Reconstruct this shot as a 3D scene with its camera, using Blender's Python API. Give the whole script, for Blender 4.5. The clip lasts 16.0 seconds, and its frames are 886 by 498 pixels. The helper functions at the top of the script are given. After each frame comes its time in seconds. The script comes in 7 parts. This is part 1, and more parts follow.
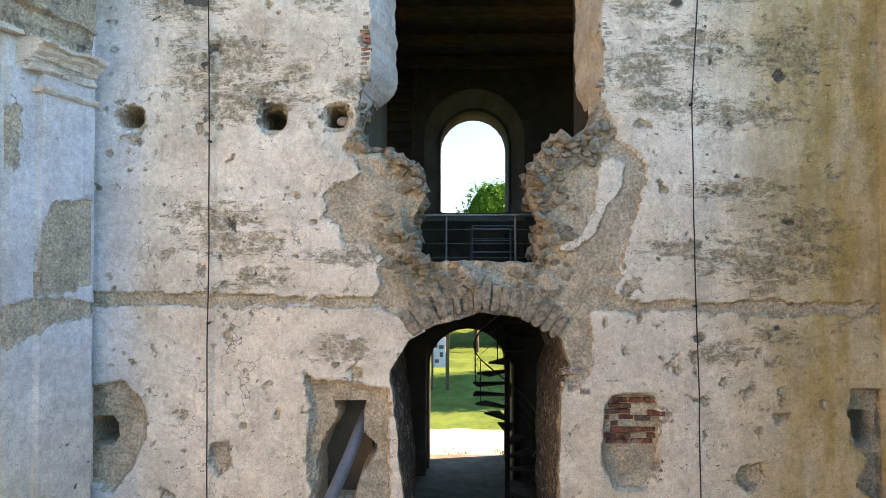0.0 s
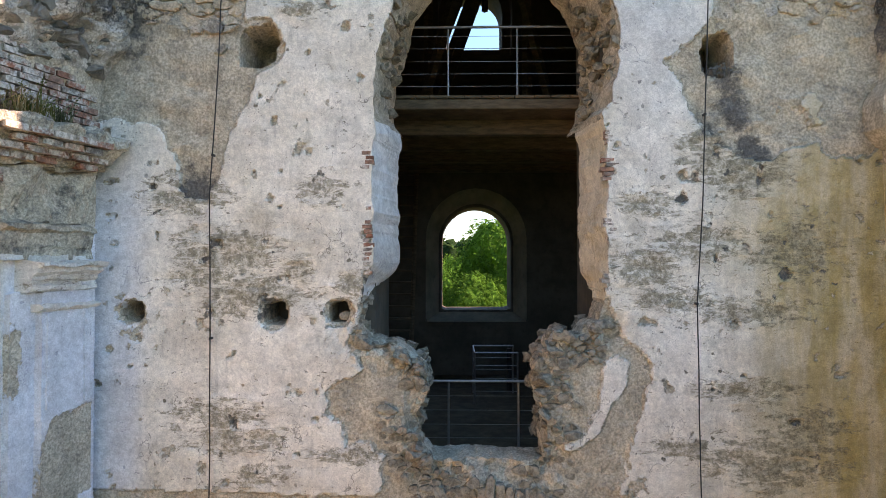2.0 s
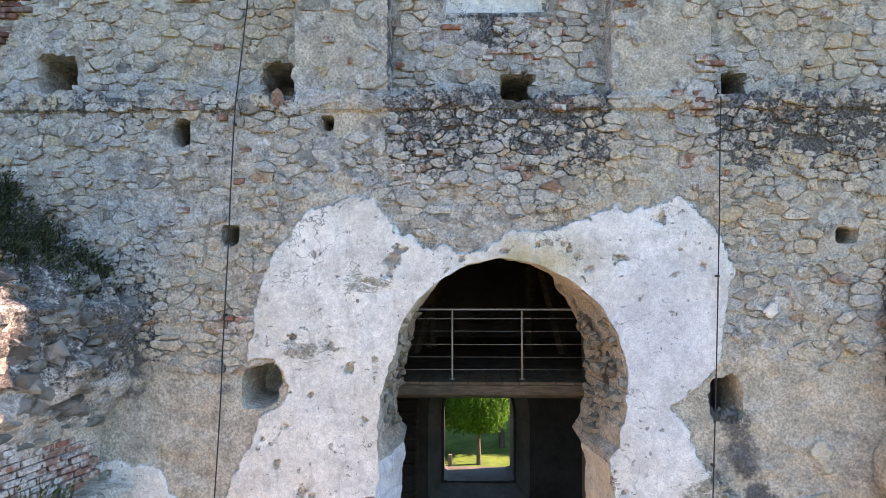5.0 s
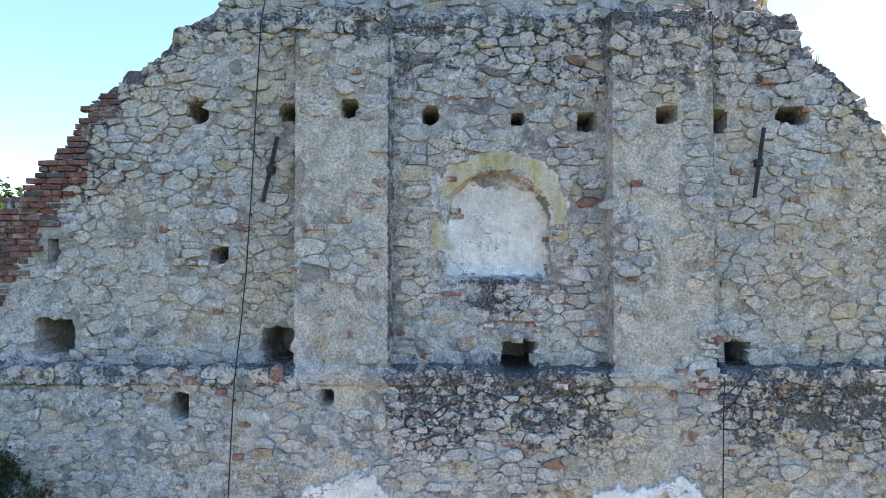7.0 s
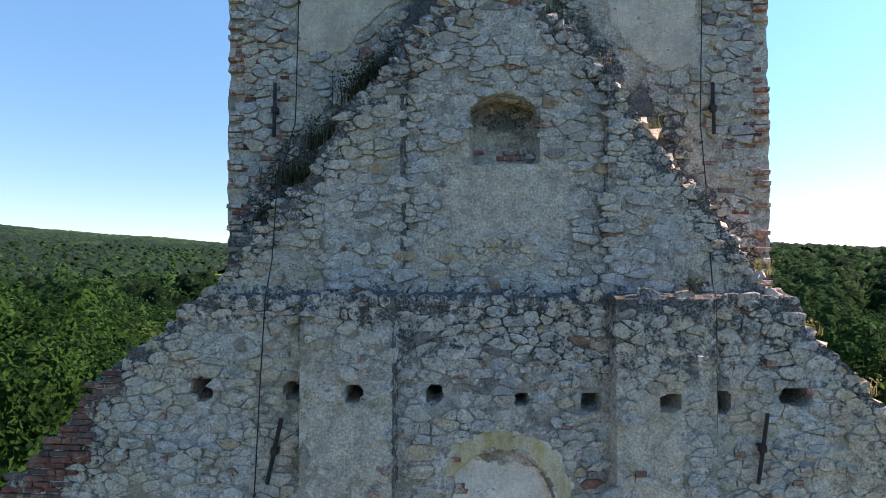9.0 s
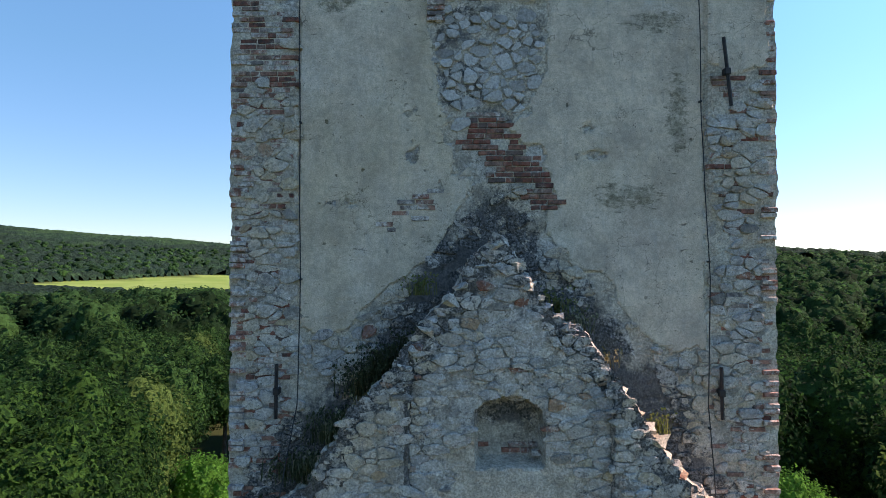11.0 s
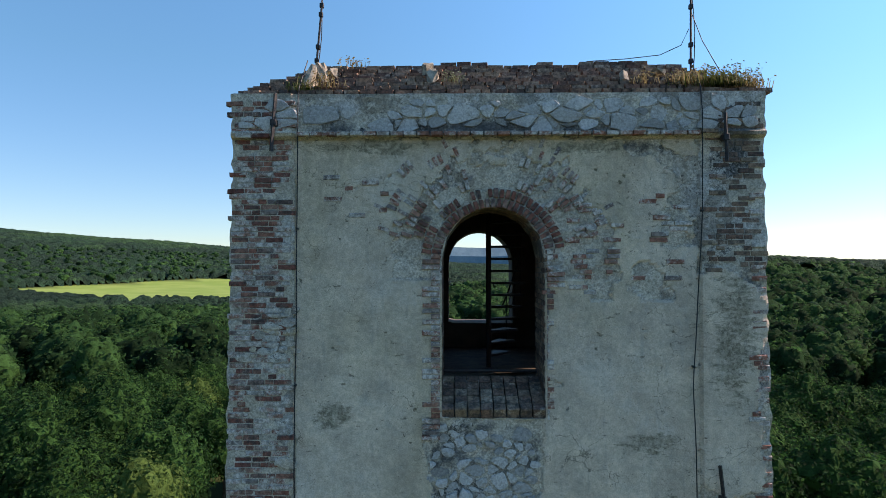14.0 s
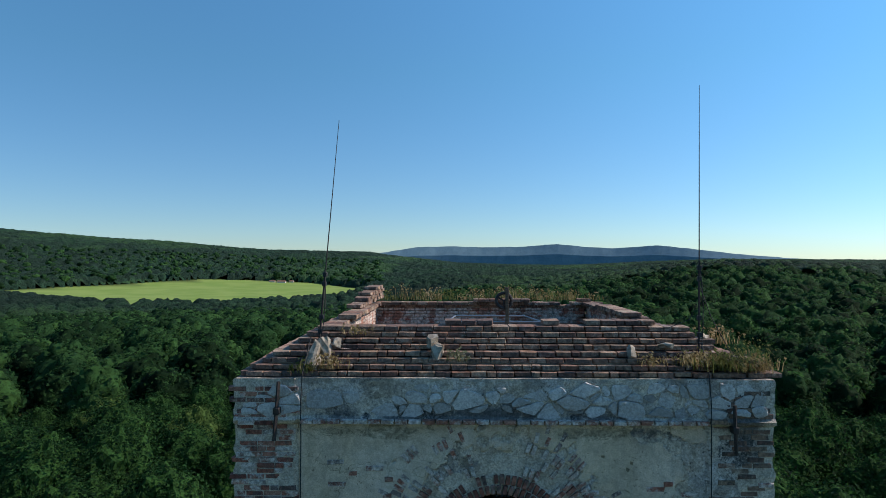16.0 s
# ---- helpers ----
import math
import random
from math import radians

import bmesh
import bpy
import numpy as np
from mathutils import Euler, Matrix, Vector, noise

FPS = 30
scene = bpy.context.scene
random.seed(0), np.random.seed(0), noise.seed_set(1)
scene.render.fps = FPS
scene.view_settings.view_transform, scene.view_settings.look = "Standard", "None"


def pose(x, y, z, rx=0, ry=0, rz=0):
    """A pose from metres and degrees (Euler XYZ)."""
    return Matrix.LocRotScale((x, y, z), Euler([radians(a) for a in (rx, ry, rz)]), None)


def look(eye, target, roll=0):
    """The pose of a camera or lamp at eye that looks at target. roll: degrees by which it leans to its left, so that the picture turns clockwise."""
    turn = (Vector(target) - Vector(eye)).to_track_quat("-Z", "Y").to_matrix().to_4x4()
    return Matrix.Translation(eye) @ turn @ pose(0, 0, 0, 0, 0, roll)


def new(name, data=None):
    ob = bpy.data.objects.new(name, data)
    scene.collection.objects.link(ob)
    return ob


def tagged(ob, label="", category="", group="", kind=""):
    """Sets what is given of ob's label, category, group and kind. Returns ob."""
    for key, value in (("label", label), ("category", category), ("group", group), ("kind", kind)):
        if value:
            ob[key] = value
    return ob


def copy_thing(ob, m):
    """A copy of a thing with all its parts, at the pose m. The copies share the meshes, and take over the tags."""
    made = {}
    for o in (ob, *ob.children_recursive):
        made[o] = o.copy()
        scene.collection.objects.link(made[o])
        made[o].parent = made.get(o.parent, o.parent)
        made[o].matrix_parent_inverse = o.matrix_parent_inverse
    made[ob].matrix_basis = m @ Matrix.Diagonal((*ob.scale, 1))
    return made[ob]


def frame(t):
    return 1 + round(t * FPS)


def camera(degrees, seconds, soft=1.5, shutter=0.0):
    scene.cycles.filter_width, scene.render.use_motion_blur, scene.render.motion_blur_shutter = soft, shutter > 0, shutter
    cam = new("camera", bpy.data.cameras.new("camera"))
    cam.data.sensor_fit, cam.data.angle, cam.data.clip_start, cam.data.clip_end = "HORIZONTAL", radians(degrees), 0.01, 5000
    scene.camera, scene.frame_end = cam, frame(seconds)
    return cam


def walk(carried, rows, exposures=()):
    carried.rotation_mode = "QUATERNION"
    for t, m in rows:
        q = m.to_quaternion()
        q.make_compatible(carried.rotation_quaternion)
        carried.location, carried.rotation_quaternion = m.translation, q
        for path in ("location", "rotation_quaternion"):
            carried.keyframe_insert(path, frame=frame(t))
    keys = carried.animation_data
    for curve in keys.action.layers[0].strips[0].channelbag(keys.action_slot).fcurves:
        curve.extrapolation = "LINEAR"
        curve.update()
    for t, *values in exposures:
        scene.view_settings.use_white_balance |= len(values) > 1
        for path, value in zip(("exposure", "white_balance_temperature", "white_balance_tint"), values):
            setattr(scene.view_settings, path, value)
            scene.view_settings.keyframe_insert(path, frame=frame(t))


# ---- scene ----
cam = camera(72.0, 16.0, soft=0.75)
# seconds, x, y, z, yaw, pitch
PATH = [
    (0.0, 0.000, 0.001, 5.500, 1.04, 1.20),
    (0.5, 0.001, 0.007, 6.060, 1.04, 1.28),
    (1.0, -0.008, 0.008, 6.638, 1.01, 1.31),
    (1.5, -0.017, 0.015, 7.282, 1.05, 1.26),
    (2.0, -0.036, 0.022, 7.974, 1.06, 1.21),
    (2.5, -0.050, 0.025, 8.656, 1.02, 1.23),
    (3.0, -0.047, 0.041, 9.328, 1.00, 1.33),
    (3.5, -0.043, 0.071, 10.023, 1.09, 1.37),
    (6.0, -0.123, 0.014, 13.950, 1.02, 1.20),
    (6.5, -0.114, 0.029, 14.838, 0.98, 1.22),
    (7.0, -0.111, 0.029, 15.735, 1.04, 1.29),
    (7.5, -0.093, -0.009, 16.605, 1.01, 1.40),
    (8.0, -0.096, -0.075, 17.472, 0.92, 1.37),
    (8.5, -0.134, -0.091, 18.396, 0.95, 1.37),
    (9.0, -0.173, -0.056, 19.363, 0.96, 1.33),
    (11.5, -0.256, -0.010, 24.466, 1.05, 1.25),
    (12.0, -0.305, -0.026, 25.465, 1.06, 1.29),
    (12.5, -0.309, -0.026, 26.458, 1.12, 1.24),
    (13.0, -0.238, -0.036, 27.475, 1.11, 1.27),
    (13.5, -0.186, -0.065, 28.492, 1.12, 1.34),
    (14.0, -0.137, -0.110, 29.537, 1.12, 1.34),
    (14.5, -0.088, -0.101, 30.573, 1.14, 1.32),
    (15.0, -0.082, -0.076, 31.609, 1.17, 1.30),
    (15.5, -0.124, -0.088, 32.665, 1.17, 1.24),
    (16.0, -0.203, -0.086, 33.713, 1.18, 1.23),
]
EXPOSURES = [(0.0, 2.7, 10600, 36), (1.5, 2.46, 10600, 40), (3.5, 2.67, 10300, 44), (6.0, 2.85, 8850, 49), (7.0, 2.7, 8600, 46), (8.0, 2.38, 8400, 43), (9.0, 1.77, 8050, 39), (11.5, 1.57, 7950, 36), (12.5, 1.57, 7950, 36), (14.0, 1.42, 7900, 31), (15.0, 1.18, 7650, 24), (16.0, 0.82, 6950, 20)]
walk(cam, [(t, pose(x, y, z, 90 + pitch, 0, yaw)) for t, x, y, z, yaw, pitch in PATH], EXPOSURES)

# ---- light ----
SUN = Vector((0.80, 0.142, 0.60)).normalized()
world = bpy.data.worlds.new("sky")
scene.world = world
world.use_nodes = True
wn = world.node_tree
sky = wn.nodes.new("ShaderNodeTexSky")
sky.sky_type, sky.sun_disc = "NISHITA", False
sky.sun_elevation = math.asin(SUN.z)
sky.sun_rotation = math.atan2(SUN.x, SUN.y)
sky.air_density, sky.dust_density, sky.ozone_density = 0.85, 0.0, 2.6
wn.nodes["Background"].inputs[1].default_value = 0.13
deep = wn.nodes.new("ShaderNodeHueSaturation")
deep.inputs["Saturation"].default_value = 1.16
tint = wn.nodes.new("ShaderNodeMix")
tint.data_type, tint.blend_type = "RGBA", "MULTIPLY"
tint.inputs[0].default_value = 1.0
hue = wn.nodes.new("ShaderNodeMix")
hue.data_type = "RGBA"
hue.inputs[6].default_value, hue.inputs[7].default_value = (0.74, 0.97, 1.13, 1), (0.62, 1.0, 0.95, 1)
wn.links.new(hue.outputs[2], tint.inputs[7])
wn.links.new(sky.outputs[0], deep.inputs["Color"])
wn.links.new(deep.outputs[0], tint.inputs[6])
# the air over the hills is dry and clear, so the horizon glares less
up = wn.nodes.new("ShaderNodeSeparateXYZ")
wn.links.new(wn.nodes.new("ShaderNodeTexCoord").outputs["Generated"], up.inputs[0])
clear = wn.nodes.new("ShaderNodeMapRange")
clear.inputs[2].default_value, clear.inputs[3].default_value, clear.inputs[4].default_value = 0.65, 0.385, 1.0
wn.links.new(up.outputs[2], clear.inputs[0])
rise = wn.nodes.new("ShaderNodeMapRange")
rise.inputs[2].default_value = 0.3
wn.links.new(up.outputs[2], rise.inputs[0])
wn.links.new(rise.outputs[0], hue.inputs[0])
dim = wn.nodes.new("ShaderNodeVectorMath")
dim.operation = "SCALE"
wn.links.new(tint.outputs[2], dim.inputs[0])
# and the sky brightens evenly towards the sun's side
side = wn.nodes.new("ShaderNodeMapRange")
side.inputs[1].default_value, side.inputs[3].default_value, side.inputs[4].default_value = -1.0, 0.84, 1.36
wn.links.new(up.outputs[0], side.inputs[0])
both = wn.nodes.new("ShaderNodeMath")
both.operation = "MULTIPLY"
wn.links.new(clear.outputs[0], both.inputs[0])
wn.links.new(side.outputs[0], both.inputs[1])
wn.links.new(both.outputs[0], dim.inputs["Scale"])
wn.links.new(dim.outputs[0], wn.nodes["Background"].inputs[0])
sun = new("sun", bpy.data.lights.new("sun", "SUN"))
sun.data.energy, sun.data.angle, sun.data.color = 3.2, radians(0.5), (1.0, 0.95, 0.86)
sun.matrix_world = look(SUN * 100, (0, 0, 0))


# ---- numbers in bulk ----
def hash2(i, j, s):
    h = np.sin(i * 127.1 + j * 311.7 + s * 74.7) * 43758.5453
    return h - np.floor(h)


def vnoise(x, y, s=0):
    """Smooth value noise, 0 to 1, one lump a metre."""
    x, y = np.asarray(x, float), np.asarray(y, float)
    i, j = np.floor(x), np.floor(y)
    u, v = x - i, y - j
    u, v = u * u * (3 - 2 * u), v * v * (3 - 2 * v)
    a = hash2(i, j, s) * (1 - u) + hash2(i + 1, j, s) * u
    b = hash2(i, j + 1, s) * (1 - u) + hash2(i + 1, j + 1, s) * u
    return a * (1 - v) + b * v


def fbm(x, y, s=0, octaves=4):
    total, amp, norm = 0.0, 1.0, 0.0
    for k in range(octaves):
        f = 2 ** k
        total = total + amp * vnoise(np.asarray(x) * f, np.asarray(y) * f, s + k)
        norm, amp = norm + amp, amp * 0.5
    return total / norm


def inside(poly, x, z):
    """Signed distance to a closed outline, plus within."""
    x, z = np.asarray(x, float), np.asarray(z, float)
    best, odd = np.full(x.shape, 1e9), np.zeros(x.shape, bool)
    for (ax, az), (bx, bz) in zip(poly, poly[1:] + poly[:1]):
        dx, dz = bx - ax, bz - az
        s = np.clip(((x - ax) * dx + (z - az) * dz) / (dx * dx + dz * dz + 1e-12), 0, 1)
        best = np.minimum(best, (x - ax - s * dx) ** 2 + (z - az - s * dz) ** 2)
        if az != bz:
            odd ^= ((az > z) != (bz > z)) & (x < (bx - ax) * (z - az) / (bz - az) + ax)
    d = np.sqrt(best)
    return np.where(odd, d, -d)


def smooth(a, b, v):
    s = np.clip((v - a) / (b - a), 0, 1)
    return s * s * (3 - 2 * s)


def blob(x, z, cx, cz, rx, rz):
    return np.clip(1.3 - np.sqrt(((x - cx) / rx) ** 2 + ((z - cz) / rz) ** 2), 0, 1)


# ---- materials ----
class Nodes:
    """A short hand for node materials."""

    def __init__(self, name, roughness=0.9, specular=0.3):
        self.mat = bpy.data.materials.new(name)
        self.mat.use_nodes = True
        self.tree = self.mat.node_tree
        self.bsdf = self.tree.nodes["Principled BSDF"]
        self.bsdf.inputs["Roughness"].default_value = roughness
        self.bsdf.inputs["Specular IOR Level"].default_value = specular
        self.place = self.tree.nodes.new("ShaderNodeNewGeometry").outputs["Position"]

    def put(self, socket, value):
        if isinstance(value, bpy.types.NodeSocket):
            self.tree.links.new(value, socket)
        elif isinstance(value, tuple) and len(value) == 3 and socket.type == "RGBA":
            socket.default_value = (*value, 1)
        else:
            socket.default_value = value

    def stretch(self, sx, sy, sz):
        n = self.tree.nodes.new("ShaderNodeVectorMath")
        n.operation = "MULTIPLY"
        self.put(n.inputs[0], self.place)
        n.inputs[1].default_value = (sx, sy, sz)
        return n.outputs[0]

    def noise(self, scale, detail=4, rough=0.55, where=None, distortion=0.0):
        n = self.tree.nodes.new("ShaderNodeTexNoise")
        self.put(n.inputs["Vector"], where or self.place)
        n.inputs["Scale"].default_value, n.inputs["Detail"].default_value = scale, detail
        n.inputs["Roughness"].default_value, n.inputs["Distortion"].default_value = rough, distortion
        return n.outputs[0]

    def cells(self, scale, where=None, feature="F1"):
        n = self.tree.nodes.new("ShaderNodeTexVoronoi")
        n.feature = feature
        self.put(n.inputs["Vector"], where or self.place)
        n.inputs["Scale"].default_value = scale
        return n.outputs[0]

    def attr(self, name):
        n = self.tree.nodes.new("ShaderNodeAttribute")
        n.attribute_name = name
        return n.outputs["Fac"]

    def math(self, op, a, b=0.0, clamp=False):
        n = self.tree.nodes.new("ShaderNodeMath")
        n.operation, n.use_clamp = op, clamp
        self.put(n.inputs[0], a)
        self.put(n.inputs[1], b)
        return n.outputs[0]

    def step(self, v, a, b, to0=0.0, to1=1.0):
        n = self.tree.nodes.new("ShaderNodeMapRange")
        n.interpolation_type = "SMOOTHSTEP"
        self.put(n.inputs[0], v)
        for k, w in zip((1, 2, 3, 4), (a, b, to0, to1)):
            n.inputs[k].default_value = w
        return n.outputs[0]

    def mix(self, f, a, b):
        n = self.tree.nodes.new("ShaderNodeMix")
        n.data_type = "RGBA"
        self.put(n.inputs[0], f)
        self.put(n.inputs[6], a)
        self.put(n.inputs[7], b)
        return n.outputs[2]

    def ramp(self, v, stops):
        n = self.tree.nodes.new("ShaderNodeValToRGB")
        self.put(n.inputs[0], v)
        e = n.color_ramp.elements
        while len(e) < len(stops):
            e.new(0.5)
        for el, (at, c) in zip(e, stops):
            el.position, el.color = at, (*c, 1)
        return n.outputs[0]

    def grit(self, color, scale, detail, rough, low, high, where=None, a=0.36, b=0.64):
        """Fine light and dark grain over a colour."""
        n = self.tree.nodes.new("ShaderNodeVectorMath")
        n.operation = "SCALE"
        self.put(n.inputs[0], color)
        self.put(n.inputs["Scale"], self.step(self.noise(scale, detail, rough, where), a, b, low, high))
        return n.outputs[0]

    def random(self, island=False):
        if island:
            return self.tree.nodes.new("ShaderNodeNewGeometry").outputs["Random Per Island"]
        return self.tree.nodes.new("ShaderNodeObjectInfo").outputs["Random"]

    def done(self, color, height=None, strength=0.5, distance=0.02):
        self.put(self.bsdf.inputs["Base Color"], color)
        if height is not None:
            b = self.tree.nodes.new("ShaderNodeBump")
            b.inputs["Strength"].default_value, b.inputs["Distance"].default_value = strength, distance
            self.put(b.inputs["Height"], height)
            self.tree.links.new(b.outputs[0], self.bsdf.inputs["Normal"])
        return self.mat


def smeared(m, col, cling=0.2):
    """Lime wash, pores and black lichen that run over stones and joints alike."""
    lime = m.ramp(m.noise(7, 5, 0.65), [(0.32, (0.39, 0.335, 0.27)), (0.5, (0.52, 0.465, 0.395)), (0.68, (0.68, 0.635, 0.575))])
    col = m.mix(m.step(m.noise(2.6, 9, 0.76), 0.49, 0.55, 0, 0.8), col, lime)
    col = m.mix(m.step(m.noise(0.55, 5, 0.6), 0.45, 0.60, 0, 0.45), col, (0.60, 0.44, 0.28))
    col = m.mix(m.step(m.noise(0.8, 6, 0.7, None, 0.5), 0.53, 0.63, 0, 0.35), col, (0.40, 0.41, 0.42))
    # pores lie in swarms, the dark of their hollows put into the colour
    pores = m.math("MULTIPLY", m.step(m.noise(34, 3, 0.6), 0.60, 0.66), m.step(m.noise(2.1, 5, 0.7), 0.46, 0.56))
    col = m.mix(m.math("MULTIPLY", pores, 0.85), col, (0.06, 0.05, 0.042))
    col = m.mix(m.step(m.noise(5.5, 8, 0.78), 0.565, 0.62, 0, 0.72), col, m.mix(m.noise(24, 5, 0.7), (0.09, 0.085, 0.08), (0.26, 0.25, 0.24)))
    col = m.grit(m.grit(col, 30, 5, 0.78, 0.74, 1.2, None, 0.38, 0.62), 9, 5, 0.75, 0.8, 1.15, None, 0.38, 0.62)
    lichen = m.math("ADD", m.noise(6.5, 8, 0.8), m.math("MULTIPLY", m.attr("stain"), cling))
    return m.mix(m.step(lichen, 0.62, 0.70, 0, 0.92), col, m.mix(m.step(m.noise(30, 5, 0.75), 0.4, 0.65), (0.014, 0.014, 0.015), (0.20, 0.197, 0.19)))


def facade_material(name, plaster_a, plaster_b):
    """Weathered plaster, coarse render and lime mortar; where each lies is given by the wall's attributes."""
    m = Nodes(name, 0.92, 0.2)
    fine, mid, big = m.noise(60, 5, 0.65), m.noise(9, 6, 0.62), m.noise(0.9, 5, 0.6)
    ragged = m.math("MULTIPLY", m.math("SUBTRACT", mid, 0.5), 0.22)
    plaster = m.step(m.math("ADD", m.attr("plaster"), ragged), -0.006, 0.012)
    coat = m.step(m.math("ADD", m.attr("coat"), ragged), -0.02, 0.03)
    # plaster: two tones, rubbed and freckled
    pc = m.mix(m.step(big, 0.35, 0.68), plaster_a, plaster_b)
    pc = m.mix(m.step(m.noise(3.1, 6, 0.7), 0.5, 0.75, 0, 0.4), pc, (0.42, 0.37, 0.31))
    pc = m.mix(m.step(m.noise(26, 5, 0.75), 0.58, 0.72, 0, 0.16), pc, (0.30, 0.265, 0.22))
    pits = m.math("MULTIPLY", m.step(m.noise(30, 4, 0.62), 0.645, 0.665), m.step(m.noise(1.3, 4, 0.6), 0.42, 0.56))
    warp = m.tree.nodes.new("ShaderNodeVectorMath")
    warp.operation = "MULTIPLY_ADD"
    shake = m.tree.nodes.new("ShaderNodeTexNoise")
    m.put(shake.inputs["Vector"], m.place)
    shake.inputs["Scale"].default_value, shake.inputs["Detail"].default_value = 14, 4
    m.put(warp.inputs[0], shake.outputs[1])
    warp.inputs[1].default_value = (0.07, 0.07, 0.11)
    m.put(warp.inputs[2], m.place)
    pits = m.math("MAXIMUM", pits, m.math("MULTIPLY", m.step(m.cells(3.6, warp.outputs[0]), 0.075, 0.10, 1, 0), m.step(m.noise(0.7, 3), 0.45, 0.55)))
    pc = m.mix(m.step(m.noise(85, 4, 0.7), 0.52, 0.68, 0, 0.14), pc, (0.31, 0.275, 0.225))
    pc = m.mix(m.step(m.noise(13, 7, 0.8), 0.54, 0.68, 0, 0.24), pc, (0.36, 0.31, 0.24))
    # pits, chips and cracks get the shade of hollows as dark colour
    pc = m.mix(m.math("MULTIPLY", pits, 0.85), pc, (0.10, 0.083, 0.062))
    chips = m.step(m.noise(9, 6, 0.72, m.stretch(0.7, 1, 1.7)), 0.645, 0.665)
    pc = m.mix(m.math("MULTIPLY", chips, 0.85), pc, (0.19, 0.155, 0.115))
    wander = m.tree.nodes.new("ShaderNodeVectorMath")
    wander.operation = "ADD"
    swirl = m.tree.nodes.new("ShaderNodeTexNoise")
    m.put(swirl.inputs["Vector"], m.place)
    swirl.inputs["Scale"].default_value, swirl.inputs["Detail"].default_value = 3.0, 6
    m.put(wander.inputs[0], m.place)
    m.put(wander.inputs[1], swirl.outputs[1])
    crack = m.math("MULTIPLY", m.step(m.cells(1.1, wander.outputs[0], "DISTANCE_TO_EDGE"), 0.0, 0.012, 1, 0), m.step(m.noise(0.8, 4), 0.48, 0.6))
    pc = m.mix(m.math("MULTIPLY", crack, 0.8), pc, (0.10, 0.085, 0.065))
    pc = m.mix(m.step(m.noise(1.7, 7, 0.75), 0.52, 0.66, 0, 0.45), pc, (0.47, 0.41, 0.32))
    pc = m.mix(m.step(m.noise(14, 3, 0.5, m.stretch(1, 1, 0.16)), 0.56, 0.75, 0, 0.35), pc, (0.36, 0.33, 0.29))
    pc = m.mix(m.math("MULTIPLY", m.attr("yellow"), m.step(m.noise(1.6, 5, 0.6, m.stretch(2.5, 1, 0.5)), 0.25, 0.65, 0.45, 1.0)), pc, (0.46, 0.34, 0.15))
    pc = m.mix(m.math("MULTIPLY", m.attr("blue"), 0.7), pc, (0.60, 0.67, 0.78))
    pc = m.mix(m.step(m.noise(0.55, 7, 0.72), 0.52, 0.66, 0, 0.3), pc, m.mix(m.noise(7, 6, 0.75), (0.30, 0.27, 0.225), (0.66, 0.64, 0.60)))
    # moss and soot in level streaks
    streak = m.math("ADD", m.noise(4.8, 9, 0.8, m.stretch(0.75, 1, 2.0), 0.6), m.math("MULTIPLY", m.attr("stain"), 0.27))
    speck = m.step(m.noise(13, 7, 0.8), 0.38, 0.54, 0.25, 1.0)
    moss = m.math("MULTIPLY", m.step(streak, 0.67, 0.75, 0, 0.85), speck)
    pc = m.mix(moss, pc, m.mix(m.step(m.noise(20, 5, 0.7), 0.35, 0.65), (0.12, 0.10, 0.065), (0.34, 0.29, 0.20)))
    rc = m.ramp(m.noise(2.6, 7, 0.7), [(0.25, (0.33, 0.265, 0.195)), (0.5, (0.47, 0.395, 0.305)), (0.75, (0.60, 0.525, 0.425))])
    rc = m.mix(m.step(m.cells(30), 0.25, 0.75, 0, 0.4), rc, (0.56, 0.48, 0.375))
    rc = m.mix(m.step(m.noise(6, 8, 0.75, m.stretch(0.8, 1, 1.6)), 0.54, 0.64, 0, 0.5), rc, m.mix(m.noise(31, 5), (0.13, 0.105, 0.085), (0.30, 0.28, 0.26)))
    rc = m.mix(m.step(m.noise(48, 5, 0.75), 0.58, 0.66, 0, 0.5), rc, (0.07, 0.057, 0.045))
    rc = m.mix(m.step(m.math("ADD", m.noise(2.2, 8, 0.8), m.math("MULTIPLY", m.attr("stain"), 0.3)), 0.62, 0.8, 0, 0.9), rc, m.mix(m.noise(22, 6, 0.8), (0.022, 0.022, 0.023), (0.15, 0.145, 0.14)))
    bc = m.ramp(m.noise(3.3, 7, 0.7), [(0.25, (0.34, 0.29, 0.235)), (0.5, (0.48, 0.425, 0.36)), (0.72, (0.61, 0.56, 0.495))])
    bc = smeared(m, bc, 0.24)
    bc = m.mix(m.step(m.noise(2.2, 7, 0.72), 0.48, 0.55, 0, 0.45), bc, (0.10, 0.085, 0.065))
    joint = m.math("MULTIPLY", m.step(m.cells(7.0, wander.outputs[0], "DISTANCE_TO_EDGE"), 0.0, 0.04, 1, 0), m.step(m.math("ADD", m.noise(1.6, 6, 0.7), m.math("MULTIPLY", m.attr("stain"), 0.2)), 0.45, 0.62))
    bc = m.mix(m.math("MULTIPLY", joint, 0.85), bc, (0.035, 0.03, 0.026))
    rc = m.grit(m.grit(rc, 4, 6, 0.7, 0.82, 1.16), 30, 5, 0.75, 0.66, 1.28)
    pc = m.grit(m.grit(m.grit(pc, 2.2, 7, 0.75, 0.84, 1.10), 15, 4, 0.7, 0.88, 1.06), 55, 4, 0.75, 0.84, 1.10)
    col = m.mix(plaster, m.mix(coat, bc, rc), pc)
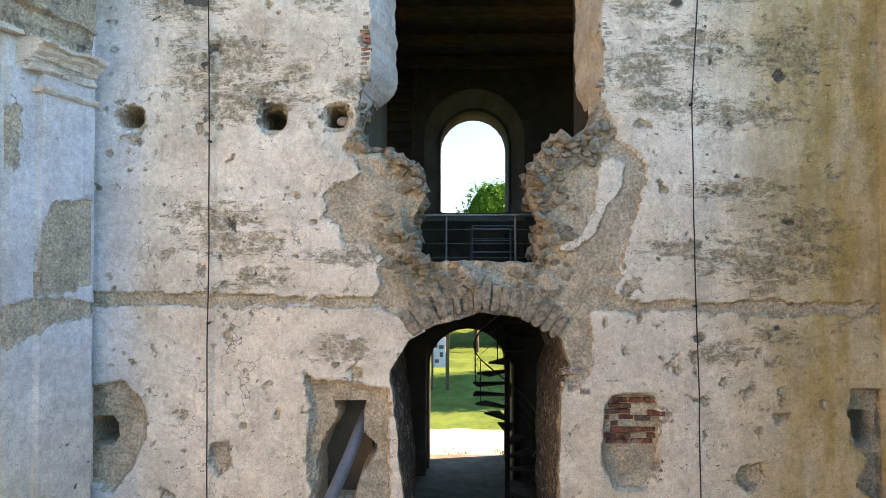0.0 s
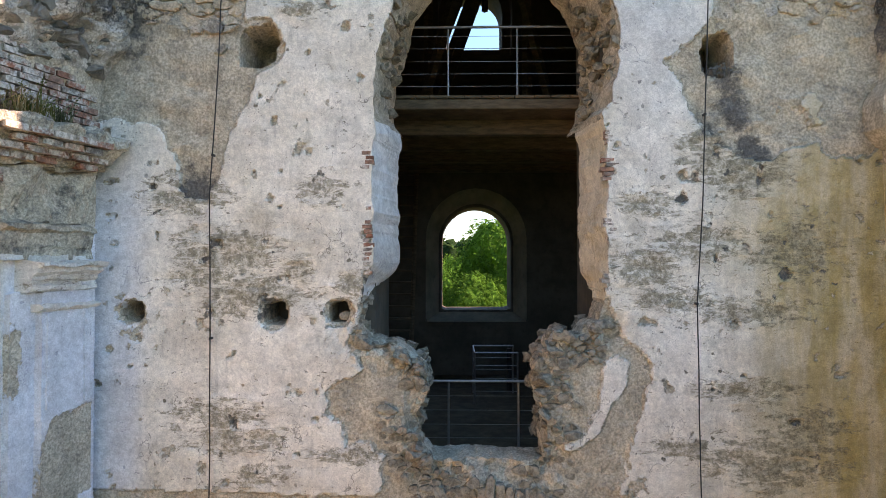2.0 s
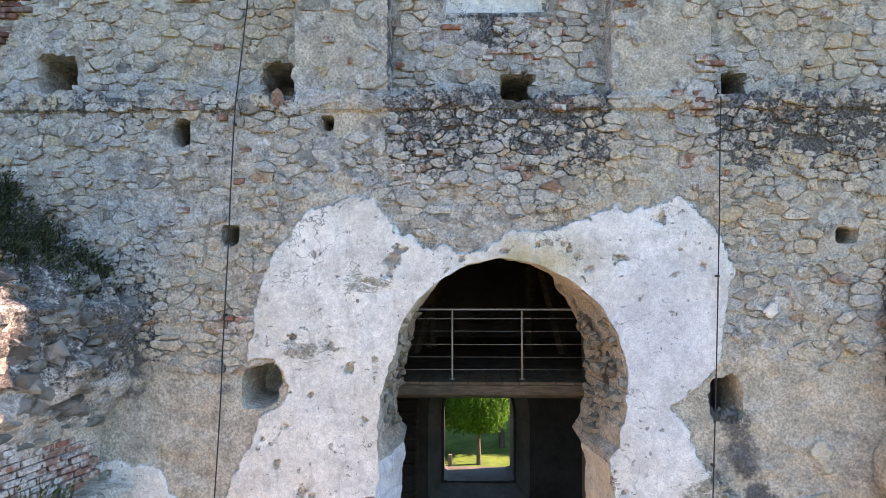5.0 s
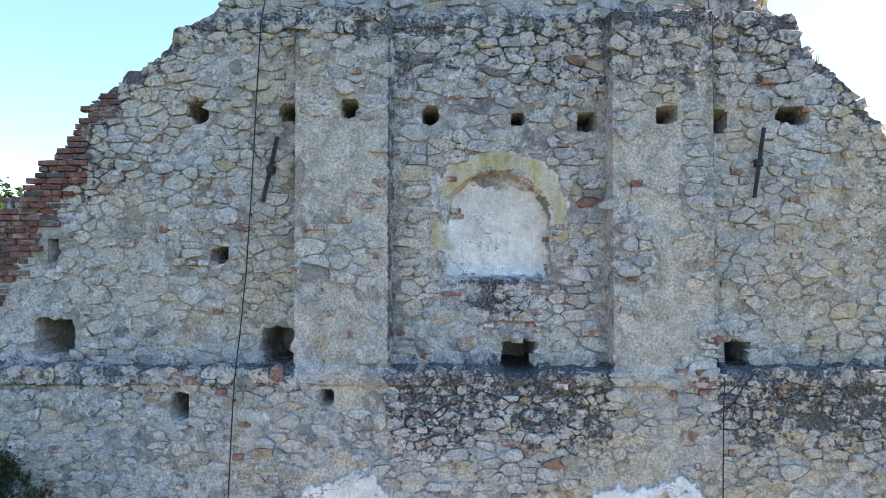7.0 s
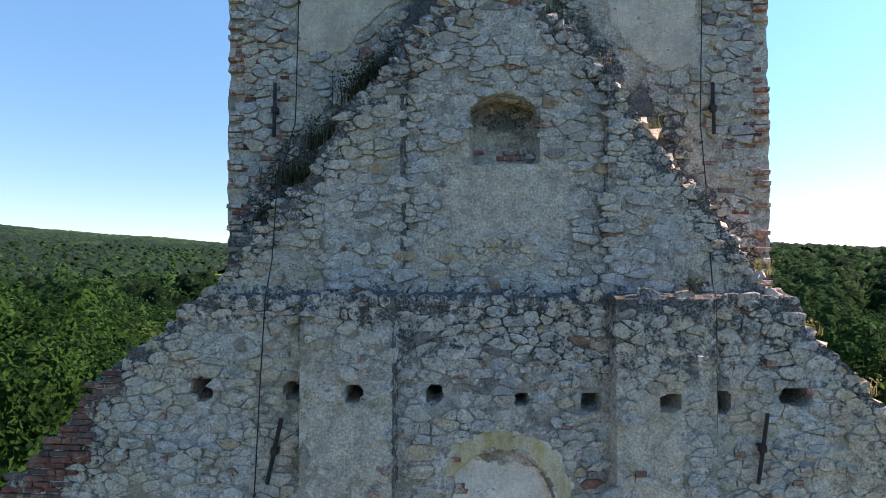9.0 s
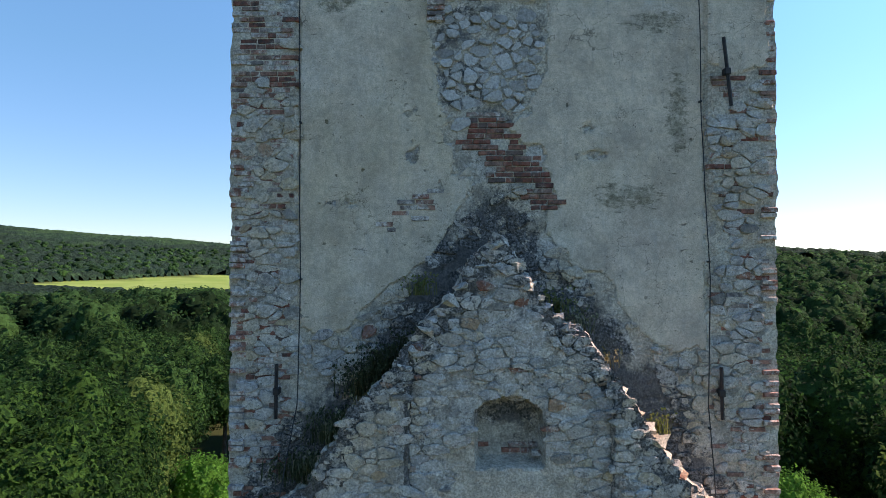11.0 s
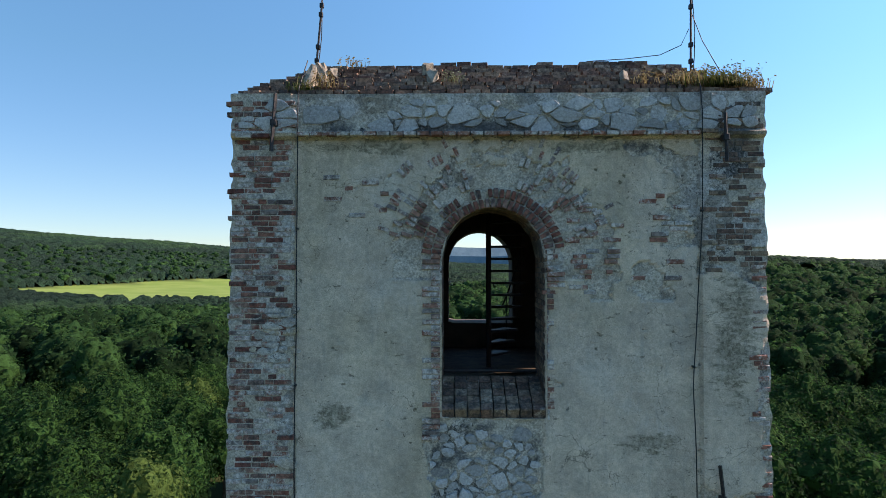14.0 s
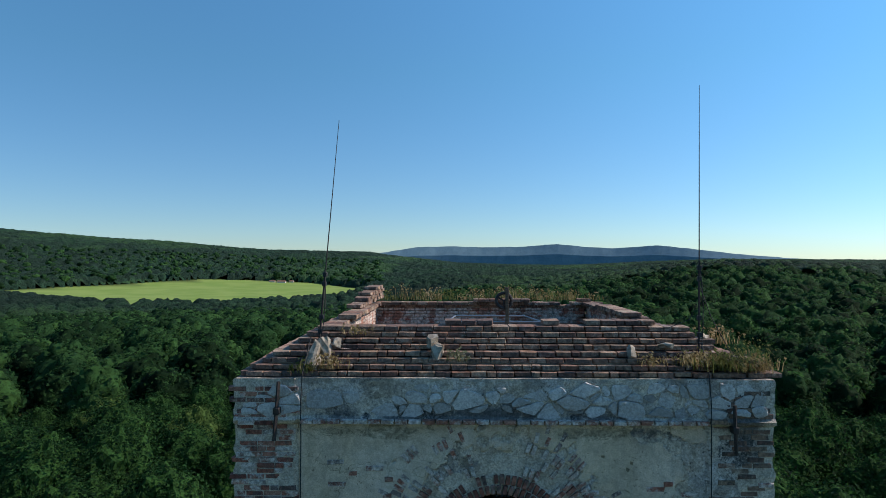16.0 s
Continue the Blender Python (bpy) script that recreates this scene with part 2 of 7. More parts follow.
    bump = m.math("ADD", m.math("MULTIPLY", mid, m.math("SUBTRACT", 1.25, plaster)), m.math("MULTIPLY", fine, 0.35))
    bump = m.math("ADD", bump, m.math("MULTIPLY", plaster, 0.9))
    bump = m.math("ADD", bump, m.math("MULTIPLY", m.noise(3.5, 5, 0.6, m.stretch(0.7, 1, 1.6)), 1.1))
    return m.done(col, m.math("SUBTRACT", bump, m.math("MULTIPLY", m.math("MAXIMUM", pits, m.math("MULTIPLY", chips, plaster)), 0.6)), 0.9, 0.04)


def stone_material(name, island, earthy=False):
    m = Nodes(name, 0.93, 0.2)
    r = m.random(island)
    col = m.ramp(r, [(0.0, (0.19, 0.18, 0.165)), (0.1, (0.39, 0.335, 0.27)), (0.25, (0.50, 0.43, 0.345)), (0.40, (0.41, 0.39, 0.365)), (0.55, (0.55, 0.485, 0.395)),
                     (0.68, (0.33, 0.31, 0.29)), (0.82, (0.58, 0.53, 0.46)), (0.95, (0.50, 0.375, 0.235)), (0.985, (0.30, 0.12, 0.075)), (1.0, (0.28, 0.11, 0.07))])
    col = m.mix(m.step(m.noise(9, 7, 0.78), 0.5, 0.64, 0, 0.6), col, (0.20, 0.175, 0.15))
    col = m.mix(0.7, m.mix(0.45, col, (0.20, 0.165, 0.125)), (0.27, 0.225, 0.17)) if earthy else col
    col = m.grit(col, 12, 6, 0.78, 0.5, 1.35) if earthy else smeared(m, col, 0.15)
    bump = m.math("ADD", m.noise(45, 5, 0.7), m.math("MULTIPLY", m.noise(12, 4, 0.65), 1.4))
    return m.done(col, bump, 0.9, 0.02)


def brick_material(name, island, washed=True, sooty=False):
    m = Nodes(name, 0.9, 0.25)
    r = m.random(island)
    col = m.ramp(r, [(0.0, (0.13, 0.045, 0.035)), (0.3, (0.26, 0.085, 0.055)), (0.55, (0.21, 0.075, 0.055)), (0.75, (0.30, 0.12, 0.08)), (0.9, (0.24, 0.145, 0.115)), (1.0, (0.10, 0.065, 0.055))] if not washed else [(0.0, (0.19, 0.085, 0.06)), (0.3, (0.31, 0.115, 0.075)), (0.55, (0.25, 0.145, 0.11)), (0.75, (0.34, 0.155, 0.105)), (0.9, (0.27, 0.225, 0.195)), (1.0, (0.13, 0.095, 0.085))])
    if washed:
        col = m.mix(m.step(m.noise(2.8, 8, 0.78), 0.45, 0.55, 0, 0.85), col, m.mix(m.noise(9, 5, 0.7), (0.40, 0.355, 0.30), (0.60, 0.56, 0.50)))
    else:
        if sooty:
            again = m.math("FRACT", m.math("MULTIPLY", r, 7.13))
            col = m.mix(0.75, col, m.ramp(again, [(0.0, (0.06, 0.052, 0.045)), (0.3, (0.14, 0.10, 0.07)), (0.55, (0.27, 0.20, 0.13)), (0.75, (0.20, 0.11, 0.075)), (1.0, (0.33, 0.26, 0.18))]))
        col = m.mix(m.step(m.noise(3.5, 8, 0.78), 0.52, 0.66, 0, 0.7), col, (0.42, 0.36, 0.29))
        col = m.mix(m.step(m.noise(5, 8, 0.8), 0.48, 0.60, 0, 0.8), col, (0.06, 0.05, 0.045))
    col = m.grit(col, 18, 4, 0.7, 0.6, 1.3)
    return m.done(col, m.noise(35, 6, 0.7), 0.6, 0.015)


def plain_material(name, a, b, scale=8, rough=0.8, metal=0.0, bump=0.3, squeeze=(1, 1, 1)):
    m = Nodes(name, rough)
    m.bsdf.inputs["Metallic"].default_value = metal
    w = m.stretch(*squeeze)
    n = m.noise(scale, 6, 0.65, w)
    col = m.mix(m.step(n, 0.3, 0.7), a, b)
    col = m.mix(m.step(m.noise(scale * 6, 4, 0.6, w), 0.5, 0.75, 0, 0.4), col, tuple(c * 0.6 for c in a))
    return m.done(col, m.noise(scale * 4, 4, 0.6, w), bump, 0.01)


def leaf_material(name, dark, light, yellow=None, lump=3.5):
    m = Nodes(name, 0.85, 0.08)
    r = m.random(True)
    col = m.ramp(r, [(0.0, dark), (0.6, light), (1.0, yellow or tuple(min(1, c * 1.35) for c in light))])
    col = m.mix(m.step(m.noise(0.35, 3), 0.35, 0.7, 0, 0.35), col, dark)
    # dark blotches stand in for the shaded gaps between leaf clumps
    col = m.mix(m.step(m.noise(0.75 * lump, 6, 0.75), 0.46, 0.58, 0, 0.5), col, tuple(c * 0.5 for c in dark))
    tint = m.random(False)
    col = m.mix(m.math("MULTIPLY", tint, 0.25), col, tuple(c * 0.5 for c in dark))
    m.done(col, m.noise(lump, 6, 0.75), 0.9, 0.9 / lump)
    glow = m.tree.nodes.new("ShaderNodeBsdfTranslucent")
    m.put(glow.inputs[0], col)
    add = m.tree.nodes.new("ShaderNodeMixShader")
    add.inputs[0].default_value = 0.45
    m.tree.links.new(m.bsdf.outputs[0], add.inputs[1])
    m.tree.links.new(glow.outputs[0], add.inputs[2])
    m.tree.links.new(add.outputs[0], m.tree.nodes["Material Output"].inputs[0])
    return m.mat


M_FACADE = facade_material("lime_plaster_nave", (0.86, 0.795, 0.71), (0.76, 0.685, 0.585))
M_TOWER = facade_material("lime_plaster_tower", (0.70, 0.565, 0.43), (0.56, 0.445, 0.34))
M_STONE, M_STONES = stone_material("rubble_stone", False), stone_material("rubble_stones", True)
M_LIME = Nodes("pale_limestone_rubble", 0.92, 0.2)
pale = M_LIME.ramp(M_LIME.random(False), [(0.0, (0.34, 0.32, 0.29)), (0.4, (0.47, 0.445, 0.41)), (0.75, (0.55, 0.52, 0.48)), (1.0, (0.26, 0.24, 0.215))])
pale = M_LIME.mix(M_LIME.step(M_LIME.noise(8, 7, 0.75), 0.5, 0.66, 0, 0.6), pale, (0.22, 0.20, 0.18))
pale = M_LIME.grit(pale, 28, 5, 0.75, 0.75, 1.15)
M_LIME = M_LIME.done(pale, M_LIME.noise(22, 5, 0.7), 0.8, 0.02)
M_BRICK, M_BRICKS = brick_material("old_brick", False), brick_material("old_bricks", True)
M_ROOFBRICK, M_ROOFBRICKS = brick_material("sooty_brick", False, False, True), brick_material("sooty_bricks", True, False, True)
M_REDBRICK, M_REDBRICKS = brick_material("red_brick", False, False), brick_material("red_bricks", True, False)
M_MASONRY = plain_material("mortar_masonry", (0.24, 0.21, 0.175), (0.40, 0.36, 0.30), 3, 0.95, 0, 0.9)
M_RUBBLE = stone_material("earthy_rubble", False, True)
# inner plaster is darkened for dim rooms, the embrasure paler for window light
M_DIM_PLASTER = plain_material("inner_plaster", (0.075, 0.062, 0.05), (0.13, 0.108, 0.085), 1.5, 0.95, 0, 0.5)
M_EMBRASURE = plain_material("dusty_plaster", (0.17, 0.145, 0.11), (0.28, 0.24, 0.185), 1.5, 0.95, 0, 0.6)
M_WOOD = plain_material("weathered_timber", (0.075, 0.052, 0.035), (0.16, 0.115, 0.075), 4, 0.85, 0, 0.5, (1, 1, 6))
M_STEEL = plain_material("brushed_steel", (0.24, 0.24, 0.24), (0.34, 0.34, 0.34), 20, 0.45, 1.0, 0.1)
M_IRON = plain_material("dark_iron", (0.025, 0.025, 0.027), (0.06, 0.05, 0.045), 20, 0.6, 0.5, 0.2)
M_CABLE = plain_material("black_cable", (0.012, 0.012, 0.013), (0.03, 0.03, 0.03), 20, 0.6, 0, 0.1)
M_EARTH = plain_material("trodden_earth", (0.16, 0.13, 0.095), (0.27, 0.225, 0.17), 2, 0.95, 0, 0.6)


# ---- building helpers ----
def under(parent, ob):
    """Make ob, built in world metres, a part of parent, which only stands off."""
    ob.parent = parent
    ob.matrix_parent_inverse = Matrix.Translation(-parent.location)
    return ob


def mesh_of(name, verts, faces, material, attrs=None, parent=None, smooth_shade=False):
    me = bpy.data.meshes.new(name)
    verts = np.asarray(verts, float)
    me.from_pydata(verts.tolist() if len(verts) else [], [], faces if isinstance(faces, list) else faces.tolist())
    for mt in material if isinstance(material, (list, tuple)) else [material]:
        me.materials.append(mt)
    for key, values in (attrs or {}).items():
        me.attributes.new(key, "FLOAT", "POINT").data.foreach_set("value", np.asarray(values, np.float32))
    if smooth_shade:
        me.polygons.foreach_set("use_smooth", [True] * len(me.polygons))
    me.update()
    ob = new(name, me)
    return under(parent, ob) if parent else ob


def part(name, bm, material, parent, label=""):
    me = bpy.data.meshes.new(name)
    bm.to_mesh(me)
    bm.free()
    me.materials.append(material)
    ob = new(name, me)
    if label:
        ob["label"] = label
    return under(parent, ob)


def box(bm, x0, x1, y0, y1, z0, z1, bevel=0.0):
    got = bmesh.ops.create_cube(bm, size=1.0)["verts"]
    for v in got:
        v.co = Vector((x0 + (v.co.x + 0.5) * (x1 - x0), y0 + (v.co.y + 0.5) * (y1 - y0), z0 + (v.co.z + 0.5) * (z1 - z0)))
    if bevel:
        bmesh.ops.bevel(bm, geom=list({e for v in got for e in v.link_edges}), offset=bevel, segments=1, affect="EDGES")
    return bm


def boxed(*a, bevel=0.0):
    return box(bmesh.new(), *a, bevel=bevel)


def rod(bm, a, b, r, sides=8, r2=None):
    a, b = Vector(a), Vector(b)
    m = Matrix.Translation((a + b) / 2) @ (b - a).to_track_quat("Z", "Y").to_matrix().to_4x4()
    bmesh.ops.create_cone(bm, cap_ends=True, segments=sides, radius1=r, radius2=r if r2 is None else r2, depth=(b - a).length, matrix=m)
    return bm


def empty(name, at, label, category, group="", kind=""):
    ob = new(name)
    ob.location = at
    ob.empty_display_size = 0.1
    bpy.context.view_layer.update()
    return tagged(ob, label, category, group, kind)


def wall_sheet(name, xs, zs, yfun, keep, back, material, attrs, steps=4, rough=0.03, shift=None, reveal=None):
    """A wall with an uneven face towards the nave: keep(x, z) is the signed distance to its outline, plus within. Its edges run back to back(x, z)."""
    gx, gz = np.meshgrid(xs, zs)
    k = keep(gx, gz)
    cell = xs[1] - xs[0]
    # draw the vertices beside the outline on to it
    e = cell * 0.5
    dx, dz = (keep(gx + e, gz) - keep(gx - e, gz)) / (2 * e), (keep(gx, gz + e) - keep(gx, gz - e)) / (2 * e)
    g = np.maximum(np.hypot(dx, dz), 0.3)
    near = np.abs(k) < cell * 0.72
    gx, gz = np.where(near, gx - np.clip(k * dx / g ** 2, -cell, cell), gx), np.where(near, gz - np.clip(k * dz / g ** 2, -cell, cell), gz)
    ok = k > -cell * 0.72
    q = ok[:-1, :-1] & ok[1:, :-1] & ok[:-1, 1:] & ok[1:, 1:]
    q &= (k[:-1, :-1] + k[1:, :-1] + k[:-1, 1:] + k[1:, 1:]) > 0
    gy = yfun(gx, gz)
    n = gx.size
    ids = np.arange(n).reshape(gx.shape)
    a, b, c, d = ids[:-1, :-1][q], ids[:-1, 1:][q], ids[1:, 1:][q], ids[1:, :-1][q]
    faces = np.stack([a, b, c, d], 1)
    ed = np.concatenate([np.stack(p, 1) for p in ((a, b), (b, c), (c, d), (d, a))])
    key = ed[:, 0].astype(np.int64) * n + ed[:, 1]
    rev = ed[:, 1].astype(np.int64) * n + ed[:, 0]
    edge = ed[~np.isin(key, rev)]
    verts = [np.stack([gx.ravel(), gy.ravel(), gz.ravel()], 1)]
    loop = np.unique(edge)
    slot = np.full(n, -1)
    slot[loop] = np.arange(len(loop))
    px, py, pz = gx.ravel()[loop], gy.ravel()[loop], gz.ravel()[loop]
    kx, kz = dx.ravel()[loop], dz.ravel()[loop]
    bk = back(px, pz)
    quads, base, count = [faces], None, n
    prev = loop
    at = {key2: [v.ravel()] for key2, v in attrs(gx, gz).items()}
    src = {key2: v[0][loop] for key2, v in at.items()}
    if reveal:
        src.update(reveal(px, pz))
    for s in range(1, steps + 1):
        f = s / steps
        y = py + (bk - py) * f
        w = rough * (fbm(y * 4 + px * 3, pz * 4, 5) - 0.5) * 2 * (1 if s < steps else 0.3)
        sx, sz = (shift(px, pz, f) if shift else (0, 0))
        verts.append(np.stack([px + kx * w + sx, y, pz + kz * w + sz], 1))
        now = count + np.arange(len(loop))
        count += len(loop)
        i, j = slot[edge[:, 0]], slot[edge[:, 1]]
        quads.append(np.stack([edge[:, 1], edge[:, 0], now[i], now[j]], 1) if s == 1 else np.stack([prev[j], prev[i], now[i], now[j]], 1))
        prev = now
        for key2 in at:
            at[key2].append(src[key2])
    ob = mesh_of(name, np.concatenate(verts), np.concatenate(quads), material, {k2: np.concatenate(v) for k2, v in at.items()})
    # drop what no face uses
    bm = bmesh.new()
    bm.from_mesh(ob.data)
    bmesh.ops.delete(bm, geom=[v for v in bm.verts if not v.link_faces], context="VERTS")
    bm.to_mesh(ob.data)
    bm.free()
    return ob


def clip_cell(poly, nx, nz, c):
    out = []
    for (ax, az), (bx, bz) in zip(poly, poly[1:] + poly[:1]):
        da, db = ax * nx + az * nz - c, bx * nx + bz * nz - c
        if da <= 0:
            out.append((ax, az))
        if (da < 0) != (db < 0) and da != db:
            s = da / (da - db)
            out.append((ax + s * (bx - ax), az + s * (bz - az)))
    return out


def rubble(x0, x1, z0, z1, wide, high, joint, want, rng):
    """Outlines of roughly coursed rubble stones, as lists of (x, z), where want(x, z) holds."""
    nz, nx = max(1, round((z1 - z0) / high)), max(1, round((x1 - x0) / wide))
    pts, size = {}, {}
    for j in range(-1, nz + 1):
        off = rng.random()
        for i in range(-1, nx + 1):
            if rng.random() > 0.2:
                pts[i, j] = (x0 + (i + off + rng.uniform(-0.42, 0.42)) * wide, z0 + (j + 0.5 + rng.uniform(-0.36, 0.36)) * high)
                size[i, j] = (wide * rng.choice((0.2, 0.35, 0.5, 0.65, 0.9))) ** 2
    out = []
    q = wide / high
    at = np.array(list(pts.values()))
    ok = want(at[:, 0], at[:, 1])
    for ((i, j), (px, pz)), yes in zip(pts.items(), ok):
        if not yes:
            continue
        cell = [(px - wide * 1.15, pz - high * 1.1), (px + wide * 1.15, pz - high * 1.1), (px + wide * 1.15, pz + high * 1.1), (px - wide * 1.15, pz + high * 1.1)]
        for dj in (-2, -1, 0, 1, 2):
            for di in (-2, -1, 0, 1, 2):
                o = pts.get((i + di, j + dj))
                if o is None or (di == 0 and dj == 0):
                    continue
                # nearness is measured with heights drawn out, so that the stones lie flat
                ex, ez = o[0] - px, (o[1] - pz) * q
                l = math.hypot(ex, ez)
                wx, wz = ex / l, ez / l * q
                g = math.hypot(wx, wz)
                cell = clip_cell(cell, wx / g, wz / g, (wx * px + wz * pz + min(0.8, max(0.2, 0.5 + (size[i, j] - size[i + di, j + dj]) / (2 * l * l))) * l) / g - joint / 2)
                if len(cell) < 3:
                    break
            if len(cell) < 3:
                break
        if len(cell) >= 3:
            area = 0.5 * sum(a[0] * b[1] - a[1] * b[0] for a, b in zip(cell, cell[1:] + cell[:1]))
            if abs(area) > wide * high * 0.10:
                out.append(cell)
    return out


def stone_mesh(cell, y, proud, rng):
    """One rounded stone, its face towards -y at depth y: vertices and faces."""
    ring = []
    mx, mz, k = sum(p[0] for p in cell) / len(cell), sum(p[1] for p in cell) / len(cell), rng.uniform(0.93, 1.0)
    cell = [(mx + (x - mx) * k, mz + (z - mz) * (0.5 + 0.5 * k)) for x, z in cell]
    worn = rng.uniform(0.012, 0.045)
    for a, b in zip(cell, cell[1:] + cell[:1]):
        l = math.hypot(b[0] - a[0], b[1] - a[1])
        if l < 0.03:
            ring.append(((a[0] + b[0]) / 2, (a[1] + b[1]) / 2))
            continue
        c = min(0.34, worn / l)
        for f in (c, 0.5, 1 - c) if l > 0.09 else (c, 1 - c):
            j = rng.uniform(-0.07, 0.03) if f == 0.5 else 0.0
            ring.append((a[0] + (b[0] - a[0]) * f + (b[1] - a[1]) * -j, a[1] + (b[1] - a[1]) * f + (b[0] - a[0]) * j))
    n = len(ring)
    cx, cz = sum(p[0] for p in ring) / n, sum(p[1] for p in ring) / n
    tx, tz = rng.uniform(-0.05, 0.05), rng.uniform(-0.09, 0.03)
    v = [(x, y + 0.05, z) for x, z in ring]
    soft = rng.uniform(0.965, 0.995)
    for shrink, lift in ((soft, 0.75), (soft - rng.uniform(0.04, 0.11), 1.0)):
        for x, z in ring:
            fx, fz = cx + (x - cx) * shrink, cz + (z - cz) * shrink
            v.append((fx + rng.uniform(-0.010, 0.010), y - proud * lift + (fx - cx) * tx + (fz - cz) * tz + rng.uniform(-0.005, 0.005), fz + rng.uniform(-0.009, 0.009)))
    v.append((cx, y - proud * 1.12, cz))
    f = []
    for r in (0, n):
        for i in range(n):
            j = (i + 1) % n
            f.append((r + i, r + j, r + n + j, r + n + i))
    for i in range(n):
        f.append((2 * n + i, 2 * n + (i + 1) % n, 3 * n))
    return v, f


def lay_stones(parent, cells, depth, proud, rng, single, stains, name="stone", mats=(None, None), label=""):
    """The first `single` stones as parts of their own, the rest joined into one piece."""
    V, Fc, St = [], [], []
    mids = np.array([(sum(p[0] for p in c) / len(c), sum(p[1] for p in c) / len(c)) for c in cells])
    deep = depth(mids[:, 0], mids[:, 1])
    dirt = np.zeros(len(cells))
    if callable(stains):
        dirt = stains(mids[:, 0], mids[:, 1])
    else:
        for c in stains:
            dirt = np.maximum(dirt, blob(mids[:, 0], mids[:, 1], *c))
    for i, cell in enumerate(cells):
        if rng.random() < 0.05:
            continue
        v, f = stone_mesh(cell, float(deep[i]), proud * rng.choice((0.25, 0.5, 0.8, 1.0, 1.3)), rng)
        if i < single:
            mesh_of(name, v, f, mats[0] or M_STONE, {"stain": [dirt[i]] * len(v)}, parent)
        else:
            b = len(V)
            V += v
            St += [dirt[i]] * len(v)
            Fc += [tuple(b + q for q in g) for g in f]
    if V:
        tagged(mesh_of("stonework", V, Fc, mats[1] or M_STONES, {"stain": St}, parent), label or "many lime-smeared rubble stones in courses", kind="stuff")


BRICK_V = [(-.5, .5, -.5), (.5, .5, -.5), (.5, .5, .5), (-.5, .5, .5), (-.47, -.5, -.42), (.47, -.5, -.42), (.47, -.5, .42), (-.47, -.5, .42), (-.5, -.38, -.5), (.5, -.38, -.5), (.5, -.38, .5), (-.5, -.38, .5)]
BRICK_F = [(4, 5, 6, 7), (8, 9, 5, 4), (9, 10, 6, 5), (10, 11, 7, 6), (11, 8, 4, 7), (0, 1, 9, 8), (1, 2, 10, 9), (2, 3, 11, 10), (3, 0, 8, 11), (3, 2, 1, 0)]
brick_shapes, dark_bricks, red_bricks = [], [], []
for k in range(21):
    r = random.Random(40 + k)
    me = bpy.data.meshes.new("brick")
    me.from_pydata([(x + r.uniform(-.03, .03), y + r.uniform(-.03, .03), z + r.uniform(-.06, .06)) for x, y, z in BRICK_V], [], BRICK_F)
    me.materials.append((M_BRICK, M_ROOFBRICK, M_REDBRICK)[k // 7])
    (brick_shapes, dark_bricks, red_bricks)[k // 7].append(me)


def lay_bricks(parent, poses, single, rng, label="", dark=False, red=False):
    """poses: matrices that carry a unit brick. The first ones are parts, the rest one piece."""
    V, Fc = [], []
    for i, m in enumerate(poses):
        me = rng.choice(red_bricks if red else dark_bricks if dark else brick_shapes)
        if i < single:
            ob = new("brick", me)
            ob.matrix_world = m
            under(parent, ob)
        else:
            b = len(V)
            V += [tuple(m @ v.co) for v in me.vertices]
            Fc += [tuple(b + q for q in p.vertices) for p in me.polygons]
    if V:
        tagged(mesh_of("brickwork", V, Fc, M_ROOFBRICKS if dark else M_REDBRICKS if red else M_BRICKS, parent=parent), label or "many worn red and grey bricks", kind="stuff")


def brick_pose(x, y, z, l, d, h, turn=0.0, spin=0.0):
    return Matrix.Translation((x, y, z)) @ Matrix.Rotation(turn, 4, "Y") @ Matrix.Rotation(spin, 4, "Z") @ Matrix.Diagonal((l, d, h, 1))


def courses(poly, depth, keepshare, rng, length=0.27, course=0.08, proud=0.02):
    """Bricks in level courses within an outline on a wall face."""
    xs, zs = [p[0] for p in poly], [p[1] for p in poly]
    lay, z = [], min(zs) + course / 2
    while z < max(zs):
        x = min(xs) - length * rng.random()
        while x < max(xs) + length:
            l = length * rng.choice((1.0, 1.0, 0.5, 0.96))
            if rng.random() < keepshare:
                lay.append((x + l / 2, z, l))
            x += l
        z += course
    a = np.array(lay)
    ok, deep = inside(poly, a[:, 0], a[:, 1]) > -0.03, depth(a[:, 0], a[:, 1])
    return [brick_pose(x, float(d) + 0.05 - proud * rng.uniform(0.4, 1.5), z, l - 0.012, 0.1, course - 0.014, rng.uniform(-.015, .015)) for (x, z, l), k, d in zip(lay, ok, deep) if k]


# ---- nave end wall with its gable ----
LO, PANEL, LESENE, TOP, TOPPANEL, TOWER = 7.65, 7.92, 7.70, 8.06, 8.17, 8.82
GROUND_FLOOR, FLOOR1, FLOOR2, BELFRY = 0.25, 5.2, 10.45, 27.4
GABLE = [(-7.4, 0.0), (-7.4, 14.9), (-6.05, 16.3), (-5.6, 16.85), (-5.1, 17.4), (-4.66, 17.95), (-3.84, 18.66), (-3.25, 19.18), (-2.55, 20.21), (-2.02, 20.74), (-1.56, 21.47), (-1.03, 22.0),
         (-0.27, 23.04), (0.40, 23.83), (0.92, 23.04), (1.78, 22.06), (2.31, 21.37), (2.9, 20.54), (3.56, 19.71), (4.15, 18.88), (5.02, 17.92), (5.6, 17.25), (6.4, 16.3), (6.4, 0.0)]
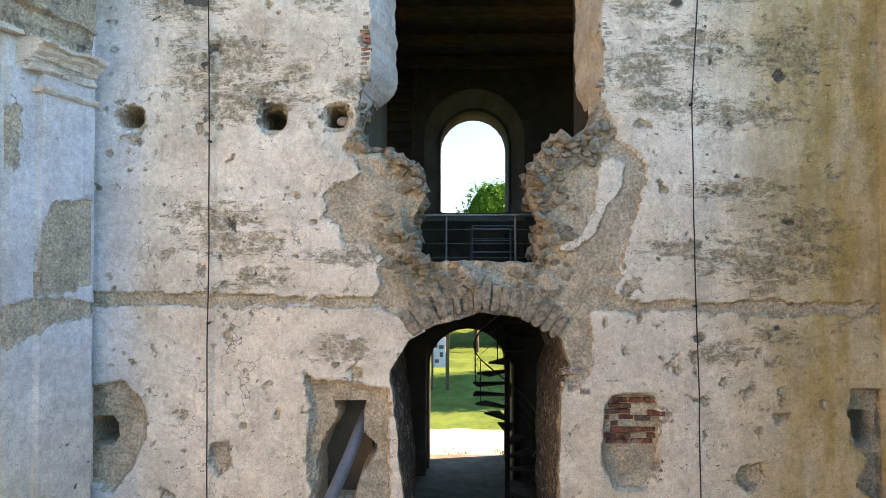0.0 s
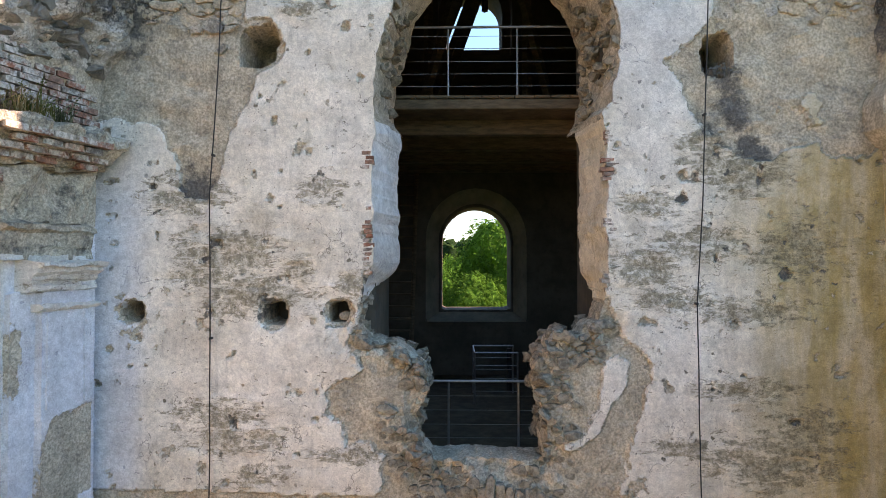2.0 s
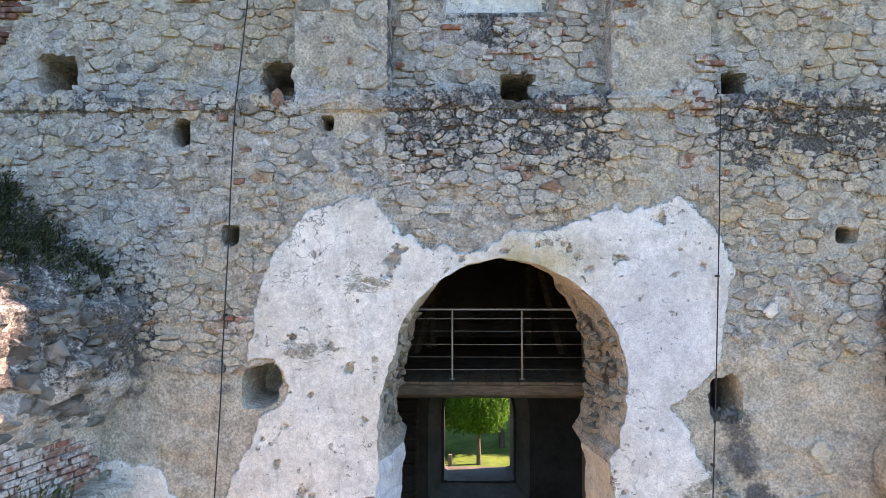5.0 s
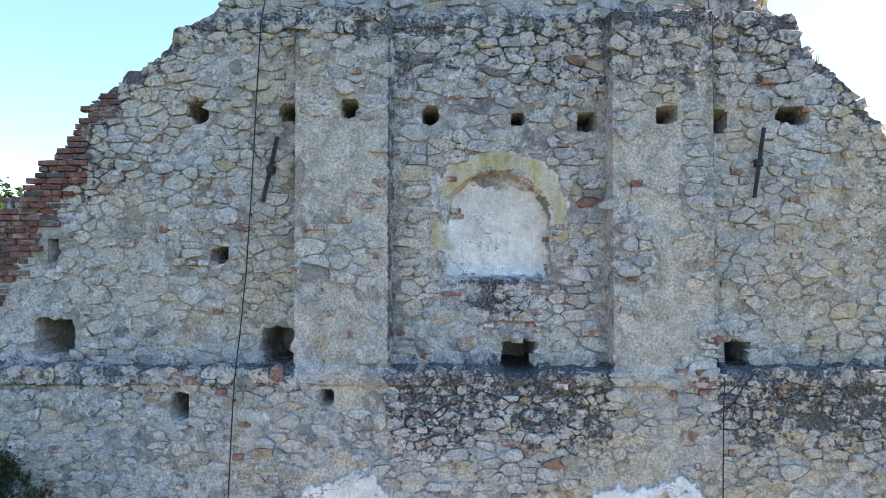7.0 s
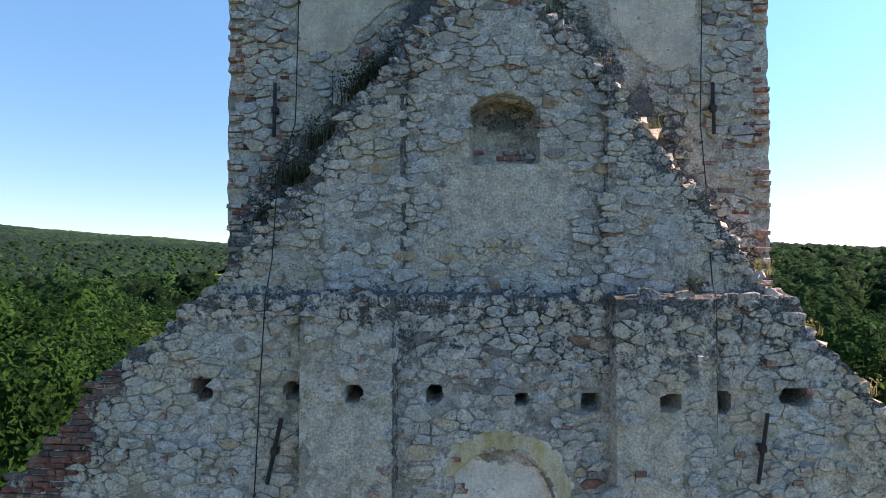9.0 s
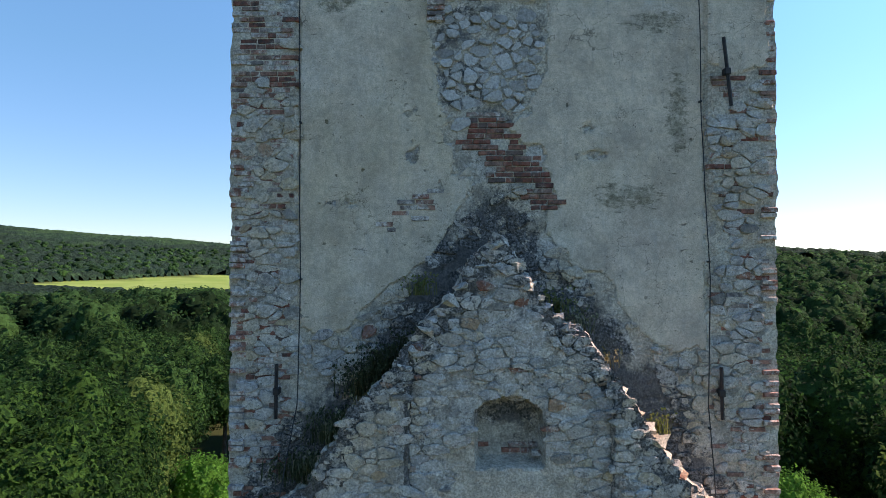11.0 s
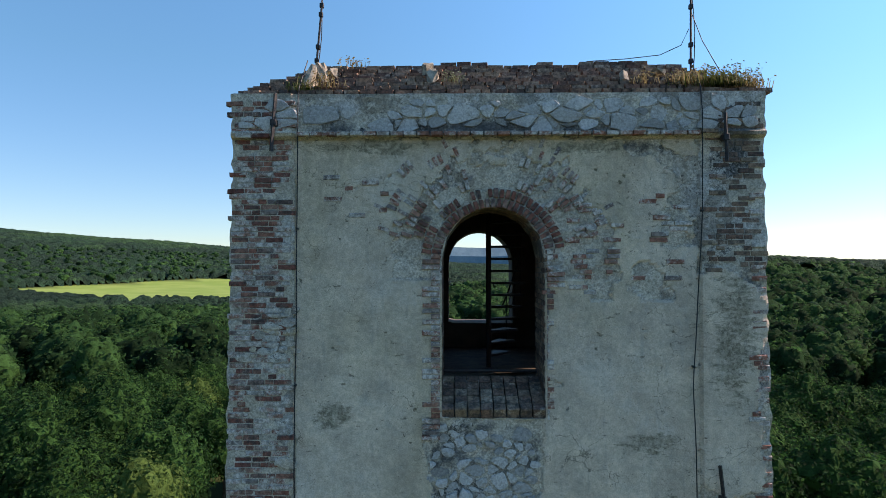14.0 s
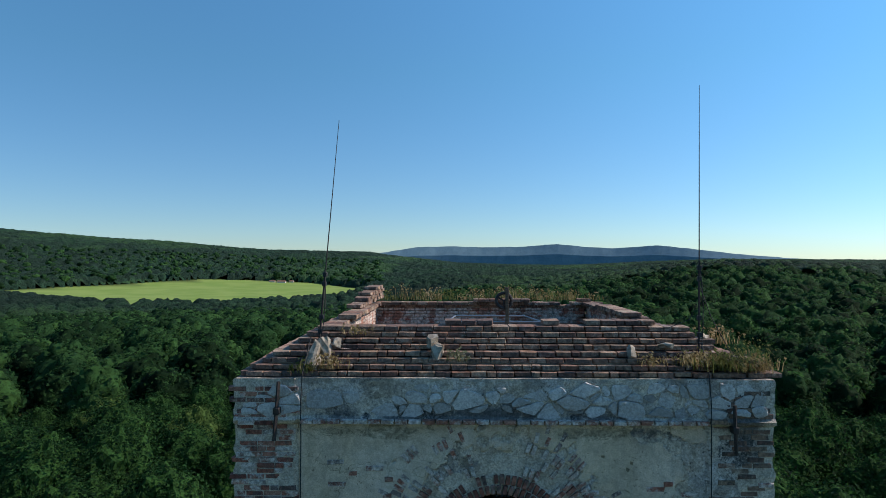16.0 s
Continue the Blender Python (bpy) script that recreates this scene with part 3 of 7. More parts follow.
DOOR = [(-0.66, -0.5), (-0.64, 2.5), (-0.73, 3.41), (-0.82, 4.11), (-0.59, 4.5), (-0.24, 4.71), (0.33, 4.86), (0.96, 4.76), (1.36, 4.54), (1.45, 4.19), (1.33, 3.84), (1.31, 2.57), (1.31, -0.5)]
GAP = [(-0.33, 5.50), (-0.47, 5.62), (-0.50, 6.05), (-0.38, 6.33), (-0.43, 6.71), (-0.82, 6.93), (-1.14, 6.96), (-1.24, 7.24), (-1.18, 7.6), (-1.07, 7.95), (-1.08, 9.03), (-1.03, 9.85), (-1.05, 10.28), (-1.01, 10.63), (-0.92, 10.88), (-0.84, 11.2),
       (-0.75, 11.55), (-0.57, 11.8), (-0.29, 12.06), (0.07, 12.26), (0.49, 12.34), (0.98, 12.25), (1.4, 12.04), (1.75, 11.72), (1.93, 11.4), (2.03, 10.98), (2.02, 10.49), (1.93, 10.0), (1.80, 9.85), (1.88, 9.6), (1.89, 7.7), (1.75, 7.24), (1.51, 7.03), (1.26, 7.1),
       (0.98, 6.68), (1.01, 6.4), (1.12, 5.98), (1.08, 5.50)]
# where the smooth plaster has come off
BARE_TOP = [(-9, 9.9), (-4.0, 9.6), (-3.3, 9.1), (-2.75, 9.8), (-2.45, 10.4), (-2.7, 11.1), (-2.6, 11.85), (-2.39, 12.45), (-1.89, 12.95), (-1.14, 13.2), (-0.85, 12.7), (-0.36, 12.5), (0.28, 12.42), (0.63, 12.6),
            (1.45, 12.78), (1.9, 13.0), (2.04, 12.89), (2.67, 13.04), (3.16, 12.72), (3.5, 12.3), (3.35, 11.5), (3.05, 10.9), (2.6, 10.5), (3.0, 9.6), (3.5, 9.2), (4.1, 9.7), (9, 9.9), (9, 26), (-9, 26)]
BARE_MID = [(-0.5, 4.62), (-0.82, 4.85), (-1.07, 4.99), (-0.93, 5.2), (-0.89, 5.55), (-1.1, 5.73), (-1.39, 5.66), (-1.42, 5.94), (-1.64, 6.11), (-1.67, 6.36), (-1.18, 6.61), (-1.39, 6.96), (-1.25, 7.17), (-1.15, 7.9), (-0.7, 7.5), (1.3, 7.5),
            (1.89, 7.5), (2.03, 7.03), (2.27, 6.93), (2.41, 6.47), (2.30, 6.05), (2.13, 5.7), (2.05, 5.15), (2.15, 5.0), (1.7, 4.85), (1.75, 4.3), (1.45, 3.85), (1.2, 4.4), (0.3, 4.7)]
WHITE_TONGUE = [(1.22, 5.63), (1.57, 5.84), (1.75, 6.19), (1.82, 6.75), (1.99, 6.82), (2.15, 6.72), (2.10, 6.4), (1.92, 6.19), (1.78, 5.84), (1.5, 5.63)]
PITS = [  # broken-out places: outline and depth
    ([(-1.74, 2.4), (-1.83, 3.12), (-1.78, 3.68), (-1.92, 4.14), (-1.73, 4.02), (-0.82, 3.9), (-0.80, 2.4)], 0.06),
    ([(-1.72, 2.4), (-1.70, 2.95), (-1.60, 3.35), (-1.47, 3.56), (-1.50, 3.73), (-1.15, 3.72), (-1.17, 3.34), (-0.99, 3.12), (-1.2, 2.8), (-1.3, 2.4)], 0.75),
    ([(-4.68, 3.89), (-4.19, 3.99), (-3.94, 3.75), (-3.88, 3.39), (-4.07, 2.9), (-4.29, 2.61), (-4.65, 2.75), (-4.66, 3.39)], 0.06),
    ([(1.87, 3.7), (1.97, 3.84), (2.5, 3.84), (2.56, 3.49), (2.53, 2.94), (2.42, 2.66), (2.0, 2.67), (1.85, 3.0)], 0.10),
    ([(4.92, 3.92), (5.4, 3.92), (5.4, 2.4), (4.98, 2.75), (5.12, 3.16), (4.85, 3.64)], 0.14),
    ([(-3.05, 3.2), (-2.85, 3.25), (-2.8, 2.95), (-2.95, 2.8), (-3.08, 2.95)], 0.05),
    ([(3.55, 2.95), (3.8, 3.0), (3.85, 2.8), (3.65, 2.65), (3.5, 2.8)], 0.07),
    ([(3.95, 3.6), (4.15, 3.62), (4.15, 3.5), (4.0, 3.48)], 0.05),
]
HOLES = [  # scaffold and beam holes: x, z, half width, half height, depth
    (-4.12, 7.34, .12, .11, .5), (-2.30, 7.32, .13, .13, .5), (-1.49, 7.34, .12, .12, .5), (-4.47, 3.34, .16, .15, .5),
    (-2.52, 10.72, .22, .24, .45), (3.27, 10.58, .17, .27, .6), (5.1, 3.4, .15, .2, .4), (-2.93, 12.62, .11, .11, .5), (4.77, 12.62, .12, .09, .4),
    (-3.47, 17.70, .13, .13, .5), (-2.27, 17.69, .10, .10, .4), (-1.44, 17.69, .10, .11, .5), (-0.42, 17.65, .09, .10, .5), (0.71, 17.6, .08, .07, .3), (1.62, 17.57, .11, .11, .35),
    (2.57, 17.6, .12, .10, .35), (3.30, 17.56, .09, .12, .35), (4.25, 17.63, .18, .11, .5), (-5.34, 14.76, .25, .23, .6), (-2.41, 14.66, .19, .22, .6), (0.73, 14.52, .21, .19, .6), (3.52, 14.56, .15, .15, .6),
    (-3.58, 13.93, .10, .15, .5), (-3.16, 15.83, .10, .09, .4), (-1.7, 14.05, .07, .08, .3), (-5.35, 15.9, .05, .12, .3), (-4.9, 7.7, .05, .05, .2)]
NICHE = [(-0.21, 15.55), (1.12, 15.55), (1.12, 16.3), (1.0, 16.65), (0.75, 16.85), (0.45, 16.93), (0.12, 16.85), (-0.12, 16.65), (-0.21, 16.3)]
TOP_NICHE = [(0.08, 20.72), (0.95, 20.74), (0.96, 21.45), (0.75, 21.58), (0.5, 21.64), (0.25, 21.57), (0.08, 21.45)]


def rag(x, z, size=0.05, s=3):
    return (fbm(x * 5, z * 5, s, 4) - 0.5) * 2 * size


def gable_keep(x, z):
    edge = inside(GABLE, x, z) + rag(x, z, 0.10, 11) + (vnoise(x * 2.6, z * 2.6, 8) - 0.5) * 0.16
    door = -inside(DOOR, x, z) + rag(x, z, 0.03, 12)
    gap = -inside(GAP, x, z) + rag(x, z, 0.05, 13) * (1 - 0.75 * smooth(11.0, 11.5, z))
    return np.minimum(np.minimum(edge, door), gap)


def bare(x, z):
    """Signed distance, plus where the plaster still stands."""
    loose = 0.10 + 0.7 * np.maximum(smooth(3.0, 3.7, x), smooth(-2.7, -3.3, x))
    b = np.maximum(inside(BARE_TOP, x, z) + 2 * loose * (fbm(x * 1.8, z * 1.8, 24) - 0.5), inside(BARE_MID, x, z) + 0.16 * (fbm(x * 3, z * 3, 25) - 0.5))
    for outline, _ in PITS:
        b = np.maximum(b, inside(outline, x, z))
    for hx, hz, rx, rz, _ in HOLES:
        b = np.maximum(b, (1.45 - np.sqrt(((x - hx) / rx) ** 2 + ((z - hz) / rz) ** 2)) * min(rx, rz))
    # the string course has fallen off, and small flakes with it
    b = np.maximum(b, 0.075 + 0.05 * (fbm(x * 2, z * 0 + 3, 4) - 0.5) - np.abs(z - 4.97 + 0.012 * (x - 0.5)))
    chips = fbm(x * 3.2, z * 3.2, 21, 3)
    b = np.maximum(b, (chips - 0.85) * 0.5)
    small = vnoise(x * 9, z * 9, 26) + 0.35 * vnoise(x * 2.2, z * 2.2, 27)
    b = np.maximum(b, (small - 1.27) * 0.12)
    p = -b + rag(x, z, 0.06, 14)
    return np.maximum(p, inside(WHITE_TONGUE, x, z) + rag(x, z, 0.02, 15))


def coat_area(x, z):
    """Plus where a coarse render still covers the stones."""
    low = 10.9 - z + 1.2 * (fbm(x * 0.7, z * 0.4, 31) - 0.5)
    right = np.minimum(x - 3.2, 10.9 - z)
    les = np.maximum(np.minimum(x + 2.15, -0.92 - x), np.minimum(x - 1.87, 3.16 - x))
    les = np.minimum(les, np.minimum(18.2 - z, z - 12.6)) + 1.6 * (fbm(x * 1.4, z * 1.4, 33) - 0.66)
    top = np.minimum(np.minimum(x + 0.8, 1.8 - x), np.minimum(z - 19.0, 21.3 - z)) + 1.8 * (fbm(x * 1.6, z * 1.6, 36) - 0.74)
    les = np.maximum(les, top)
    return np.maximum(np.maximum(low, right + 1.4 * (fbm(x * 1.5, z * 1.5, 35) - 0.5)), les)


def facade_flat(x, z):
    """Depth of the wall's planes: lesenes, panels and the two set-backs."""
    x, z = np.asarray(x, float), np.asarray(z, float)
    wob = 0.03 * (fbm(x * 0.8, z * 0.8, 41) - 0.5)
    les = ((x > -2.15) & (x < -0.92)) | ((x > 1.87) & (x < 3.16))
    les2 = ((x > -1.9) & (x < -0.83)) | ((x > 1.86) & (x < 2.9))
    slope1, slope2 = smooth(14.37, 14.44, z + rag(x, z, 0.03)), smooth(18.92, 18.99, z + rag(x, z, 0.03))
    y = LO + np.where(les, (LESENE - LO) * slope1, (PANEL - LO) * slope1)
    up = np.where(les2, TOP, np.where((x > -0.83) & (x < 1.86), TOPPANEL, TOP + 0.05))
    return y * (1 - slope2) + up * slope2 + wob


def facade_face(x, z):
    y = facade_flat(x, z)
    stand = bare(x, z)
    y = y + np.where(z < 14.2, 0.042 * smooth(0.01, -0.01, stand), 0)
    y = y + 0.024 * (fbm(x * 5, z * 5, 43, 5) - 0.5) * smooth(0.02, -0.05, stand) * 2
    y = y + 0.012 * (fbm(x * 1.5, z * 3.5, 44) - 0.5)
    worn = np.zeros_like(y)
    for c in STAINS:
        worn = np.maximum(worn, blob(x, z, *c))
    y = y + 0.05 * (fbm(x * 3.2, z * 8.5, 39, 5) - 0.5) * smooth(0.0, 0.7, worn) * smooth(-0.02, 0.04, stand)
    y = y + 0.09 * (fbm(x * 2.2, z * 3.6, 45, 5) - 0.5) * smooth(0.02, -0.1, stand) * smooth(8.9, 9.6, z) * smooth(14.2, 13.6, z)
    y = y + 0.05 * (fbm(x * 7, z * 7, 46, 4) - 0.5) * smooth(0.01, -0.04, stand) * smooth(7.6, 7.0, z)
    for outline, deep in PITS:
        y = y + deep * smooth(-0.015, 0.03, inside(outline, x, z) + rag(x, z, 0.04, 16)) * (0.45 + 1.1 * fbm(x * 4, z * 4, 17))
    for hx, hz, rx, rz, deep in HOLES:
        d = np.maximum(np.abs(x - hx) / rx, np.abs(z - hz) / rz) * 0.6 + 0.4 * np.sqrt(((x - hx) / rx) ** 2 + ((z - hz) / rz) ** 2)
        y = y + 1.7 * deep * smooth(1.12, 0.85, d + rag(x, z, 0.25, 18))
    y = y + 0.17 * smooth(-0.02, 0.03, inside(NICHE, x, z)) + 0.38 * smooth(-0.03, 0.03, inside(TOP_NICHE, x, z) + rag(x, z, 0.03, 19))
    # broken masonry about the gap bulges and crumbles
    near = smooth(0.55, 0.0, -inside(GAP, x, z)) * smooth(7.6, 7.0, z) * smooth(4.7, 5.3, z)
    y = y + near * (0.34 * (fbm(x * 4, z * 4, 47) - 0.42) + 0.16 * (fbm(x * 10, z * 10, 48, 2) - 0.5))
    return y


def facade_back(x, z):
    tunnel = (inside(GAP, x, z) > -0.3) | (inside(DOOR, x, z) > -0.3)
    return np.where(tunnel, np.where(z > 9.8, 9.16, np.where(z > 5.2, np.where(z > 7.6, 8.6, 8.3), 9.92)), np.where((x > -3.5) & (x < 4.4), TOWER + 0.1, TOWER - 0.05))


STAINS = [(-2.9, 8.1, 1.0, .5), (-2.6, 7.55, 1.2, .4), (-3.2, 7.8, .8, .25), (-2.0, 7.9, .35, .25), (-1.3, 7.65, .5, .25), (-3.0, 6.05, .9, .4), (-2.7, 5.75, 1.0, .35), (-1.4, 5.55, .8, .2), (-2.5, 5.3, .6, .2),
          (2.3, 7.9, .8, .5), (2.6, 7.5, 1.0, .25), (3.6, 7.35, 1.3, .25), (3.0, 8.2, 1.0, .4), (4.2, 8.1, .8, .6), (3.9, 5.5, 1.3, .55), (4.3, 5.9, .8, .5), (2.8, 5.65, .7, .2), (3.6, 6.4, .9, .25), (3.3, 4.4, .6, .3), (4.0, 4.6, .5, .25),
          (-3.4, 8.8, .9, .5), (-1.7, 8.9, .5, .3), (2.4, 8.7, .7, .3), (3.6, 9.1, .8, .5), (-1.2, 12.0, .5, .2), (0.2, 4.9, .9, .3), (-1.4, 4.4, .6, .25), (-2.0, 11.2, .4, .2), (3.1, 9.4, .5, .6), (3.45, 9.95, .3, .6), (3.6, 9.4, .3, .3)]
DARK_STONE = [(0.45, 15.48, .8, .12), (0.45, 15.2, .6, .25), (0.5, 21.35, .55, .25), (-4.2, 11.5, .5, 1.3), (-4.9, 17.0, .5, .6)]


def grime(x, z, corners=1.0):
    """Black lichen below the ledges and along the gable's slopes, and thin dark lines in the corners of the lesenes."""
    x, z = np.asarray(x, float), np.asarray(z, float)
    st = np.zeros_like(x)
    for c in DARK_STONE:
        st = np.maximum(st, blob(x, z, *c))
    run = 0.55 * (fbm(x * 2.2, z * 0.5, 111) - 0.5)
    # lower ledge: heavy in the panels, a thin line elsewhere
    panel = np.maximum(smooth(-1.0, -0.86, x) * smooth(1.95, 1.83, x), smooth(3.1, 3.22, x))
    low = smooth(14.50, 14.44, z)
    st = np.maximum(st, 1.15 * panel * low * smooth(12.9, 14.0, z + run))
    st = np.maximum(st, 0.8 * np.where(x < -2.1, 1, 0.25) * low * smooth(13.85, 14.35, z + 0.5 * run))
    # upper ledge
    high = smooth(19.05, 18.99, z)
    st = np.maximum(st, 1.1 * high * smooth(18.35, 18.95, z + run) * smooth(-4.3, -3.4, x))
    st = np.maximum(st, 0.75 * high * smooth(17.2, 18.6, z + 1.6 * run) * smooth(-0.95, -0.85, x))
    # thin darker lines in the corners beside the lesenes
    for at, z0, z1, wide, how in ((-0.93, 14.4, 18.9, .022, 0.9), (3.2, 14.4, 18.9, .022, 0.9), (1.88, 14.4, 18.9, .02, .3), (-2.16, 15.2, 18.9, .03, .5), (-0.83, 19, 22, .04, 1.0), (1.88, 19, 21.6, .03, .6)):
        st = np.maximum(st, corners * how * smooth(wide * 2, wide * 0.6, np.abs(x - at + 0.03 * (fbm(z * 3, z * 0, 112) - 0.5))) * smooth(z0, z0 + 0.1, z) * smooth(z1, z1 - 0.1, z))
    edge = inside(GABLE, x, z) + 0.5 * (fbm(x * 1.5, z * 1.5, 113) - 0.5)
    return np.maximum(st, 0.95 * smooth(0.5, 0.08, edge) * smooth(15, 17, z))


def niche_ring(x, z):
    """Plus on the ochre render that is left of the arch ring about the niche."""
    x, z = np.asarray(x, float), np.asarray(z, float)
    a = np.arctan2(z - 16.28, x - 0.46)
    band = 0.13 - np.abs(np.hypot(x - 0.46, z - 16.28) - 0.80)
    band = np.minimum(band, np.where(x > 0.46, a + 0.35, 2.75 - a) * 0.5)
    return np.where(z > 15.9, band + 0.14 * (fbm(x * 4, z * 4, 116) - 0.5), -1)


def facade_attrs(x, z):
    st = grime(x, z)
    for c in STAINS:
        st = np.maximum(st, blob(x, z, *c))
    plaster = bare(x, z)
    plaster = np.maximum(plaster, np.where(z > 14.5, np.minimum(inside(NICHE, x, z) + rag(x, z, 0.05, 22), 16.7 - z + 1.0 * (fbm(x * 1.7, z * 1.7, 23) - 0.45)), -9))
    ring = niche_ring(x, z)
    plaster = np.maximum(plaster, ring)
    yellow = smooth(2.9, 4.6, x + 0.5 * (fbm(x, z * 0.6, 51) - 0.5)) * smooth(11.5, 9, z)
    yellow = np.maximum(yellow, 0.8 * blob(x, z, 0.9, 12.3, .9, .35))
    yellow = np.maximum(yellow, 0.25 * smooth(0.5, 0.9, fbm(x * 0.5, z * 0.5, 52)))
    yellow = np.maximum(yellow, 1.0 * smooth(-0.03, 0.03, ring))
    blue = np.maximum(0.7 * smooth(-3.75, -4.2, x) * smooth(9.6, 8.5, z), 0.5 * blob(x, z, 2.4, 11.3, 1.0, 1.8))
    return {"plaster": plaster, "coat": coat_area(x, z), "stain": st, "yellow": yellow, "blue": blue}


def gap_shift(px, pz, f):
    """The jambs close in towards the tower: plastered blocks below, broken rubble above."""
    low, high = smooth(7.5, 7.9, pz) * smooth(10.0, 9.8, pz), smooth(9.8, 10.0, pz) * smooth(12.1, 11.8, pz)
    left, right = 0.25 * f * low + 0.12 * f * high, -0.17 * f * low - 0.2 * f * high
    broken = np.where((pz > 9.9) & (pz < 11.6), 0.10 * (fbm(pz * 5 + f * 4, pz * 0 + f * 6, 49) - 0.5), 0)
    return np.where(px < 0.4, left - broken, right + broken), np.where((pz > 11.3) & (pz < 12.6), 0.03 * f, 0)


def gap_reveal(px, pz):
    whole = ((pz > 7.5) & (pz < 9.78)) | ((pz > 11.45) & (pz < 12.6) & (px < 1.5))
    # below 5 m the stain attribute is used to darken the door's reveal
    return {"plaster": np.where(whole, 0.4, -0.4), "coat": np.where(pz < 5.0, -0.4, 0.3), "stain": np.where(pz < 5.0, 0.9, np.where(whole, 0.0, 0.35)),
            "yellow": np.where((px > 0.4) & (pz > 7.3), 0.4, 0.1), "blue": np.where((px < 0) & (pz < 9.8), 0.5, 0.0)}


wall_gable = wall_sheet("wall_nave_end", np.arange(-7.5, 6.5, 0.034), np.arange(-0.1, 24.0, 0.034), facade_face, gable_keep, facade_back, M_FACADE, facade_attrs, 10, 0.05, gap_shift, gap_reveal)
tagged(wall_gable, "tall ruined church end wall of lime-plastered rubble with a broken gable", "wall", kind="structure")

rng = random.Random(7)


def stone_wanted(x, z):
    ok = (gable_keep(x, z) > 0.04) & (bare(x, z) < -0.06) & (coat_area(x, z) < fbm(x * 9, z * 9, 99, 2) * 0.7 - 0.3)
    ok &= (inside(NICHE, x, z) < -0.12) & (inside(TOP_NICHE, x, z) < -0.06) & (niche_ring(x, z) < -0.02)
    for e in (-2.15, -0.92, 1.87, 3.16):
        ok &= (np.abs(x - e) > 0.11) | (z < 14.4) | (z > 18.95)
    for hx, hz, rx, rz, _ in HOLES:
        ok &= ~((np.abs(x - hx) < rx + 0.06) & (np.abs(z - hz) < rz + 0.06))
    return ok


STONE_CELLS = rubble(-6.2, 5.9, 9.4, 14.36, 0.19, 0.10, 0.010, stone_wanted, rng) + rubble(-6.2, 5.9, 14.42, 18.9, 0.205, 0.115, 0.011, stone_wanted, rng) + rubble(-3.6, 4.6, 18.98, 23.8, 0.20, 0.10, 0.010, stone_wanted, rng)
STONE_CELLS.sort(key=lambda c: abs(c[0][0] + 3.9) + 0.35 * abs(c[0][1] - 15.5))

# ---- tower ----
TX0, TX1, TY1, TTOP = -3.48, 4.41, 16.7, 32.03
BELFRY_WIN = [(-0.33, 27.28), (-0.33, 29.6), (-0.25, 29.95), (-0.05, 30.2), (0.2, 30.33), (0.42, 30.37), (0.65, 30.33), (0.9, 30.2), (1.1, 29.95), (1.18, 29.6), (1.18, 27.28)]


def taper(z):
    """How far the tower's corners draw in towards its top."""
    return 0.0125 * np.maximum(0.0, z - 26.0)


def tower_keep(x, z):
    side = np.minimum(x - TX0, TX1 - x) - taper(z) + 0.04 * (vnoise(x * 0 + 3, z * 9, 61) - 0.5) + 0.03 * (fbm(z * 3, x * 0 + 1, 62) - 0.5)
    side = np.minimum(side, np.minimum(TTOP - z, z - 13.9))
    holes = -inside(BELFRY_WIN, x, z) + rag(x, z, 0.012, 63)
    return np.minimum(side, holes)


def quoin(x, z):
    return np.maximum(-2.52 - x, x - 3.42)


PATCH = [(-0.60, 27.28), (1.17, 27.28), (1.12, 26.3), (0.95, 25.9), (0.55, 25.3), (-0.05, 25.3), (-0.45, 25.75)]
BRICK_SCAR = [(-0.05, 25.62), (0.40, 25.66), (0.75, 25.15), (1.15, 24.75), (1.30, 24.25), (0.95, 24.2), (0.85, 24.6), (0.35, 24.65), (0.2, 24.95), (-0.05, 25.2)]


def tower_plaster(x, z):
    q = quoin(x, z)
    p = -q - 0.03
    p = np.minimum(p, 31.38 - z)
    kept = np.minimum(np.minimum(x - 3.40, 4.30 - x), np.minimum(z - 26.3, 29.3 - z)) + 0.5 * (fbm(x * 1.6, z * 1.6, 82) - 0.45)
    p = np.maximum(p, kept)
    # up to the gable's old line, with stones and scars
    slope = z - (23.95 - 1.2 * np.abs(x - 0.42)) - 1.1 + 1.9 * (fbm(x * 0.8, z * 0.8, 71) - 0.5)
    p = np.minimum(p, np.where(z < 25.5, slope, 9))
    p = np.minimum(p, -inside(PATCH, x, z))
    p = np.minimum(p, z - 22.35 + 0.9 * (fbm(x * 1.2, z * 1.2, 83) - 0.5))
    core = np.hypot((x - 0.3) / 1.5, (z - 24.9) / 1.3)
    p = np.minimum(p, 0.4 * (0.55 * core + 0.28 - fbm(x * 2.4, z * 2.4, 118)))
    p = np.minimum(p, -inside(BRICK_SCAR, x, z))
    arch = np.hypot(x - 0.42, (z - 29.6)) - 1.75
    arch = np.where(z > 29.3, arch + 1.5 * (fbm(x * 2.5, z * 2.5, 72) - 0.38), 9)
    p = np.minimum(p, arch)
    p = np.minimum(p, (0.86 - fbm(x * 1.1, z * 1.4, 73)) * 0.6)
    p = np.minimum(p, np.where((x > 1.2) & (z > 29.0), 0.55 - fbm(x * 1.5, z * 1.5, 74), 9))
    return p + rag(x, z, 0.04, 75)


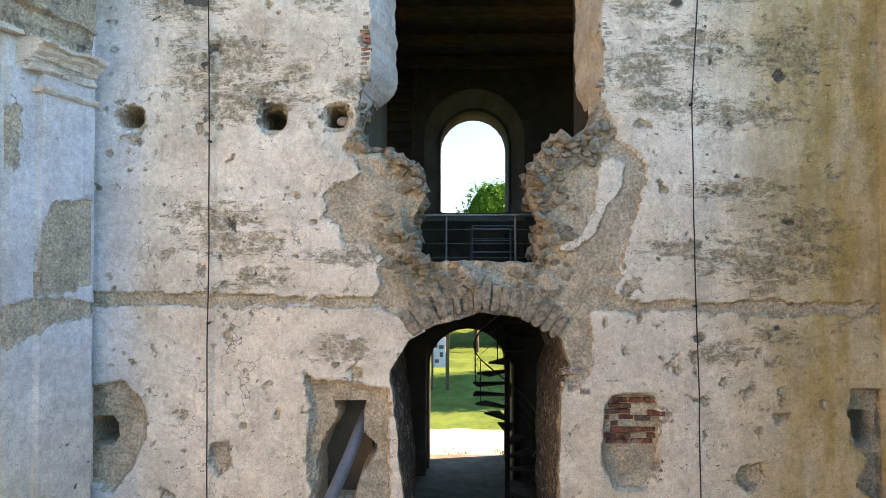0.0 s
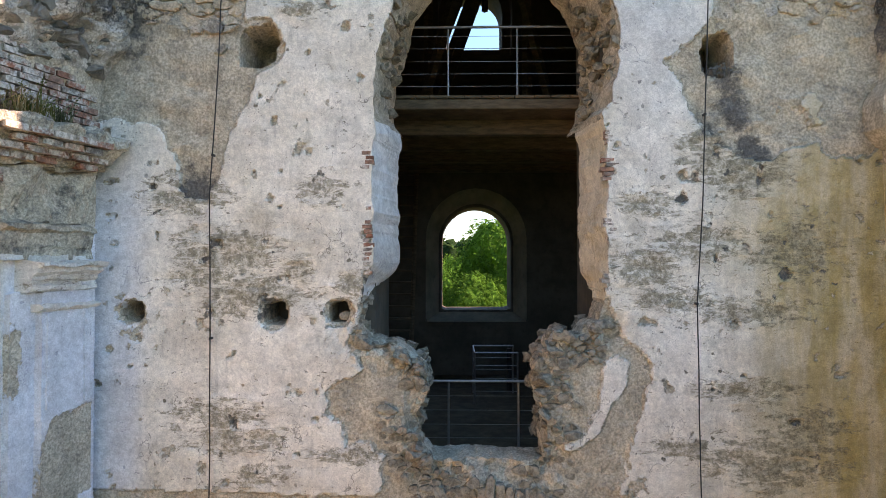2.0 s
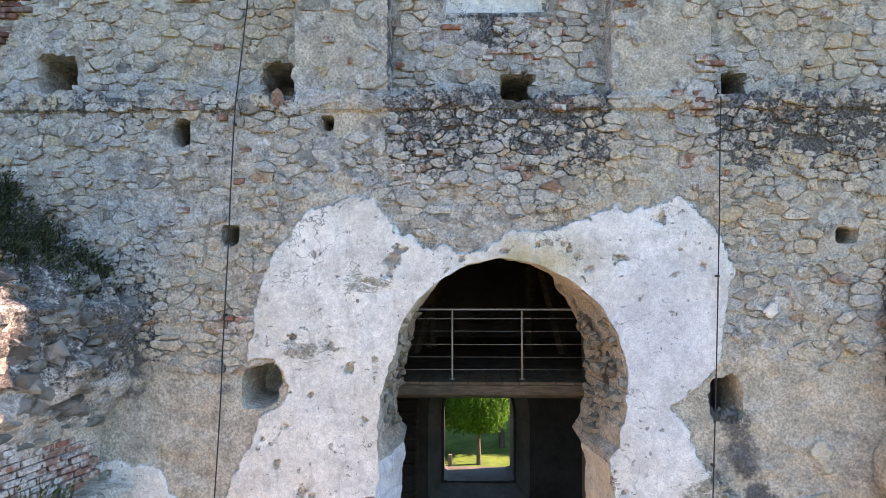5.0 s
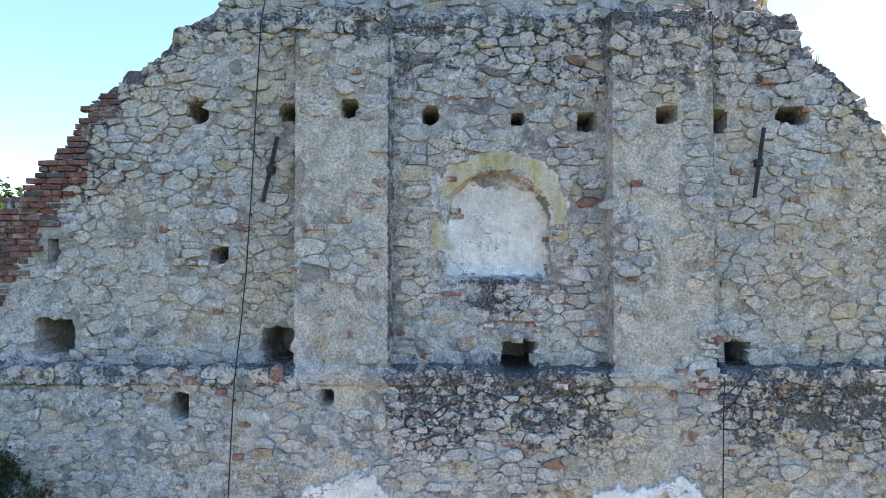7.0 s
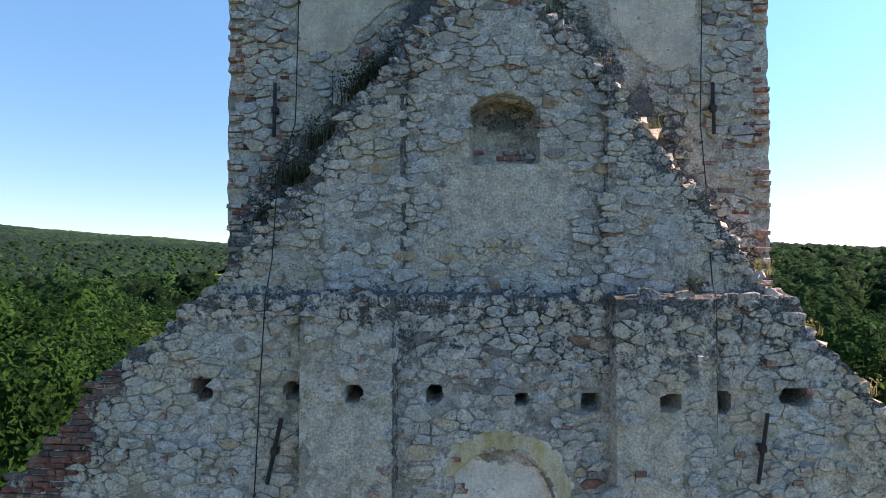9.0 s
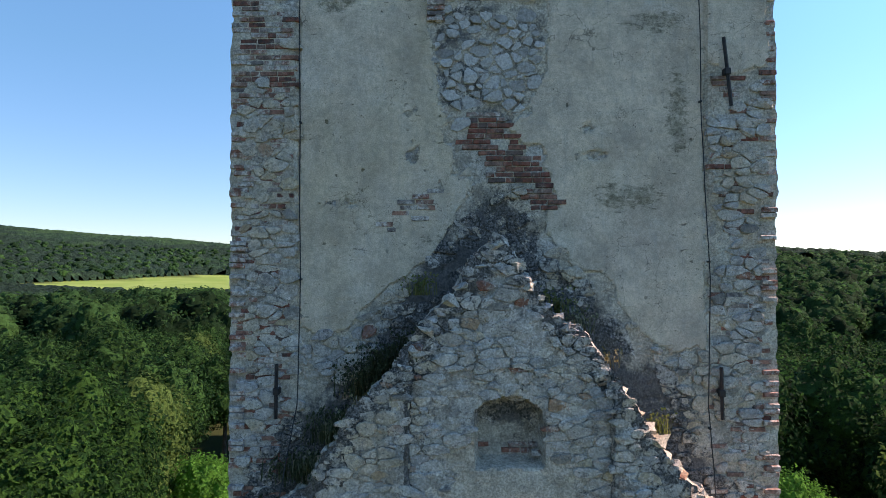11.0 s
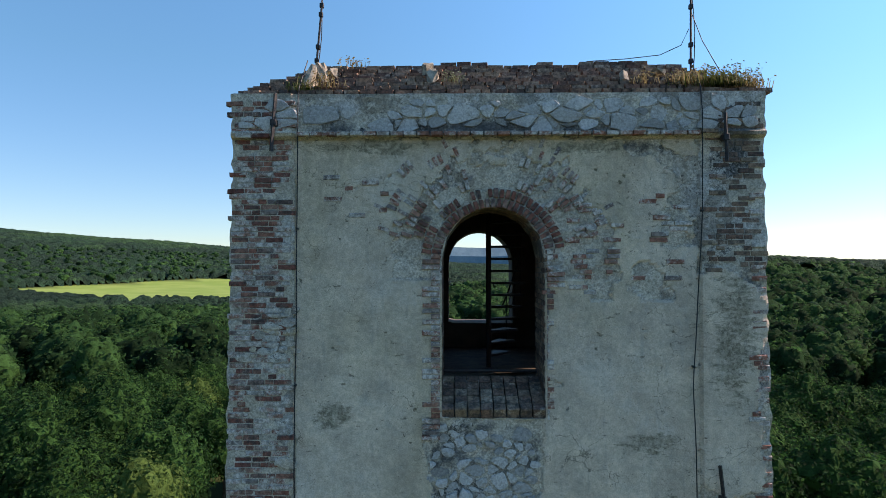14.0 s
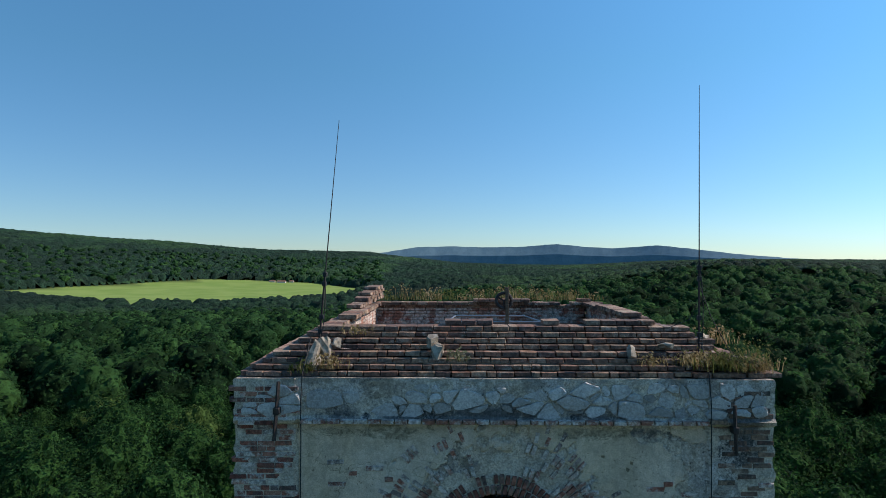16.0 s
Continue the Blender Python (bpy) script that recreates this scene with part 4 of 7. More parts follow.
def tower_flat(x, z):
    x, z = np.asarray(x, float), np.asarray(z, float)
    y = TOWER - 0.055 * smooth(-0.02, 0.03, quoin(x, z)) * smooth(24.0, 24.5, z)
    y = y - 0.06 * smooth(31.36, 31.42, z) - 0.05 * (smooth(31.36, 31.4, z) - smooth(31.45, 31.48, z))
    return y + 0.03 * (fbm(x * 0.7, z * 0.7, 76) - 0.5)


def tower_face(x, z):
    p = tower_plaster(x, z)
    y = tower_flat(x, z) + 0.022 * smooth(0.012, -0.012, p)
    y = y + 0.03 * (fbm(x * 6, z * 6, 77) - 0.5) * smooth(0.02, -0.05, p) + 0.010 * (fbm(x * 2, z * 3, 78) - 0.5)
    return y


TOWER_STAINS = [(-1.9, 27.3, .4, .3), (2.7, 26.9, .6, .25), (2.3, 24.4, .8, .3), (3.0, 25.6, .25, .9), (-1.4, 31.25, 1.2, .2), (2.0, 31.25, 1.3, .18), (3.9, 31.3, .5, .7), (3.9, 28.5, .5, 1.5), (0.4, 31.5, 3.6, .22)]


def soot(x, z):
    """Black lichen above the gable's slopes."""
    x, z = np.asarray(x, float), np.asarray(z, float)
    off = -inside(GABLE, x, z) + 0.7 * (fbm(x * 1.3, z * 1.3, 114) - 0.5)
    st = 1.2 * smooth(0.95, 0.15, off) * smooth(17.5, 19.5, z)
    for c in TOWER_STAINS:
        st = np.maximum(st, blob(x, z, *c))
    return st


def tower_attrs(x, z):
    st = np.maximum(soot(x, z), 0.55 * smooth(-0.05, 0.1, inside(PATCH, x, z)))
    return {"plaster": tower_plaster(x, z), "coat": 0.55 - np.abs(fbm(x, z, 79) - 0.5) * 4 + 0 * x, "stain": st, "yellow": 0.05 + 0.25 * smooth(0.42, 0.66, fbm(x * 0.55, z * 0.3, 80)), "blue": 0.1 * smooth(25.5, 23.5, z) * fbm(x, z * 2, 81)}


# full stain on the belfry reveal darkens it like the shade in the opening
wall_tower = wall_sheet("wall_tower_front", np.arange(TX0 - 0.1, TX1 + 0.15, 0.045), np.arange(13.8, TTOP + 0.1, 0.045), tower_face, tower_keep,
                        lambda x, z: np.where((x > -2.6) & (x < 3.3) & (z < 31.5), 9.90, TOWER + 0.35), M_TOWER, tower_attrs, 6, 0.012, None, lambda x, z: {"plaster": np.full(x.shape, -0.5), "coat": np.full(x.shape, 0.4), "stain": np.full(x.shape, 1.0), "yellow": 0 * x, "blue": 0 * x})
tagged(wall_tower, "square church tower front of grey plaster over brick and rubble", "wall", kind="structure")


def plain_wall(name, label, x0, x1, y0, y1, z0, z1, openings, axis, material, rough=0.02, cell=0.25):
    """A thick upright wall along x (axis 0) or y (axis 1) with arched openings (middle, half width, sill, springing): front, back, reveals and edges."""
    a0, a1 = (x0, x1) if axis == 0 else (y0, y1)
    b0, b1 = (y0, y1) if axis == 0 else (x0, x1)
    outs = []
    for c, h, s, p in openings:
        outs.append([(c - h, s), (c - h, p)] + [(c - h * math.cos(k * math.pi / 12), p + h * math.sin(k * math.pi / 12)) for k in range(1, 12)] + [(c + h, p), (c + h, s)])
    us, ws = np.linspace(a0, a1, max(2, round((a1 - a0) / cell) + 1)), np.linspace(z0, z1, max(2, round((z1 - z0) / cell) + 1))

    def keep(u, w):
        k = np.minimum(np.minimum(u - a0 + 0.001, a1 - u + 0.001), np.minimum(w - z0 + 0.001, z1 - w + 0.001))
        for o in outs:
            k = np.minimum(k, -inside(o, u, w))
        return k

    ob = wall_sheet(name, us, ws, lambda u, w: b0 + rough * (fbm(u * 3, w * 3, 90) - 0.5), keep, lambda u, w: np.full_like(u, b1), material, lambda u, w: {}, 4, 0.01)
    back = wall_sheet(name + "_back", us, ws, lambda u, w: b1 + rough * (fbm(u * 3, w * 3, 91) - 0.5), keep, lambda u, w: np.full_like(u, b1 - 0.004), material, lambda u, w: {}, 1, 0.0)
    bm = bmesh.new()
    bm.from_mesh(ob.data)
    bm.from_mesh(back.data)
    bpy.data.objects.remove(back)
    if axis == 1:
        for v in bm.verts:
            v.co.x, v.co.y = v.co.y, v.co.x
    bmesh.ops.recalc_face_normals(bm, faces=bm.faces)
    bm.to_mesh(ob.data)
    bm.free()
    return tagged(ob, label, "wall", kind="structure")


IN0, IN1, INY0, INY1 = -2.4, 3.3, 9.92, 15.6
plain_wall("wall_tower_left", "thick left flank of the tower in worn masonry", TX0 + 0.09, IN0, TOWER + 0.3, TY1, -0.3, 31.9, [], 1, M_MASONRY, 0.05)
plain_wall("wall_tower_right", "thick right flank of the tower in worn masonry", IN1, TX1 - 0.09, TOWER + 0.3, TY1, -0.3, 31.9, [(12.6, 0.3, 28.6, 29.9)], 1, M_MASONRY, 0.05)
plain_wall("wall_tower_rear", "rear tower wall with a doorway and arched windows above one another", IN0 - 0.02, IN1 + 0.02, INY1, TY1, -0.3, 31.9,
           [(0.35, 1.0, 0.2, 2.8), (0.52, 0.88, 6.75, 8.5), (0.48, 0.72, 13.42, 14.35), (0.52, 0.82, 28.0, 29.55)], 0, M_DIM_PLASTER, 0.04, 0.12)
plain_wall("wall_tower_inner", "inner face of the tower front wall above the vault line", IN0, IN1, INY0 - 0.45, INY0, 12.8, 27.0, [], 0, M_DIM_PLASTER, 0.04)
plain_wall("wall_tower_lining", "splayed arched window embrasure in the rear tower wall", IN0, IN1, INY1 - 0.55, INY1 - 0.004, 0.25, 16.2, [(0.45, 1.15, 0.2, 3.0), (0.50, 1.24, 6.5, 8.55), (0.48, 0.92, 13.1, 14.35)], 0, M_DIM_PLASTER, 0.04, 0.12)
outer, inner = [], []
for k in range(17):
    a = math.pi * k / 16
    outer.append((0.50 - 1.24 * math.cos(a), INY1 - 0.555, 8.55 + 1.24 * math.sin(a)))
    inner.append((0.52 - 0.885 * math.cos(a), INY1 + 0.12, 8.5 + 0.885 * math.sin(a)))
outer = [(-0.74, INY1 - 0.555, 6.5)] + outer + [(1.74, INY1 - 0.555, 6.5)]
inner = [(-0.365, INY1 + 0.12, 6.75)] + inner + [(1.405, INY1 + 0.12, 6.75)]
n = len(outer)
# the splay's paler colour carries the daylight from the window
splay = mesh_of("window_embrasure", outer + inner, [(k, (k + 1) % n, n + (k + 1) % n, n + k) for k in range(n)], M_EMBRASURE)
tagged(splay, "splayed arched embrasure of pale dusty plaster round the tower window", "embrasure", kind="structure")
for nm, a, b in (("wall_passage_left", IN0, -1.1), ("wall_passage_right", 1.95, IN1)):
    plain_wall(nm, "dim masonry beside the tower's broken opening", a, b, LO + 0.6, INY0, 0.0, 12.9, [], 0, M_DIM_PLASTER, 0.04)


def slab(name, label, x0, x1, y0, y1, z0, z1, material, cat):
    bm = boxed(x0, x1, y0, y1, z0, z1, bevel=0.01)
    me = bpy.data.meshes.new(name)
    bm.to_mesh(me)
    bm.free()
    me.materials.append(material)
    return tagged(new(name, me), label, cat, kind="structure")


slab("floor_ground", "trodden earth floor of the tower passage", IN0, IN1, 7.0, 16.72, -0.2, GROUND_FLOOR, M_EARTH, "floor")
# unseen nave floor, added to set how much light bounces up the facade
slab("floor_nave", "trodden earth floor of the roofless nave", -5.9, 6.0, -9.0, 7.0, -0.2, 0.03, plain_material("bounce_floor", (0.27, 0.23, 0.18), (0.42, 0.37, 0.30), 2, 0.95, 0, 0.6), "floor")
slab("floor_first", "dark timber gallery floor inside the tower", IN0, IN1, 8.25, INY1, FLOOR1 - 0.2, FLOOR1, M_WOOD, "floor")
slab("floor_second", "dark timber upper floor inside the tower", IN0, IN1, 9.28, INY1, FLOOR2 - 0.13, FLOOR2, M_WOOD, "floor")
for y in (10.15, 11.5, 12.9, 14.3):
    slab("beam", "dark timber joist under the upper tower floor", IN0, IN1, y - 0.11, y + 0.11, FLOOR2 - 0.38, FLOOR2 - 0.134, M_WOOD, "beam")
slab("floor_third", "dark timber floor high inside the tower", IN0, IN1, INY0, INY1, 15.2, 15.4, M_WOOD, "floor")
slab("floor_belfry", "dark timber belfry floor", IN0, IN1, INY0 - 0.25, INY1, BELFRY - 0.15, BELFRY, M_WOOD, "floor")
slab("ceiling_belfry", "dark timber ceiling under the open tower top", IN0, IN1, INY0 - 0.3, INY1, 31.55, 31.75, M_WOOD, "ceiling")

# ---- nave side walls with their pilasters ----
LX, RX, SPLAY = -4.62, 5.28, 0.25


def splayed(ob):
    """The left flank runs askew: its plane leaves the end wall at a slight angle."""
    for v in ob.data.vertices:
        v.co.x += SPLAY * (v.co.y - 7.5)
    return ob


def left_top(y):
    return 13.1 - 1.0 * smooth(7.4, 5.6, y) - 3.2 * smooth(5.4, 2.0, y) + 0.5 * (fbm(y * 1.3, y * 0 + 2, 101) - 0.5)


def left_face(y, z, bare_of_rock=False):
    """x of the left wall: plaster below, a brick entablature, then the stump of a vault that leans inwards."""
    x = LX + 0.02 * (fbm(y * 2, z * 2, 102) - 0.5)
    stump = smooth(9.8, 11.5, z) * 0.5 - smooth(11.6, 13.3, z) * 1.5
    stump = stump * (0.3 + 0.7 * smooth(6.0, 6.9, y))
    rock = 0.30 * (vnoise(y * 3.4, z * 4.6, 103) - 0.5) + 0.16 * (vnoise(y * 8, z * 9, 104) - 0.5) + 0.06 * (fbm(y * 14, z * 14, 105) - 0.5)
    if bare_of_rock:
        rock = 0.0 * y - 0.06
    return x + (stump + rock * smooth(10.0, 10.7, z)) * smooth(9.4, 9.8, z)


def left_attrs(y, z):
    p = 8.45 - z + 0.2 * (fbm(y * 2, z * 2, 106) - 0.5)
    p = np.minimum(p, np.abs(z - 4.85) - 0.12 + rag(y, z, 0.05, 107) * smooth(7.4, 6.4, y))
    p = np.minimum(p, np.where(y < 5.8, 0.62 - fbm(y * 1.2, z * 1.0, 108), 9))
    stain = 0.9 * smooth(10.6, 11.2, z) + 0 * y
    return {"plaster": p, "coat": 10.3 - z, "stain": stain, "yellow": 0.9 * smooth(6.55, 6.35, y), "blue": 0.75 * smooth(9.4, 8.6, z) * smooth(6.3, 6.6, y) * smooth(2.5, 5.0, z)}


def side_wall(name, label, ys, zs, face, keep, back, attrs):
    ob = wall_sheet(name, ys, zs, face, keep, back, M_FACADE, attrs, 3, 0.03)
    for v in ob.data.vertices:
        v.co.x, v.co.y = v.co.y, v.co.x
    bm = bmesh.new()
    bm.from_mesh(ob.data)
    bmesh.ops.recalc_face_normals(bm, faces=bm.faces)
    bm.to_mesh(ob.data)
    bm.free()
    return tagged(ob, label, "wall", kind="structure")


wall_left = side_wall("wall_nave_left", "ruined nave side wall of plastered brick and rubble with a vault stump", np.arange(-9.0, 7.72, 0.06), np.arange(-0.1, 13.6, 0.06), left_face,
                      lambda y, z: np.minimum(np.minimum(y + 8.9, 7.69 - y), np.minimum(left_top(y) - z + rag(y, z, 0.1, 109), z + 0.08)), lambda y, z: np.full_like(y, -5.9), left_attrs)
splayed(wall_left)


def right_top(y):
    return 9.7 + 3.0 * smooth(7.2, 7.6, y) - 2.2 * smooth(7.0, 6.2, y) + 0.4 * (fbm(y * 1.5, y * 0 + 5, 111) - 0.5)


def right_face(y, z):
    rock = 0.25 * (vnoise(y * 4, z * 4, 112) - 0.5) + 0.1 * (vnoise(y * 9, z * 9, 113) - 0.5)
    return RX + 0.02 * (fbm(y * 2, z * 2, 114) - 0.5) - 0.22 * smooth(9.3, 9.6, z) * smooth(10.3, 9.9, z) - (0.05 + rock) * smooth(10.2, 10.8, z)


wall_right = side_wall("wall_nave_right", "ruined nave side wall of ochre-stained plaster with a broken crown", np.arange(-9.0, 7.72, 0.08), np.arange(-0.1, 13.0, 0.08), right_face,
                       lambda y, z: np.minimum(np.minimum(y + 8.9, 7.69 - y), np.minimum(right_top(y) - z + rag(y, z, 0.1, 115), z + 0.08)), lambda y, z: np.full_like(y, 6.4),
                       lambda y, z: {"plaster": 9.2 - z + 0.3 * (fbm(y * 2, z * 2, 116) - 0.5), "coat": 11.0 - z, "stain": smooth(10.2, 10.8, z) + 0 * y, "yellow": 0.9 + 0 * y, "blue": 0 * y})


def moulding(name, label, profile, y0, y1, wall_x, material, parent, wear=0.02):
    """A cornice along y, from its profile of (out, z), returned at its far end and worn."""
    n = max(2, round((y1 - y0) / 0.05))
    V, Fc = [], []
    k = len(profile)
    for i in range(n + 1):
        y = y0 + (y1 - y0) * i / n
        for j, (o, z) in enumerate(profile):
            w = wear * ((fbm(np.array(y * 7.0), np.array(z * 7.0 + j * 0.7), 121) - 0.58) * 2 - 1.6 * max(0.0, float(vnoise(np.array(y * 2.3), np.array(z * 5.0), 122)) - 0.6)) * (1.6 if o > 0.06 else 0.3)
            V.append((wall_x + o + float(w) * 1.6 + SPLAY * (y - 7.5), y, z + float(w)))
    for i in range(n):
        for j in range(k - 1):
            Fc.append((i * k + j, (i + 1) * k + j, (i + 1) * k + j + 1, i * k + j + 1))
    Fc += [tuple(range(k))[::-1], tuple(n * k + j for j in range(k))]
    ob = mesh_of(name, V, Fc, material, {"plaster": [0.4 if (v[2] < 8.0) else -0.5 for v in V], "coat": [0.1] * len(V), "stain": [0.45] * len(V), "yellow": [0.3] * len(V), "blue": [0.35] * len(V)}, parent)
    if label:
        ob["label"] = label
    return ob


pil = empty("pilaster", (LX, 7.1, 0.0), "bluish white plastered pilaster with a worn capital on the nave wall", "pilaster")


def shaft(name, y0, y1, out, z0, z1, lost):
    ys, zs = np.arange(y0, y1 + 0.03, 0.06), np.arange(z0, z1, 0.06)
    ob = wall_sheet(name, ys, zs, lambda y, z: LX + out + 0.012 * (fbm(y * 4, z * 4, 123) - 0.5) - 0.02 * smooth(0.0, 0.03, lost(y, z)), lambda y, z: np.minimum(np.minimum(y - y0, y1 - y) + 0.008 * (fbm(z * 5, y * 0, 124) - 0.5), np.minimum(z - z0 - 0.01, z1 - 0.1 - z)),
                    lambda y, z: np.full_like(y, LX - 0.03), M_FACADE, lambda y, z: {"plaster": -lost(y, z) + rag(y, z, 0.03, 125), "coat": 0.5 + 0 * y, "stain": 0.1 + 0 * y, "yellow": 0.1 + 0 * y, "blue": 0.85 * smooth(2.5, 5, z)}, 2, 0.004)
    for v in ob.data.vertices:
        v.co.x, v.co.y = v.co.y, v.co.x
    return under(pil, splayed(ob))


LOST_A = [(6.76, 5.15), (6.80, 5.95), (6.93, 6.18), (7.2, 6.22), (7.52, 6.3), (7.52, 5.22), (7.1, 5.12)]
LOST_B = [(6.3, 4.5), (6.3, 5.02), (7.0, 5.1), (7.6, 5.0), (7.6, 4.85), (7.0, 4.8), (6.6, 4.6)]
LOST_C = [(6.45, 6.55), (6.5, 7.3), (6.62, 7.2), (6.58, 6.5)]
shaft("back_shaft", 6.49, 7.58, 0.07, 0.0, 7.75, lambda y, z: np.maximum(inside(LOST_B, y, z), inside(LOST_C, y, z)))
shaft("shaft", 6.78, 7.47, 0.15, 0.0, 7.75, lambda y, z: np.maximum(inside(LOST_A, y, z), inside(LOST_B, y, z)))
for y0 in (6.86, 7.36):  # raised borders of the sunk panel
    shaft("panel_border", y0 - 0.035, y0 + 0.035, 0.175, 6.25, 7.5, lambda y, z: np.full_like(y, -1.0))
moulding("necking", "", [(0.0, 7.42), (0.16, 7.42), (0.20, 7.435), (0.215, 7.46), (0.20, 7.485), (0.16, 7.50), (0.0, 7.50)], 6.72, 7.50, LX, M_FACADE, pil)
moulding("capital", "chipped moulded capital", [(0.0, 7.64), (0.16, 7.64), (0.19, 7.66), (0.19, 7.70), (0.16, 7.72), (0.17, 7.76), (0.22, 7.79), (0.22, 7.83), (0.28, 7.87), (0.28, 7.92), (0.35, 7.935), (0.35, 7.975), (0.15, 7.99), (0.0, 8.0)], 6.60, 7.46, LX, M_FACADE, pil)
moulding("architrave", "", [(0.0, 8.0), (0.13, 8.0), (0.13, 8.14), (0.15, 8.16), (0.15, 8.31), (0.21, 8.34), (0.21, 8.39), (0.10, 8.42), (0.0, 8.43)], 6.30, 7.46, LX, M_FACADE, pil)
moulding("frieze_block", "coarse unplastered frieze", [(0.0, 8.43), (0.11, 8.43), (0.12, 8.6), (0.11, 8.8), (0.12, 9.04), (0.0, 9.05)], 6.42, 7.44, LX, M_FACADE, pil, 0.05)
cornice = moulding("cornice", "", [(0.0, 9.05), (0.15, 9.05), (0.16, 9.13), (0.25, 9.15), (0.26, 9.22), (0.37, 9.26), (0.38, 9.34), (0.50, 9.38), (0.52, 9.50), (0.38, 9.55), (0.0, 9.58)], -8.8, 7.58, LX, M_FACADE, None, 0.055)
tagged(cornice, "broken brick cornice along the nave wall, weeds on its top", "cornice", kind="structure")

bricks, turn = [], -math.atan(SPLAY)
for z in [8.62 + 0.082 * k for k in range(26)]:
    y = 5.2 + 0.25 * rng.random()
    while y < 7.5:
        low = 9.06 < z < 9.36
        if 9.58 < z < 10.42 - 0.4 * max(0, y - 6.7) and rng.random() < 0.95 or low and rng.random() < (0.8 if y < 6.75 else 0.6) or z < 9.0 and y < 6.4 and rng.random() < 0.4:
            out = 0.05 if z > 9.5 else 0.17 + 0.37 * max(0, z - 9.08) / 0.3 if low else 0.02
            bricks.append(brick_pose(LX + out - 0.03 + rng.uniform(-.02, .02) + SPLAY * (y - 7.5), y, z, 0.13, 0.25, 0.068, spin=turn))
        y += 0.272
lay_bricks(wall_left, bricks, 150, rng)


def rock(rng, at, size, flat=0.7):
    """An angular broken stone: the hull of points strewn over a box."""
    bm = bmesh.new()
    m = Matrix.Translation(at) @ Euler((rng.uniform(-.35, .35), rng.uniform(-.35, .35), rng.uniform(-1, 1))).to_matrix().to_4x4()
    for _ in range(15):
        p = [rng.uniform(-1, 1) for _ in range(3)]
        s = 1 / max(abs(c) for c in p) * rng.uniform(0.8, 1.0)
        bm.verts.new(m @ Vector((p[0] * s * size, p[1] * s * size * 0.9, p[2] * s * size * flat)))
    bmesh.ops.convex_hull(bm, input=bm.verts)
    bmesh.ops.delete(bm, geom=[v for v in bm.verts if not v.link_faces], context="VERTS")
    bmesh.ops.subdivide_edges(bm, edges=bm.edges, cuts=1, use_grid_fill=True)
    for v in bm.verts:
        v.co += Vector((rng.uniform(-1, 1), rng.uniform(-1, 1), rng.uniform(-1, 1))) * size * 0.09
    return bm


# the vault stump's stones
M_STONE_DARK = Nodes("mossy_rubble", 0.95, 0.2)
dark_tone = M_STONE_DARK.ramp(M_STONE_DARK.random(False), [(0.0, (0.14, 0.135, 0.125)), (0.4, (0.25, 0.23, 0.20)), (0.8, (0.36, 0.325, 0.27)), (1.0, (0.20, 0.195, 0.185))])
dark_tone = M_STONE_DARK.mix(M_STONE_DARK.step(M_STONE_DARK.noise(4, 7, 0.75), 0.45, 0.65, 0, 0.8), dark_tone, (0.075, 0.08, 0.07))
M_STONE_DARK = M_STONE_DARK.done(dark_tone, M_STONE_DARK.noise(14, 7, 0.75), 1.0, 0.05)
for k in range(210):
    y, z = rng.uniform(6.0, 7.6), rng.uniform(10.3, 12.5)
    r = rng.choice((0.07, 0.09, 0.12, 0.15, 0.2))
    x = float(left_face(np.array(y), np.array(z), True)) + SPLAY * (y - 7.5)
    part("stone", rock(rng, (x - 0.35 * r, y, z), r, 0.5), M_STONE_DARK, wall_left)

# ---- masonry of the gable wall ----
lay_stones(wall_gable, STONE_CELLS, lambda x, z: facade_face(x, z) + 0.018 * smooth(0.46, 0.62, fbm(x * 1.2, z * 1.2, 55)), 0.038, rng, 300, lambda x, z: grime(x, z, 0.2))
SKEW = [(-7.3, 15.0), (-6.05, 16.36), (-5.62, 16.9), (-5.1, 17.45), (-4.7, 17.98), (-4.5, 17.9), (-4.85, 17.35), (-5.05, 16.75), (-5.45, 16.2), (-5.7, 15.75), (-6.4, 14.6)]
lay_bricks(wall_gable, courses(SKEW, lambda x, z: facade_flat(x, z) - 0.01, 0.97, rng, proud=0.05), 130, rng, red=True)
few = []
for outline, share in (([(-0.35, 14.9), (1.5, 15.0), (1.4, 15.5), (-0.3, 15.45)], 0.22), ([(1.12, 15.6), (1.35, 15.6), (1.3, 16.3), (1.15, 16.3)], 0.5), ([(-0.35, 16.4), (-0.15, 16.3), (0.05, 16.85), (-0.1, 16.9)], 0.6),
                       ([(-3.3, 11.35), (-2.75, 11.3), (-2.7, 11.55), (-3.25, 11.6)], 0.75), ([(3.0, 14.1), (3.2, 14.1), (3.2, 14.9), (3.05, 14.9)], 0.5), ([(0.4, 13.2), (0.75, 13.2), (0.7, 13.7), (0.45, 13.7)], 0.35),
                       ([(1.5, 3.85), (1.75, 3.9), (1.65, 4.25), (1.4, 4.3)], 0.5), ([(0.1, 20.8), (0.95, 20.8), (0.95, 20.95), (0.1, 20.95)], 0.6)):
    few += courses(outline, lambda x, z: facade_face(x, z) - 0.005, share, rng, proud=0.03)
